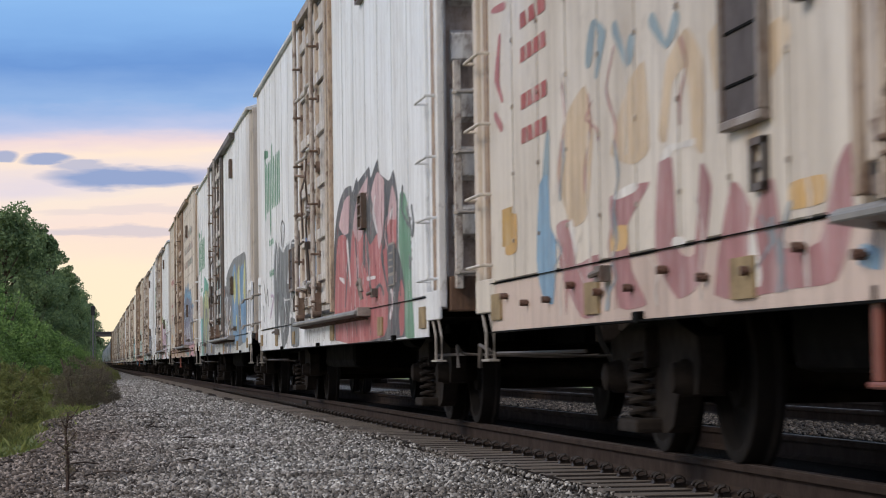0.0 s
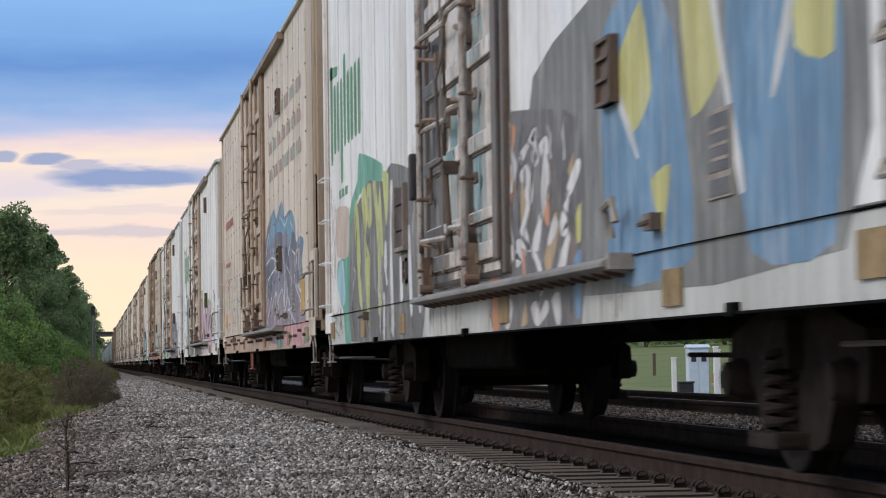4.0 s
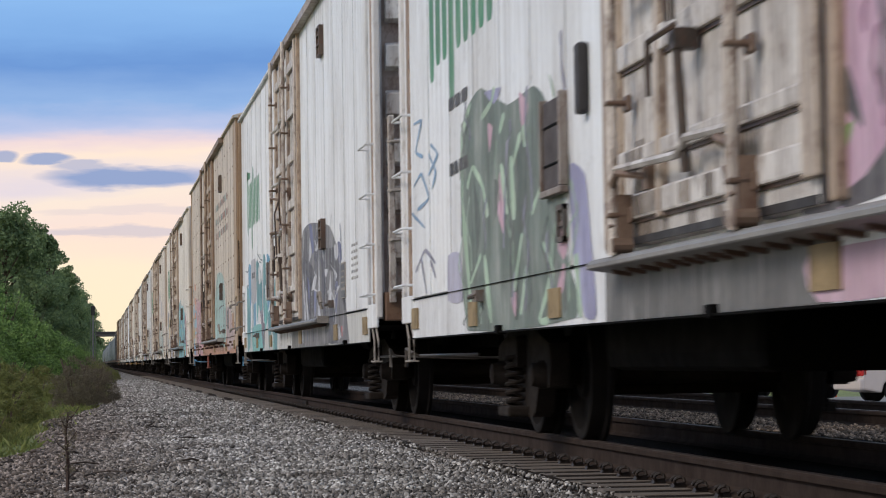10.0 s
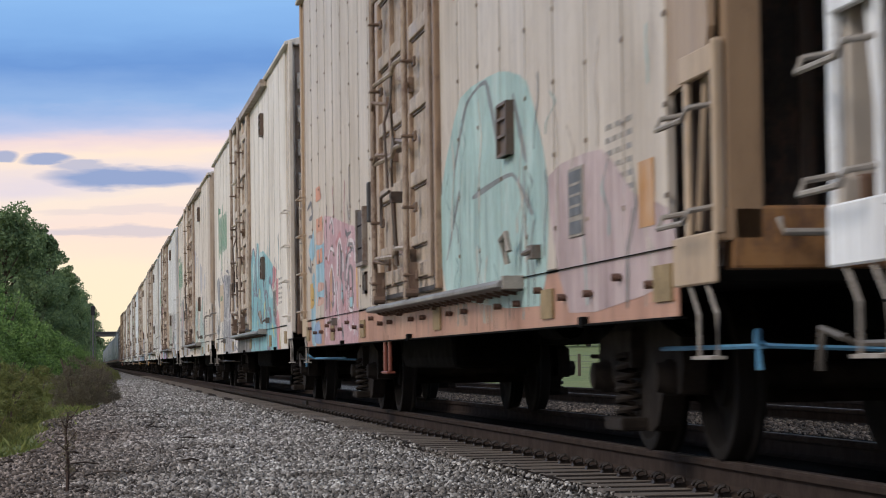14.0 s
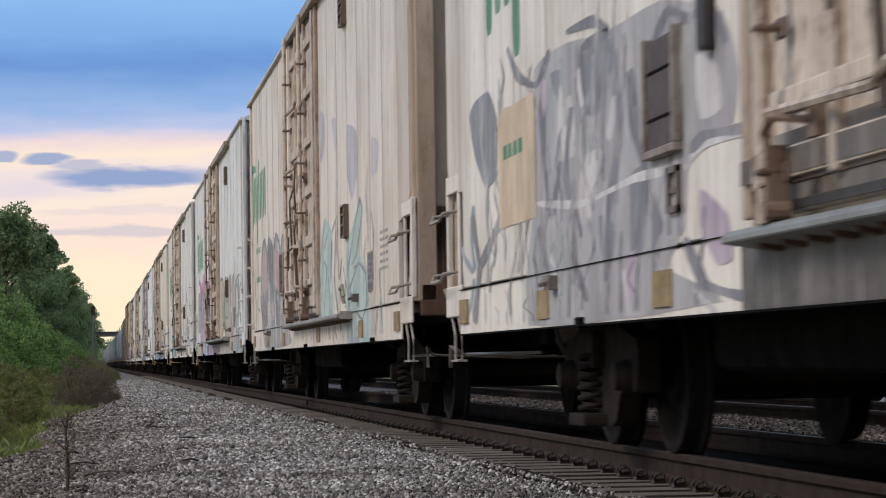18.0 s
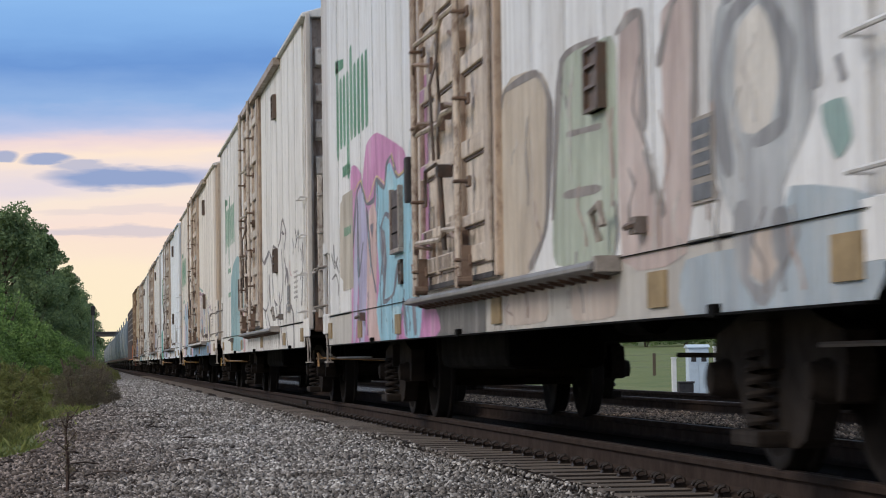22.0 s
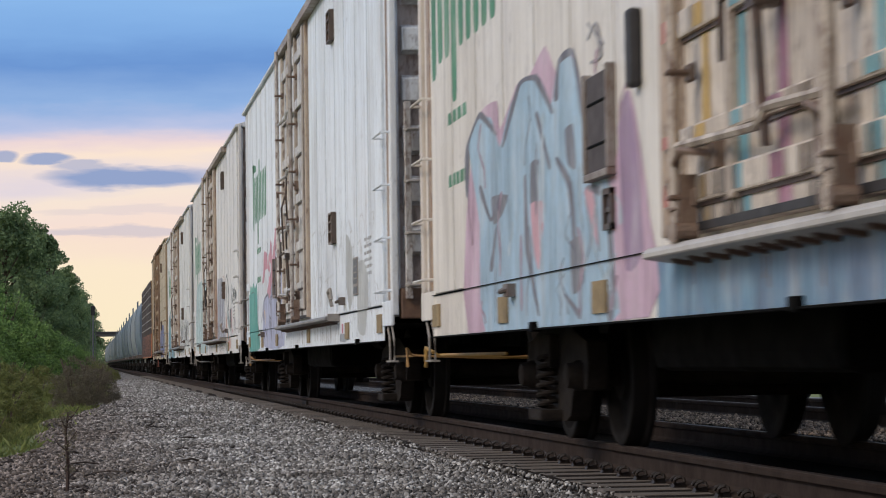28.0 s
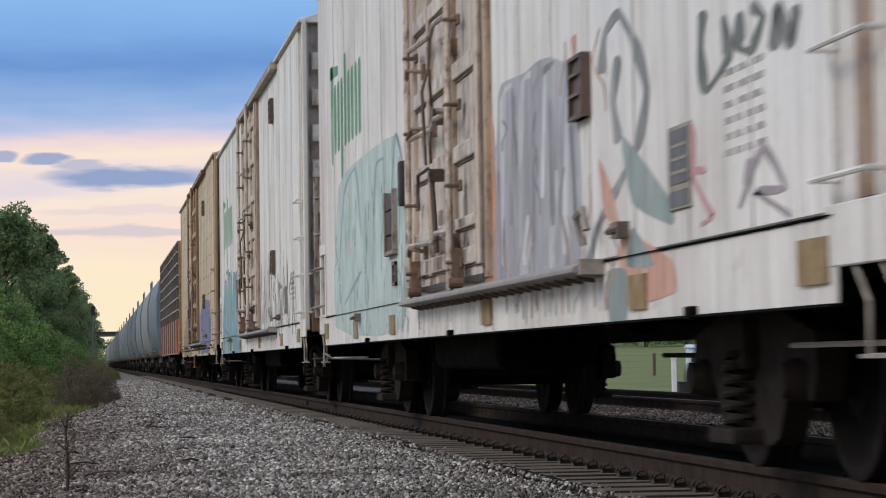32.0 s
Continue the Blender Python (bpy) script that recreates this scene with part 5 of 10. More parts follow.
def reefer(lead, ends, label, color, seed, mark=None, number=True, **more):
    cfg = {"lead": lead, "ends": ends, "label": label, "color": color, **more}
    car = wagon(cfg)
    side = Side(car, seed)
    if mark:
        side.emblem(mark, mark - 3.3, 2.58, 3.80, GREEN)
        if number:
            side.bars(mark - 0.9, mark - 1.9, 2.18, 2.38, 1, GREEN, "number_marking", 3)
            side.bars(mark - 0.9, mark - 1.9, 1.72, 1.92, 1, GREEN, "number_marking", 4)
    r = side.rng
    # rust that ran from the door track's brackets over the sill, and dirt on the door's foot
    drips = []
    for _ in range(26):
        d, z = r.uniform(5.0, 12.7), r.uniform(0.93, 0.99)
        drips.append(((d, z), (d + r.uniform(-0.02, 0.02), z - 0.06), (d, max(0.75, z - r.uniform(0.08, 0.24)))))
    side.line(spray((112, 86, 70), (134, 112, 96), 0.6), 0.008, drips, "rust_run")
    for _ in range(7):
        d = r.uniform(9.3, 12.4)
        side.door_paint(d + r.uniform(0.15, 0.5), d, 1.12, r.uniform(1.25, 1.75), spray((98, 82, 70), (140, 122, 106), 1.1))
    side.k = 3
    side.bars(2.3, 1.6, 1.35, 1.75, 6, FAINT, "stencil_marking", 3)
    side.bars(12.1, 11.5, 2.0, 2.9, 7, FAINT, "stencil_marking", 2)
    return side


PALE, CREAM, BEIGE, TANC = srgb(237, 239, 242), srgb(234, 226, 216), srgb(224, 213, 202), srgb(213, 202, 189)
RUSTF = srgb(206, 190, 174)


def build_train():
    s = reefer(-149.7, ("corr", "corr"), "tan insulated wagon covered in faded red and tan graffiti", TANC, 1, tan=True, top=5.12, sill=srgb(206, 184, 172), frame=RUSTF)
    s.fill((206, 180, 148), (((18.63, 1.63), (18.34, 1.9), (17.74, 2.02), (17.53, 1.76), (17.72, 1.32), (18.22, 1.29)), ((17.09, 1.6), (16.64, 1.9), (16.24, 1.97), (16.15, 1.55), (16.54, 1.5)), ((15.96, 1.59), (15.76, 1.91), (15.35, 2.02), (15.04, 1.83), (15.07, 1.44), (15.28, 1.51), (15.36, 1.84), (15.65, 1.8), (15.79, 1.55)), ((14.93, 1.94), (14.58, 1.96), (14.7, 1.69), (14.85, 1.69)), ((14.23, 1.78), (13.79, 1.86), (13.64, 1.77), (14.07, 1.56), (14.18, 1.3), (14.34, 1.43)),))
    s.fill((166, 110, 112), (((18.66, 1.31), (18.22, 1.32), (18.07, 1.07), (17.43, 1.1), (17.53, 0.79), (17.93, 0.78), (18.42, 0.98)), ((17.11, 1.38), (16.16, 1.39), (16.7, 1.21), (16.59, 0.98), (16.27, 0.81), (16.94, 0.81), (17.06, 1.14)), ((16.06, 1.1), (15.97, 1.46), (15.68, 1.46), (15.6, 1.05), (15.27, 1.01), (15.13, 1.4), (14.93, 1.28), (15.17, 0.88), (15.61, 0.82), (15.95, 0.96)), ((14.92, 0.82), (14.59, 1.28), (14.28, 1.15), (14.39, 0.81), (14.21, 0.81), (14.28, 1.03), (14.09, 1.23), (13.92, 1.24), (13.78, 0.97), (13.31, 0.97), (13.08, 1.22), (12.9, 1.3), (12.89, 1.01), (13.11, 0.82), (13.71, 0.81), (14.12, 0.8)),))
    s.line((228, 222, 216), 0.045, (((15.91, 1.48), (15.67, 1.51), (15.23, 1.5)), ((17.04, 1.37), (16.42, 1.39)), ((15.71, 1.08), (15.43, 1.07)), ((14.21, 0.83), (14.28, 1.08)), ((18.22, 1.32), (18.06, 1.13)),))
    s.line((132, 152, 162), 0.055, (((17.65, 2.1), (17.48, 2.32), (17.26, 2.23), (17.43, 2.02)), ((18.88, 1.88), (19, 1.56)), ((16.96, 2.25), (16.64, 2.01), (16.49, 2.14)), ((16.1, 2.17), (15.75, 1.99), (15.51, 2.11)),))
    s.fill((118, 158, 188), (((19.2, 1.58), (18.9, 1.62), (18.84, 1.32), (18.66, 1.22), (18.79, 0.87), (19.16, 0.94), (19.33, 1.15)), ((12.79, 0.94), (12.57, 0.91), (12.58, 0.84), (12.83, 0.87)),))
    s.fill((204, 158, 84), (((20.47, 1.46), (20.03, 1.46), (20.05, 1.23), (20.49, 1.23)), ((13.68, 1.21), (13.22, 1.21), (13.23, 1.11), (13.69, 1.11)), ((17.09, 1.22), (16.7, 1.21), (16.71, 1.1), (17.1, 1.1)),))
    s.line((178, 98, 102), 0.05, (((20.59, 2.66), (20.73, 2.38), (20.51, 2.21)), ((20.93, 2.85), (20.34, 2.81)), ((20.87, 2.17), (20.53, 2.03)),))
    s.scrawl(18.8, 13.4, 0.8, 2.3, ((176, 120, 118), (222, 212, 204), (140, 150, 158)), 14)
    s.bars(19.8, 18.85, 2.26, 2.68, 2, spray((170, 66, 62), None, 0.3))
    s.bars(19.8, 18.85, 1.76, 2.18, 2, spray((170, 66, 62), None, 0.3))
    s.plate(20.6, 20.2, 1.28, 1.52, spray((192, 150, 70)))
    s.word("OAT", 8.9, 1.4, 0.78, 2.9, spray((150, 80, 82), (180, 150, 110), 0.4), (90, 110, 120), None, (220, 210, 200))

    s = reefer(-126.0, ("corr", "open"), "white insulated wagon with red and black graffiti letters", PALE, 2, 19.9, frame=RUSTF)
    s.fill((62, 64, 70), (((8.5, 1.92), (7.98, 2.24), (7.34, 2.36), (6.66, 2.35), (6.52, 2.27), (6.08, 2.39), (5.95, 2.34), (4.89, 2.41), (4.78, 2.29), (4.17, 2.43), (4, 2.28), (3.26, 2.16), (2.9, 2.23), (2.6, 1.95), (2.63, 1.53), (2.26, 1.3), (2.17, 0.76), (8.62, 0.79)),))
    s.fill((92, 146, 116), (((2.45, 1.99), (2.07, 1.96), (1.82, 1.79), (1.72, 1.51), (1.7, 1.12), (1.56, 0.75), (2.17, 0.76), (2.19, 1.2), (2.43, 1.4), (2.6, 1.58)),))
    s.fill((182, 92, 94), (((8.22, 1.84), (7.52, 1.89), (7.13, 1.82), (6.91, 1.48), (6.55, 1.89), (5.93, 1.84), (5.39, 1.83), (4.9, 1.66), (4.23, 1.74), (3.72, 1.55), (3.51, 1.65), (3.43, 1.14), (3.79, 0.78), (8.47, 0.79)), ((3.46, 1.77), (3.05, 1.91), (2.72, 1.87), (2.78, 1.54), (3.31, 1.55)), ((2.67, 1.08), (2.44, 1.26), (2.24, 1.14), (2.27, 0.82), (2.55, 0.77)),))
    s.fill((208, 170, 174), (((8, 2.01), (7.35, 2.24), (6.71, 2.25), (6.75, 1.91), (7.39, 1.88)), ((6.51, 1.89), (6.01, 2.2), (4.98, 2.33), (4.99, 2.17), (5.43, 1.84), (5.94, 1.74)), ((4.76, 2.14), (4.22, 2.31), (3.67, 2.2), (3.59, 2.05), (3.79, 1.74), (4.15, 1.58), (4.4, 1.91)), ((3.46, 1.77), (3.03, 2.11), (2.71, 1.93), (2.76, 1.79), (3.21, 1.81)),))
    s.line((58, 60, 66), 0.05, (((6.71, 2.31), (6.88, 1.81), (7.38, 1.12)), ((4.94, 2.33), (5.39, 1.8), (5.43, 1.46)), ((3.58, 2.17), (3.54, 1.72), (3.9, 1.53), (3.43, 1.17)), ((6.28, 1.8), (5.99, 1.22)), ((5.19, 1.72), (4.85, 1.17)), ((4.85, 1.17), (4.09, 1.26), (3.76, 1.16)), ((2.99, 0.78), (2.53, 1.07)),))
    s.line((226, 220, 222), 0.05, (((3.27, 1.18), (3.11, 1.16), (3.12, 1.04), (3.32, 0.93)), ((7.13, 1.82), (6.8, 1.32)), ((4.38, 2.1), (4.58, 1.96), (4.23, 1.74)), ((3.21, 1.83), (2.97, 1.9)), ((5.23, 1.35), (4.45, 1.34)), ((7.98, 1.45), (7.44, 1.39)),))
    s.line((80, 86, 90), 0.035, (((2.24, 2.05), (2.32, 1.84), (1.8, 1.68), (1.92, 1.85)), ((1.66, 1.85), (1.53, 1.7), (1.62, 1.58), (1.8, 1.73), (2.05, 1.86)), ((1.82, 1.44), (1.77, 1.31)),))
    s.fill((100, 106, 110), (((18.09, 1.8), (17.72, 2.31), (17.28, 2.19), (17.06, 1.54), (17.42, 0.84), (17.87, 0.84)), ((17.05, 2.25), (16.45, 2.11), (15.98, 2.1), (15.56, 2.15), (14.97, 2.15), (15.23, 1.87), (15.49, 1.6), (15.04, 1.4), (15.32, 0.95), (16.06, 0.77), (16.59, 0.78), (17.09, 1.3)), ((14.95, 1.15), (14, 1.11), (13.61, 1.16), (13.55, 0.77), (14.88, 0.78)), ((15.02, 1.57), (13.57, 1.55), (13.56, 1.26), (14.39, 1.33)),))
    s.fill((72, 74, 78), (((15.85, 1.66), (15.02, 1.57), (14.93, 1.36), (15.06, 1.22), (15.74, 1.54)), ((14.75, 2.14), (14.31, 2.17), (13.72, 2.08), (13.51, 1.86), (13.76, 1.66), (13.96, 1.54), (14.8, 1.59), (15, 1.85)), ((17.65, 1.57), (17.21, 1.51), (17.39, 1.16)), ((16.14, 1.27), (15.51, 1.35), (15.3, 1.09), (15.93, 0.81)),))
    s.line((214, 216, 218), 0.035, (((17.05, 2.25), (16.4, 2.11), (15.93, 2.09)), ((15.56, 2.15), (14.97, 2.17)), ((14.7, 2.14), (13.81, 2.09), (13.5, 1.9), (13.76, 1.66)), ((16, 1.41), (15.04, 1.4)), ((17.72, 2.31), (17.45, 2.04), (17.63, 1.73)), ((16.12, 1.45), (15.77, 1.18), (16.3, 0.97)),))
    s.line((62, 62, 66), 0.04, (((16.39, 2.17), (16.55, 2.44), (16.28, 2.52), (15.9, 2.44), (16.05, 2.2), (16.24, 2.14)), ((17.05, 2.17), (17.07, 1.42)), ((15.23, 1.87), (14.91, 1.6)),))
    s.line((196, 176, 200), 0.06, (((13.38, 1.63), (13.5, 1.35), (13.25, 1.02)), ((13.04, 1.39), (13.24, 1.15)), ((18.77, 1.54), (18.12, 1.51), (18.97, 1.21)),))
    s.line((96, 96, 100), 0.03, (((20.3, 1.81), (19.84, 1.46), (19.45, 1.67), (19.3, 1.4)), ((20.42, 1.44), (20.26, 1.16)), ((19.71, 1.01), (19.92, 0.79)),))
    s.scrawl(8.3, 2.4, 0.8, 2.2, ((64, 64, 70), (214, 178, 180), (150, 66, 70)), 16)
    s.scrawl(18.3, 13.4, 0.8, 2.2, ((66, 68, 72), (190, 194, 198)), 14)
    s.plate(3.4, 2.8, 1.2, 1.58, LETTER_BLACK, "placard_patch")
    s.door_paint(11.75, 11.35, 1.45, 2.1, spray((70, 116, 180), None, 0.4))
    s.door_paint(11.05, 10.35, 1.3, 2.2, spray((84, 134, 190), (190, 200, 214), 0.6))

    s = reefer(-102.2, ("open", "corr"), "white insulated wagon with yellow green and grey graffiti", PALE, 3, 20.9, frame=srgb(104, 100, 98), sill=srgb(196, 200, 200))
    s.fill((112, 116, 118), (((7.73, 2.24), (5.23, 2.5), (3.11, 2.49), (1.16, 2.41), (1.34, 0.93), (7.91, 0.98)),))
    s.fill((94, 142, 182), (((5.66, 2.2), (4.65, 2.4), (3.98, 2.05), (3.64, 1), (5.45, 0.96)), ((3.02, 2.18), (1.88, 2.29), (1.33, 1.97), (1.46, 0.96), (2.66, 0.98)),))
    s.fill((204, 202, 128), (((5.3, 1.99), (4.67, 2.28), (4.44, 1.82), (4.9, 1.65)), ((3.83, 2.17), (3.27, 2.32), (3.08, 1.77), (3.63, 1.61)), ((1.89, 2.17), (1.4, 2.34), (1.43, 1.64), (1.95, 1.72)), ((4.5, 1.39), (4.07, 1.44), (4.25, 1.13)),))
    s.line((214, 218, 222), 0.04, (((5.66, 2.2), (4.77, 1.52)), ((3.28, 2.2), (2.76, 1.22)), ((1.91, 2), (2.28, 1.56)),))
    s.fill((94, 94, 100), (((9.23, 2.13), (8.09, 2.08), (6.22, 1.84), (6.3, 0.74), (9.41, 0.74), (9.44, 1.15), (9.18, 1.67)),))
    s.fill((208, 142, 106), (((8.65, 2.03), (8.37, 1.99), (8.57, 1.79), (8.39, 1.66), (8.74, 1.42), (9.09, 1.42), (9.19, 1.6)), ((8.24, 1.35), (8.15, 1.28), (8.08, 1.08), (8.17, 1.06)), ((7.33, 1.53), (7.19, 1.49), (7.27, 1.32), (7.41, 1.39)), ((9.44, 1.11), (9.12, 1.11), (9.15, 0.74), (9.41, 0.74)),))
    s.fill((186, 160, 124), (((8.17, 1.66), (7.95, 1.65), (7.93, 1.44), (8.15, 1.3), (8.23, 1.46)), ((7.12, 1.37), (6.98, 1.39), (6.92, 1.29), (7.14, 1.11), (7.29, 1.04), (7.43, 1.13)), ((8.1, 0.91), (8.02, 0.78), (8.28, 0.76)), ((8.96, 1.84), (8.75, 1.95), (8.66, 1.82)), ((6.63, 1.6), (6.44, 1.69), (6.51, 1.55)),))
    s.fill((112, 96, 92), (((8.75, 1.28), (8.51, 1.29), (8.34, 1.18), (8.62, 1.09), (8.91, 1.13)), ((6.59, 1.28), (6.41, 1.16), (6.55, 0.98), (6.81, 0.99)), ((7.24, 1.72), (7.1, 1.72), (7.18, 1.55)),))
    s.line((222, 224, 228), 0.07, (((9.08, 1.66), (8.58, 1.63), (8.48, 1.76), (8.75, 1.95), (8.9, 1.92), (8.61, 1.91)), ((8.25, 1.78), (7.94, 1.85), (7.69, 1.9), (7.7, 1.73), (7.31, 1.83), (7.37, 1.53), (7.57, 1.34), (7.74, 1.19), (7.48, 1.05)), ((8.21, 1.66), (7.99, 1.72), (7.92, 1.52), (8.15, 1.35), (7.9, 1.22), (8.24, 1.29)), ((6.64, 1.47), (6.26, 1.63)), ((6.64, 1.47), (6.79, 1.3), (6.66, 1.23), (6.94, 1.02)), ((7.28, 1.22), (6.98, 1.35)), ((9.3, 1.44), (8.8, 1.31), (8.34, 1.16), (8.33, 1.3)), ((9.44, 1.15), (8.8, 1.31)), ((7.76, 0.9), (7.69, 0.77), (7.3, 0.88)), ((8.84, 0.75), (8.64, 0.93)), ((7.08, 0.93), (6.96, 0.75)),))
    s.fill((96, 144, 188), (((6.54, 1.07), (6.27, 1.15), (6.3, 0.81), (6.44, 0.78)),))
    s.fill((206, 204, 110), (((6.4, 1.34), (6.25, 1.4), (6.27, 1.2), (6.38, 1.19)),))
    s.fill((84, 166, 146), (((18.61, 2.2), (18.04, 2.35), (17.84, 2.61), (15.83, 2.35), (15.91, 2.17), (16.39, 2.12), (16.97, 2.25), (17.62, 2.21), (17.96, 2.19), (18.34, 2.04), (18.75, 1.66), (18.74, 0.78), (19.44, 0.75), (19.63, 1.07), (20.27, 1.37), (20.2, 1.62), (19.15, 1.68), (18.91, 2.03)),))
    s.fill((98, 100, 104), (((18.73, 1.95), (17.62, 2.18), (16.97, 2.28), (15.84, 2.19), (15.1, 2.3), (13.02, 1.99), (13.11, 0.74), (18.83, 0.76)),))
    s.fill((196, 204, 130), (((18.43, 2.05), (18.14, 2.18), (17.9, 1.87), (17.78, 1.31), (17.72, 1.06), (17.97, 1.14), (18.2, 1.58)), ((17.69, 2.19), (17.28, 2.23), (17.15, 1.92), (17.33, 1.73), (16.95, 1.53), (17.12, 0.87), (17.3, 1.11)), ((17.12, 2.24), (16.82, 2.23), (16.77, 1.88), (17.01, 1.82), (17.23, 1.99)), ((16.6, 2.21), (16.38, 2.23), (16.19, 1.96), (16.04, 2.19), (15.87, 1.8), (15.83, 1.53), (16.03, 1.46), (16.05, 1), (16.27, 1.01), (16.29, 1.62)), ((15.83, 2.27), (15.34, 2.22), (15.36, 2), (15.56, 1.76)),))
    s.fill((130, 138, 140), (((17.63, 2.03), (17.42, 1.65), (17.46, 1.2), (17.7, 1.31)), ((17.13, 2.13), (16.95, 2.1), (17, 1.94)), ((16.55, 1.86), (16.44, 1.57), (16.47, 1.19), (16.67, 1.36)),))
    s.line((220, 224, 230), 0.05, (((15.8, 1.18), (15.83, 0.74)), ((15.11, 2.15), (15.21, 1.6), (15.11, 0.77)), ((15.63, 1.64), (15.65, 1.38), (15.54, 1.24)), ((14.49, 1.73), (14.51, 1.47), (14.44, 1.06), (14.48, 1.42)), ((13.9, 1.69), (13.78, 0.92)), ((13.32, 1.26), (13.2, 1.11), (13.22, 0.94)),))
    s.fill((208, 190, 180), (((20.31, 2.2), (18.91, 2.13), (19.05, 1.64), (20.29, 1.7)),))
    s.fill((150, 196, 212), (((20.02, 1.61), (19.58, 1.61), (19.4, 1.19), (19.84, 1.14), (20.27, 1.41)),))
    s.line((70, 72, 76), 0.012, (((21.02, 1.19), (20.54, 1.02), (20.06, 1.15), (19.86, 0.93)), ((20.92, 0.96), (20.09, 0.83)), ((21.1, 1.64), (20.74, 1.47)), ((20.89, 2.48), (20.79, 2.21)),))
    s.scrawl(21.1, 19.9, 0.76, 1.12, ((70, 72, 76), (110, 112, 116)), 14, 0.010)
    s.scrawl(21.0, 20.3, 1.1, 2.4, ((196, 160, 170), (150, 152, 156)), 8, 0.008)
    s.scrawl(8.8, 6.4, 0.8, 2.2, ((214, 216, 220), (120, 112, 108), (70, 72, 78)), 12)
    s.scrawl(18.8, 13.3, 0.8, 2.3, ((76, 78, 82), (150, 158, 120), (206, 210, 214)), 14)
    s.plate(19.85, 19.6, 1.85, 2.02, spray((206, 190, 176)))
    s.door_paint(12.65, 11.35, 1.12, 3.0, spray((70, 74, 82), (86, 88, 94), 0.15))
    s.door_paint(11.25, 10.75, 1.3, 2.6, spray((110, 168, 180), (196, 178, 170), 0.5))
    s.door_paint(10.15, 9.45, 1.2, 2.9, spray((120, 176, 190), (206, 200, 196), 0.6))

    s = reefer(-78.9, ("open", "corr"), "tan insulated wagon with blue and purple graffiti and pinkish tan sill", TANC, 4, tan=True, top=5.12, frame=srgb(178, 156, 136), sill=srgb(186, 160, 146), lever=srgb(60, 54, 50), end_sill=srgb(176, 154, 132))
    s.fill(spray((116, 124, 152), (152, 134, 152), 0.3, (1.9, 1.1)), (((9.39, 0.94), (9.1, 2.04), (8.14, 2.58), (6.73, 2.79), (6.27, 2.61), (5.22, 2.81), (4.71, 2.55), (3.83, 2.6), (3.26, 2.55), (2.75, 2.33), (2.66, 2.11), (1.7, 2.11), (1.73, 1.76), (1.49, 1.52), (1.56, 0.76)),))
    s.fill((88, 144, 180), (((6.73, 2.79), (5.98, 2.49), (5.08, 2.8), (4.58, 2.5), (3.37, 2.55), (2.75, 2.3), (2.77, 2.12), (3.42, 2.08), (4.34, 2.36), (5.41, 2.31), (6.29, 2.44), (7.28, 2.32), (7.99, 2.29)),))
    s.fill((68, 74, 98), (((6.29, 2.4), (5.13, 2.36), (5.16, 2.05), (6.04, 1.87), (6.48, 2.08)), ((4.62, 2.12), (4.12, 2.11), (3.67, 1.78), (3.94, 1.43), (4.4, 1.72)), ((3.4, 2.26), (2.86, 2.24), (2.77, 2.02), (3.32, 1.97)), ((8.4, 1.99), (6.97, 2.03), (7.35, 1.61), (8.08, 1.47)), ((2.6, 1.73), (2.11, 1.73), (2.22, 1.57), (2.51, 1.56)),))
    s.line((214, 226, 228), 0.028, (((9.18, 2), (7.3, 2.1), (6.03, 1.96), (8.05, 1.79), (8.86, 1.31)), ((6.95, 2.24), (6.35, 1.85), (5.15, 2.13), (4.66, 1.74), (4.97, 1.17)), ((4.39, 1.87), (3.46, 1.65), (3.96, 1.28), (2.66, 1.02), (2.29, 0.81)), ((3.42, 2.05), (2.58, 1.9), (3.02, 1.62), (2.23, 1.4), (1.69, 1.24)), ((6.09, 1.42), (5.21, 1.58), (4.71, 1.24)), ((7.38, 1.35), (6.38, 1.56), (5.83, 1.04)), ((8.87, 1.22), (8.07, 1.51)), ((2.41, 1.58), (1.94, 1.45), (2.82, 1.58)), ((4.2, 1.26), (2.84, 1.3)), ((3.61, 2.43), (3.07, 2.3)), ((5.38, 2.59), (4.59, 2.43), (4.08, 2.52)), ((8.57, 2.15), (7.79, 2.5)), ((6.05, 1.75), (5.59, 1.92)), ((4.01, 1.99), (3.64, 2.18)), ((8.49, 1.11), (7.36, 1.52)), ((4.98, 1.13), (4.18, 1.44), (3.51, 1.12)), ((7.08, 0.98), (6.73, 1.23)), ((3.42, 0.9), (3.73, 1.16)),))
    s.line((96, 150, 184), 0.08, (((2.47, 2.06), (2.17, 2.13), (1.61, 2.09), (1.72, 1.92), (2.21, 1.67)),))
    s.line((204, 180, 166), 0.05, (((2.9, 1.79), (2.68, 1.98), (2.18, 2), (2.3, 1.74)), ((3.36, 1.47), (2.83, 1.37)),))
    s.fill((208, 150, 156), (((6.43, 1.03), (3.51, 1.05), (1.53, 1.08), (0.56, 0.98), (0.58, 0.78), (5.01, 0.78)),))
    s.fill((96, 148, 138), (((6.13, 0.96), (5.26, 0.98), (5.01, 0.78), (6.15, 0.76)), ((1.54, 0.98), (0.87, 0.99), (0.54, 0.83), (1.55, 0.78)), ((4, 0.84), (3.75, 0.98), (3.53, 0.83)),))
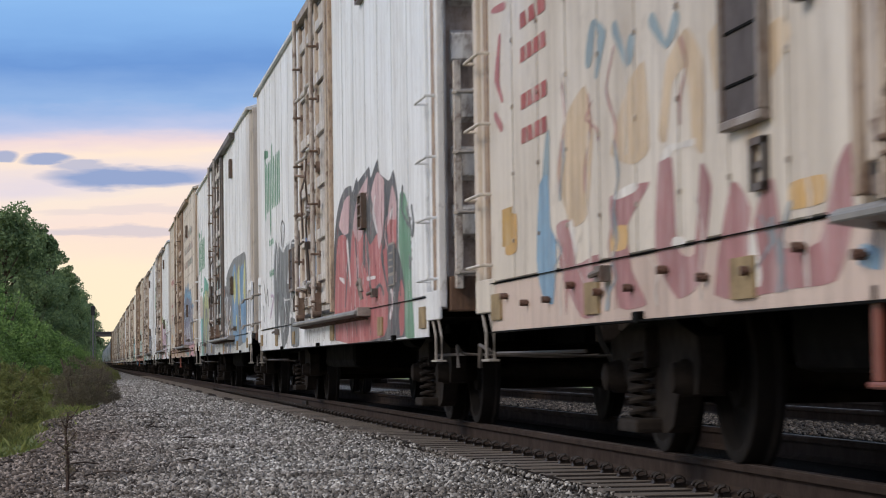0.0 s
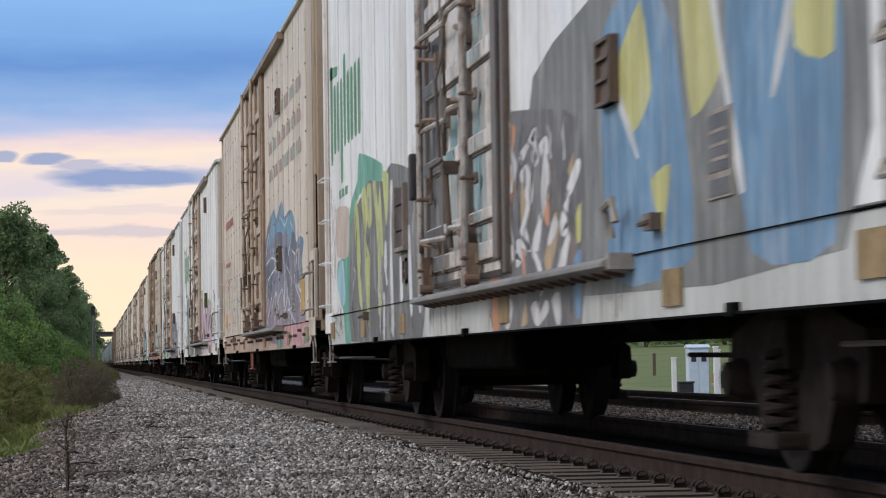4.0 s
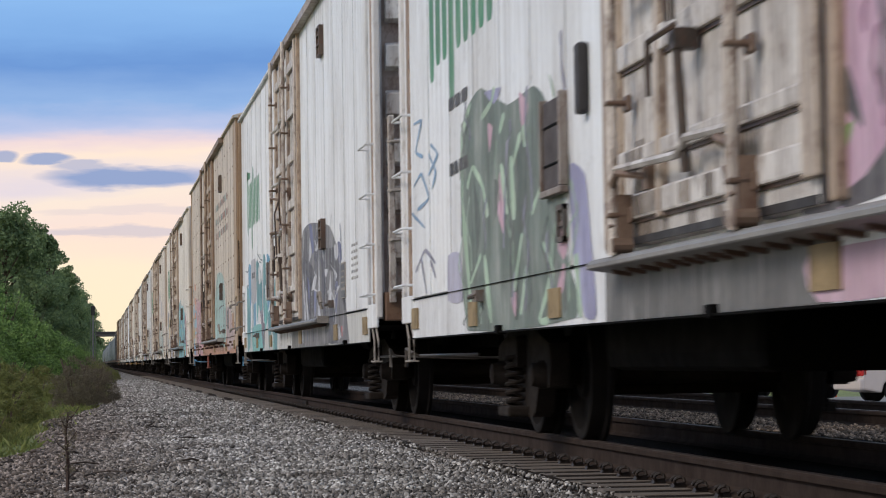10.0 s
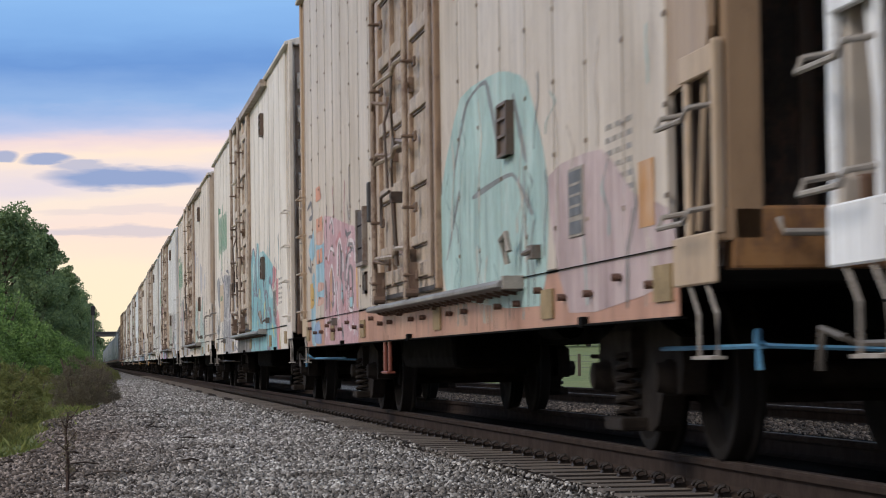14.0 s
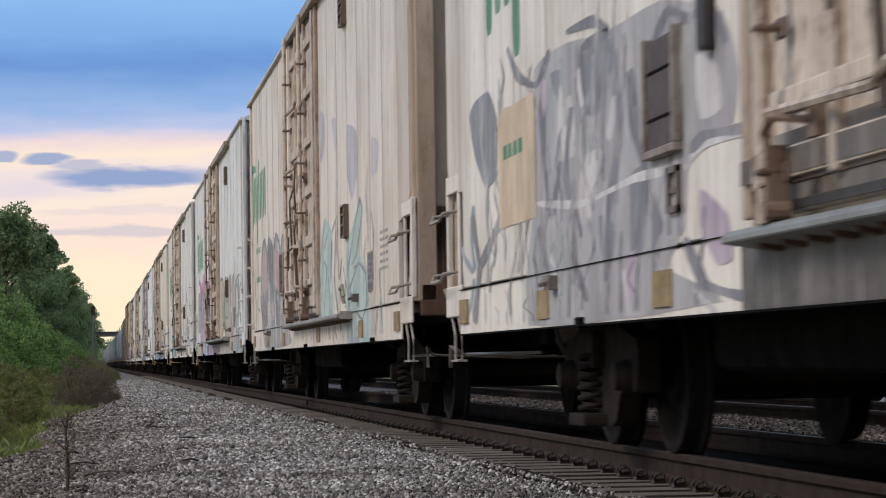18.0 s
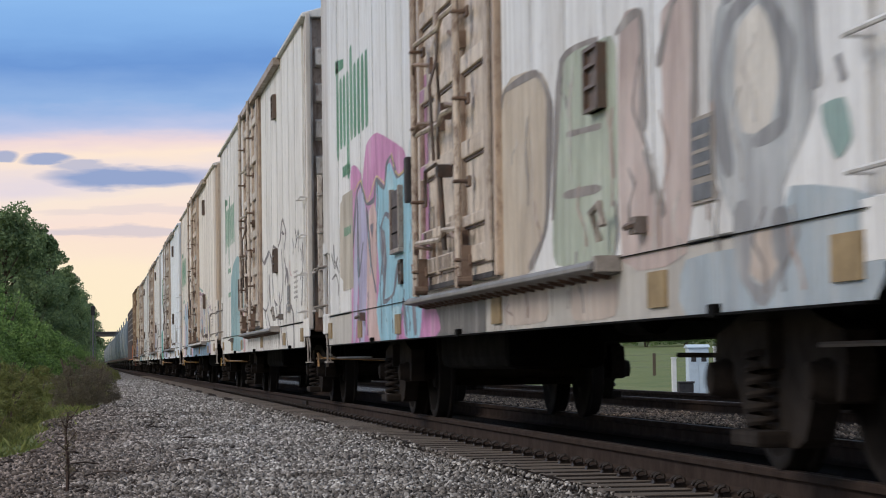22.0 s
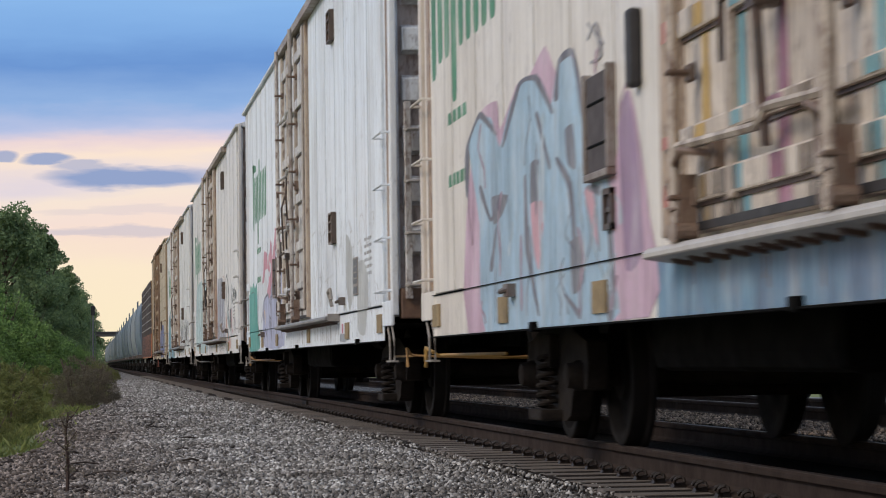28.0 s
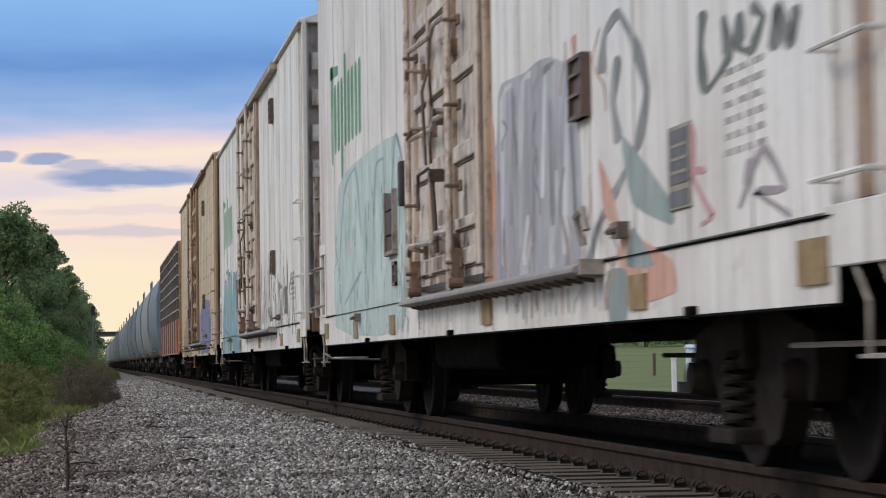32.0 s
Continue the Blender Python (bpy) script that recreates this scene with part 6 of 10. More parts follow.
    s.line((168, 172, 176), 0.026, (((20.95, 2.52), (20.39, 2.29), (20.79, 2.08), (20.07, 1.88), (20.64, 1.64)), ((19.67, 2.48), (19.2, 2.24), (19.54, 2.07)), ((19.07, 1.91), (18.64, 1.72), (18.81, 1.51)), ((18.77, 1.99), (18.2, 1.98), (17.84, 1.63), (17.72, 1.48)), ((21.15, 2.45), (20.75, 2.53), (20.36, 2.58)), ((20.25, 1.83), (19.72, 1.85), (19.96, 2.06)), ((18.89, 2.29), (18.61, 2.11), (19.06, 2.11)), ((18.45, 2.32), (18.17, 2.33), (18.32, 2.14)), ((19.79, 1.12), (19.29, 1.22), (19.01, 0.86)), ((20.19, 2.46), (19.95, 2.21), (20.49, 2.18)), ((19.39, 1.88), (19.1, 1.65), (19.57, 1.66)), ((19.03, 2.42), (18.74, 2.24)),))
    s.line((150, 155, 160), 0.024, (((17.97, 1.56), (17.59, 1.55), (17.24, 1.45), (17.15, 1.22)), ((17.71, 1.56), (17.18, 1.56), (16.96, 1.38)), ((17.98, 1.42), (17.73, 1.38), (17.99, 1.29)), ((17.37, 2.09), (17.19, 2.15), (16.97, 2.04)), ((17.55, 2.02), (17.38, 1.87), (17.2, 1.95), (16.86, 1.96)), ((16.59, 1.35), (16.28, 1.42), (16.1, 1.31), (15.93, 1.03), (15.95, 0.79)), ((15.72, 1.46), (15.37, 1.5), (14.91, 1.41), (14.77, 1.28), (14.86, 1.04)), ((15.62, 1.59), (15.2, 1.61), (15.04, 1.71)), ((14.74, 1.66), (14.52, 1.67), (14.46, 1.55), (14.56, 1.2)), ((14.64, 1.07), (14.43, 1.02), (14.28, 1.24)),))
    s.line((134, 180, 206), 0.05, (((16.69, 1.43), (16.26, 1.67), (15.71, 1.65)), ((16.53, 2.13), (16.65, 1.93)), ((15.1, 1.93), (14.88, 1.82), (14.65, 1.81)),))
    s.fill((206, 124, 126), (((19.87, 2.17), (19.45, 2.15), (19.54, 2.07)), ((19.29, 2.15), (18.98, 2.14), (19.03, 1.93), (19.23, 1.95)), ((19.79, 2.04), (19.38, 2.03), (19.47, 1.93)),))
    s.fill((226, 184, 154), (((19.67, 1.51), (18.88, 1.49), (18.82, 1.4), (19.76, 1.41)), ((19.69, 1.33), (18.97, 1.32), (18.95, 1.25), (19.64, 1.27)),))
    s.fill((204, 160, 92), (((20.69, 1.5), (20.19, 1.48), (20.25, 1.25), (20.71, 1.26)),))
    s.line((190, 166, 120), 0.08, (((14.78, 1.62), (14.76, 1.4), (14.79, 1.12)), ((21.05, 2.04), (20.98, 1.67)),))
    s.scrawl(8.8, 1.6, 0.8, 2.5, ((206, 220, 224), (78, 90, 120), (112, 150, 182), (150, 128, 146)), 26)
    s.scrawl(20.8, 13.6, 1.1, 2.9, ((168, 170, 174), (212, 204, 194), (178, 170, 162)), 12, 0.012)
    s.plate(1.9, 1.35, 1.15, 1.62, spray((206, 164, 70)), "yellow_placard")
    s.plate(20.2, 19.85, 1.2, 1.5, spray((196, 150, 84)), "orange_placard")
    s.bars(20.3, 17.6, 2.95, 3.3, 1, spray((178, 96, 92), None, 0.4), "number_marking", 9)
    s.bars(20.3, 18.6, 2.3, 2.5, 1, spray((178, 96, 92), None, 0.5), "number_marking", 4)
    s.bars(7.6, 1.4, 3.0, 4.2, 3, spray((150, 176, 170), (196, 150, 140), 0.8), "stripe_marking", 6)

    s = reefer(-55.1, ("open", "corr"), "white insulated wagon with pink and green graffiti letters", PALE, 5, 19.8, number=False, frame=RUSTF, lever=srgb(70, 62, 56))
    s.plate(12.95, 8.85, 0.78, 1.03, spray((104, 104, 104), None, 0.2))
    s.fill((132, 182, 98), (((8.44, 2.31), (7.79, 2.32), (7.7, 1.94), (8.22, 1.9)), ((7.21, 2.01), (6.75, 2.11), (7, 1.81)), ((5.34, 1.97), (5.13, 2.3), (4.9, 1.93), (5.08, 1.82)), ((4.32, 1.87), (4.18, 2.19), (4, 1.87)), ((3.09, 1.67), (2.86, 2.08), (2.77, 1.61), (2.73, 1.31), (2.58, 0.96), (2.75, 1.13)),))
    s.fill((66, 62, 68), (((9.25, 1.82), (9.11, 2.09), (8.06, 2.12), (7.63, 1.97), (7.48, 1.73), (7.04, 1.41), (6.65, 1.99), (6.32, 2.08), (5.93, 1.86), (5.85, 1.68), (5.17, 1.86), (4.55, 2.02), (4.15, 1.95), (4.14, 1.61), (3.79, 1.7), (3.7, 1.99), (3.35, 1.86), (3.51, 1.56), (2.71, 1.61), (2.72, 1.45), (3.34, 1.1), (3.44, 0.74), (4.03, 0.74), (4.14, 1.17), (5.24, 1.12), (6.1, 1.12), (7.42, 1.13), (9.21, 1.08)),))
    s.fill((206, 166, 190), (((9.05, 1.8), (8.88, 2.05), (8.07, 2.08), (7.78, 1.94), (7.65, 1.67), (7.16, 1.34), (6.84, 1.11), (7.42, 1.1), (7.89, 1.34), (8.42, 1.17), (9.12, 1.11)), ((7.05, 1.34), (6.61, 1.92), (6.32, 2.03), (6.07, 1.84), (6.11, 1.43), (5.89, 1.21), (5.66, 1.57), (5.18, 1.79), (4.59, 1.98), (4.27, 1.91), (4.34, 1.63), (4.13, 1.26), (3.96, 1.54), (3.7, 1.93), (3.49, 1.85), (3.66, 1.55), (2.84, 1.58), (3.41, 1.16), (3.65, 0.77), (4.03, 0.74), (4.32, 0.9), (4.64, 1.03), (5.23, 1.15), (6.1, 1.16)),))
    s.fill((222, 198, 210), (((6.94, 1.3), (6.26, 1.61), (6.18, 1.3)), ((5.68, 1.4), (5.28, 1.64), (5.41, 1.26)), ((4.46, 1.21), (4.19, 1.47), (4.14, 1.17)),))
    s.fill((70, 66, 72), (((4.85, 1.45), (4.56, 1.56), (4.52, 1.4), (4.78, 1.29)), ((3.89, 1.39), (3.6, 1.43), (3.68, 1.29)), ((7.4, 1.25), (6.82, 1.33), (6.95, 1.15)), ((8.8, 1.5), (8.6, 1.57), (8.41, 1.33)), ((5.79, 1.24), (5.59, 1.33), (5.6, 1.17)),))
    s.fill((132, 182, 98), (((5.22, 1.31), (5.04, 1.37), (5.14, 1.18)), ((8.82, 1.31), (8.54, 1.37), (8.69, 1.22)), ((3.8, 1.67), (3.58, 1.68), (3.66, 1.58)),))
    s.fill((212, 176, 194), (((5.16, 0.96), (3.7, 1.03), (3.65, 0.77), (4.18, 0.74), (4.33, 0.84), (5, 0.79)), ((9.14, 0.93), (7.2, 0.94), (7.45, 0.77), (9.01, 0.75)),))
    s.line((64, 64, 68), 0.045, (((2.19, 2.13), (1.91, 2.12), (1.92, 1.97), (1.64, 2.05)), ((1.81, 1.9), (1.55, 1.94)), ((1.71, 1.82), (1.47, 1.64), (1.63, 1.51), (1.38, 1.44), (1.5, 1.26)), ((2.23, 1.59), (2.06, 1.53), (2.3, 1.44), (2.14, 1.33), (2.56, 1.17)), ((2.37, 1.32), (2.02, 1.32), (1.87, 1.23), (2.15, 1.12)), ((2.52, 0.98), (1.93, 1.09), (1.83, 0.96)), ((1.7, 2.04), (1.44, 2.05), (1.55, 1.85)), ((1.63, 0.88), (1.24, 0.82)),))
    s.line((186, 212, 222), 0.06, (((2.35, 1.52), (2.12, 1.48)), ((1.86, 1.28), (1.77, 1.15)),))
    s.fill((102, 118, 110), (((18.12, 2.16), (17.76, 2.33), (17.12, 2.4), (16, 2.17), (15.04, 2.19), (14.62, 2.06), (14.35, 1.67), (14.07, 1.49), (14.18, 1.29), (13.92, 1.05), (13.77, 0.78), (17.9, 0.76), (18.09, 1.6)),))
    s.fill((80, 94, 88), (((16.58, 1.74), (16.31, 1.66), (16.61, 1.46)), ((15.78, 1.77), (15.29, 1.92), (15.32, 1.47), (15.64, 1.29)), ((17.49, 1.76), (17.19, 1.53), (17.37, 1.28)), ((14.69, 1.14), (14.11, 1.08), (14.03, 0.83), (14.52, 0.8)),))
    s.fill((208, 168, 186), (((16.37, 1.77), (16.18, 1.67), (16.2, 1.35), (16.46, 1.51)), ((16.84, 2.13), (16.62, 2.08), (16.78, 1.93)), ((15.56, 2.21), (15.22, 2.09), (15.46, 1.97)), ((14.18, 1.34), (13.96, 1.23), (14.1, 1.11), (14.29, 1.18)), ((14.15, 1.09), (14.06, 1.06), (14.16, 0.93), (14.36, 0.93)), ((15.98, 0.94), (15.72, 0.98), (15.8, 0.81)),))
    s.fill((160, 160, 198), (((14.83, 2.06), (14.04, 1.91), (14.06, 1.65), (14.35, 1.61), (14.64, 1.8)), ((13.88, 1.63), (13.45, 1.54), (13.32, 1.21), (13.19, 0.79), (13.51, 0.78), (13.83, 1.14)), ((16.97, 2.35), (16.26, 2.31), (16.54, 2.23)),))
    s.line((178, 206, 180), 0.045, (((18.08, 1.69), (18.04, 2.15), (17.6, 2.34)), ((17.82, 1.76), (17.56, 1.89), (17.1, 1.73), (16.89, 1.51)), ((17.13, 2.19), (16.68, 2.25), (16.53, 2.34)), ((16.35, 2.02), (16.14, 2.13)), ((15.9, 1.84), (15.81, 1.43)), ((15.91, 1.73), (15.52, 1.95)), ((15.51, 1.33), (15.85, 0.99)), ((17.06, 1.26), (16.8, 0.8)), ((17.71, 1.09), (17.21, 1.27)), ((15.4, 1.99), (15.35, 1.85)), ((15.16, 1.43), (14.76, 1.6)), ((14.79, 1.24), (14.49, 1.06), (14.93, 0.79), (14.62, 0.78)), ((16.3, 1.82), (16.06, 1.48)), ((14.26, 1.53), (13.98, 1.52)), ((15.35, 1.12), (15.61, 0.83)), ((18.08, 1.69), (17.65, 0.79)), ((13.74, 1.13), (13.64, 0.78)),))
    s.line((124, 162, 198), 0.032, (((20.8, 2.49), (20.32, 2.47), (20.7, 2.26), (20.24, 2.18)), ((20.85, 1.98), (20.37, 2.05), (19.93, 1.83), (20.63, 1.78)), ((19.9, 2.18), (19.49, 2), (19.71, 1.89)), ((21, 1.77), (20.18, 1.61)), ((19.78, 2.24), (19.37, 2.13), (19.92, 2.01)),))
    s.line((144, 144, 164), 0.032, (((20.8, 1.28), (20.19, 1.43), (19.55, 1.3)), ((20.43, 1.37), (20.12, 1.08)), ((19.87, 1.34), (19.56, 1.19)),))
    s.fill((186, 184, 206), (((18.85, 1.33), (18.2, 1.32), (18.14, 0.98), (18.87, 1)),))
    s.scrawl(8.8, 2.6, 0.85, 2.0, ((80, 74, 82), (222, 194, 208), (180, 132, 160)), 14)
    s.scrawl(18.2, 13.6, 0.8, 2.4, ((170, 196, 174), (78, 92, 88), (150, 148, 170)), 18)
    s.bars(18.7, 17.7, 2.28, 2.48, 1, LETTER_BLACK, "number_marking", 3)
    s.bars(18.7, 17.7, 1.80, 2.0, 1, LETTER_BLACK, "number_marking", 4)

    s = reefer(-31.3, ("corr", "open"), "white insulated wagon with grey letters and teal graffiti", PALE, 6, 20.0, number=False, frame=RUSTF, sill=srgb(206, 206, 204), lever=srgb(92, 86, 80), track=srgb(110, 110, 112))
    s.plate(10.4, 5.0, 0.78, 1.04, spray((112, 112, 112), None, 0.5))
    s.fill((112, 112, 118), (((8.56, 2.11), (7.68, 2.24), (6.6, 2.21), (4.7, 2.07), (3.74, 1.77), (3.47, 1.59), (3.35, 1.29), (2.97, 1.17), (2.72, 0.88), (2.73, 0.74), (5.58, 0.77), (8.76, 0.76)),))
    s.fill((76, 78, 90), (((8.43, 1.74), (7.99, 2.19), (7.41, 2.04), (7.44, 1.77), (6.9, 1.69), (6.66, 1.48), (7.06, 1.35), (6.79, 1.44), (6.42, 1.39), (6.51, 1.09), (6.82, 1.07), (7.21, 1.2), (7.36, 1.04), (8.09, 1.07), (8.2, 1.54)), ((6.63, 1.93), (6.25, 2.09), (5.92, 1.92), (5.61, 1.69), (5.23, 1.4), (5.25, 1.14), (5.66, 1.07), (5.72, 1.61), (6.03, 1.88), (6.18, 1.52), (6.41, 1.52)), ((5.19, 1.84), (4.72, 1.82), (4.05, 1.8), (3.68, 1.64), (3.62, 1.47), (4.08, 1.35), (4.33, 1.35), (4.39, 1.55), (5.02, 1.59), (5.2, 1.7)), ((4.59, 1.22), (4.33, 1.24), (4.11, 1.04), (3.97, 0.77), (4.89, 0.77), (4.87, 1.08)), ((3.36, 1.25), (2.97, 1.24), (2.91, 1.12), (3.1, 1.1)),))
    s.fill((100, 108, 152), (((6.79, 1.44), (6.49, 1.37), (6.57, 1.14), (6.82, 1.1)), ((7.4, 2.23), (6.99, 2.18), (6.75, 1.89), (7.02, 1.86)), ((5.8, 2.03), (5.48, 1.99), (5.5, 1.82)), ((3.74, 1.85), (3.38, 1.8), (3.33, 1.64), (3.68, 1.62)), ((4.08, 1.41), (3.77, 1.41), (3.95, 1.09), (4.18, 1.11)), ((7.74, 1.6), (7.46, 1.49), (7.49, 1.1)),))
    s.fill((206, 208, 214), (((7.27, 2.03), (7.08, 1.87), (7.43, 1.79)), ((7.19, 1.42), (6.78, 1.57), (6.41, 1.57), (6.67, 1.43)), ((8.43, 1.68), (8.01, 1.12), (8.24, 1.08)), ((8.05, 1.53), (7.5, 1.05), (7.86, 1.06)), ((6.38, 1.92), (5.85, 2.09), (5.74, 2.02), (6.27, 1.86)), ((6.09, 1.89), (5.98, 1.09), (6.27, 1.12)), ((5.36, 1.61), (4.92, 1.59), (5.22, 1.51)), ((4.74, 1.65), (3.84, 1.5), (4.08, 1.43), (4.23, 1.55)), ((5, 1.18), (4.75, 1.45), (4.65, 1.57), (4.54, 1.28), (4.96, 1.15)), ((3.93, 1.36), (3.56, 1.37), (4.17, 1.23)), ((4.17, 1.82), (3.74, 1.83), (3.68, 1.7), (3.98, 1.65), (4.13, 1.73)), ((3.73, 0.96), (3.52, 0.83), (3.6, 0.8), (3.78, 0.8)),))
    s.line((206, 208, 214), 0.035, (((5.04, 1.34), (4.58, 1.33), (4.17, 1.19), (4.04, 0.93)), ((7.41, 2.07), (7.44, 1.77)), ((6.63, 1.9), (6.38, 1.87), (6.62, 2)), ((6.78, 1.63), (6.41, 1.56)), ((6.79, 1.42), (6.36, 1.39)), ((5.69, 2.02), (5.5, 1.71)), ((8.57, 1.06), (8.51, 0.79)),))
    s.fill((206, 100, 104), (((3.45, 0.93), (3.31, 0.93), (3.32, 0.83), (3.42, 0.83)),))
    s.fill((96, 162, 200), (((19.79, 2.2), (19.14, 2.17), (19.08, 1.61), (19.52, 1.46), (19.83, 1.81)), ((15.18, 2.2), (14.46, 2.1), (14.45, 1.61), (14.73, 1.41), (15.14, 1.31), (15.16, 1.73)), ((18.49, 1.5), (17.94, 1.53), (18, 0.8), (18.56, 0.77)),))
    s.fill((86, 150, 160), (((20.29, 1.84), (19.72, 1.76), (19.32, 1.31), (19.58, 0.83), (20.28, 0.77)), ((17.7, 2.18), (17.04, 2.13), (16.39, 1.83), (16.36, 1.37), (16.8, 1.34), (17.18, 1.48), (17.6, 1.35)), ((16.01, 2.21), (15.49, 2.17), (15.4, 1.7), (15.6, 1.56), (15.83, 1.14), (16.08, 1.4)), ((14.96, 1.3), (14.63, 1.35), (14.5, 1.62), (13.72, 1.56), (13.53, 1.79), (13.28, 1.67), (13.07, 1.2), (13.14, 0.74), (13.7, 0.74), (14.14, 1.1), (14.45, 0.95), (14.84, 0.74), (14.99, 1.02)),))
    s.fill((118, 190, 188), (((18.92, 1.12), (17.62, 1.17), (16.38, 1.14), (15.86, 0.84), (16.27, 0.74), (17.66, 0.74), (18.86, 0.75)), ((15.54, 1.55), (14.96, 1.3), (15.45, 1.12), (15.98, 0.98)), ((14.05, 0.91), (13.69, 0.76), (13.97, 0.74)), ((17.76, 1.52), (17.26, 1.45), (17.62, 1.2)),))
    s.fill((226, 230, 232), (((17.21, 2.06), (16.74, 2.07), (16.39, 1.83), (17.15, 1.81)), ((15.65, 1.73), (15.4, 1.73), (15.54, 1.55)), ((17.03, 2.28), (16.14, 2.23), (16.15, 2.11)),))
    s.fill((118, 102, 122), (((16.8, 1.36), (16.36, 1.37), (16.09, 1.18), (15.77, 1.14), (15.99, 0.76), (16.26, 0.82), (16.59, 1.15)),))
    s.fill((192, 190, 194), (((19.07, 2.23), (17.74, 2.18), (17.84, 1.56), (18.99, 1.55)),))
    s.line((130, 142, 148), 0.035, (((20.41, 1.85), (19.71, 1.87)), ((20.63, 2.13), (19.91, 2.1), (19.67, 2.23)), ((17.35, 2.29), (16.73, 2.19), (16.15, 2.14)), ((17.04, 2.16), (16.44, 2.12)), ((17.38, 1.96), (17.58, 1.66)),))
    s.scrawl(8.6, 3.0, 0.8, 2.2, ((66, 68, 78), (188, 190, 198), (96, 104, 140)), 16)
    s.scrawl(20.4, 13.4, 0.8, 2.2, ((104, 176, 184), (70, 130, 146), (196, 214, 218)), 18)
    s.plate(19.0, 17.9, 1.55, 2.25, spray((186, 186, 192)), "grey_number_panel")
    s.bars(18.8, 18.1, 1.82, 2.04, 1, LETTER_BLACK, "number_marking", 4)

    s = reefer(-7.8, ("open", "corr"), "tan insulated wagon with orange sill and teal graffiti", srgb(204, 191, 177), 7, tan=True, top=5.12, frame=srgb(176, 152, 130), sill=srgb(186, 138, 116), end=srgb(188, 164, 138), lever=srgb(86, 148, 186), end_sill=srgb(150, 108, 66))
    s.fill((164, 196, 192), (((8.38, 1.06), (8.62, 1.81), (7.54, 2.43), (5.74, 2.42), (4.69, 2.24), (4.01, 1.61), (4.34, 0.87)),))
    s.line((112, 118, 120), 0.04, (((7.93, 1.91), (7.23, 2.35), (6.32, 2.41), (5.8, 1.91)), ((7.01, 1.68), (5.28, 1.72), (4.53, 1.42)), ((8.34, 1.3), (7.62, 1.77)), ((5.22, 2.22), (4.74, 1.75)),))
    s.fill((186, 162, 162), (((4.01, 1.61), (2.41, 1.64), (1.63, 1.36), (0.88, 1.24), (0.73, 0.91), (3.39, 0.81)),))
    s.fill((142, 186, 206), (((20.71, 1.93), (20, 2.13), (19.87, 1.82), (20.37, 1.77)), ((19.7, 1.95), (18.61, 1.91), (18.66, 1.33), (18.87, 1.23), (19.6, 1.24), (19.72, 1.63)), ((20.22, 1.58), (19.89, 1.58), (19.8, 0.75), (20.37, 0.79), (20.43, 1.13)),))
    s.fill((214, 166, 148), (((19.6, 2.15), (18.79, 2.14), (18.79, 1.91), (19.62, 1.94)), ((19.43, 1.48), (18.71, 1.46), (18.75, 1.38), (19.51, 1.38)), ((19.44, 1.31), (18.73, 1.29), (18.8, 1.22), (19.53, 1.21)),))
    s.fill((122, 152, 190), (((19.94, 0.99), (19.32, 1.03), (19.05, 0.77), (19.96, 0.79)),))
    s.fill((204, 174, 80), (((20.45, 1.45), (20.01, 1.43), (20, 1.23), (20.45, 1.23)),))
    s.line((112, 112, 120), 0.055, (((20.85, 2.42), (20.31, 2.47), (20.15, 2.3), (20.59, 2.29)), ((20.82, 1.72), (20.38, 1.65), (20.54, 1.82)), ((20.7, 2.08), (20.17, 2.06)), ((19.56, 1.73), (18.97, 1.71)),))
    s.fill((198, 154, 162), (((18.59, 2.19), (18.13, 2.19), (17.43, 2.14), (16.51, 2.04), (15.19, 1.92), (14.82, 1.78), (14.9, 0.74), (16.52, 0.74), (18.64, 0.74), (18.58, 1.49)),))
    s.fill((190, 118, 126), (((17.23, 1.85), (16.71, 1.95), (16.52, 1.9), (16.93, 1.77)), ((16.17, 1.7), (15.66, 1.82), (15.58, 1.76), (16.09, 1.61)), ((18.3, 1.68), (17.92, 1.77), (17.93, 1.64)), ((16.39, 1.15), (16.12, 1.28), (16.13, 1.04)),))
    s.line((92, 86, 92), 0.055, (((18.45, 1.48), (18.34, 1.26), (18.34, 1.15)), ((17.9, 2.03), (17.71, 2.13), (17.49, 2.05), (17.56, 1.96)), ((17.8, 1.78), (17.57, 1.82), (17.35, 1.71)), ((17.88, 1.54), (17.64, 1.61), (17.48, 1.46), (17.45, 1.23), (17.62, 1.17), (17.79, 1.23)), ((16.95, 1.48), (16.88, 1.76), (16.72, 1.84), (16.54, 1.72), (16.55, 1.52), (16.75, 1.44)), ((17.11, 1.43), (17.08, 1.14), (16.88, 1.03)), ((16.56, 1.36), (16.39, 1.17), (16.49, 1.15)), ((16.15, 1.94), (15.9, 1.87), (15.49, 1.88)), ((15.8, 1.49), (15.6, 1.54), (15.41, 1.46), (15.39, 1.23), (15.44, 1.11), (15.71, 1.11), (15.83, 1.18), (15.8, 1.49)), ((15.94, 1.4), (16.11, 1.39), (16.03, 1.3)), ((15.13, 1.75), (15.59, 1.68), (16.09, 1.59), (16.19, 1.4)), ((15.82, 1.75), (15.5, 1.77), (15.21, 1.66)), ((16.59, 0.97), (16.42, 0.79)),))
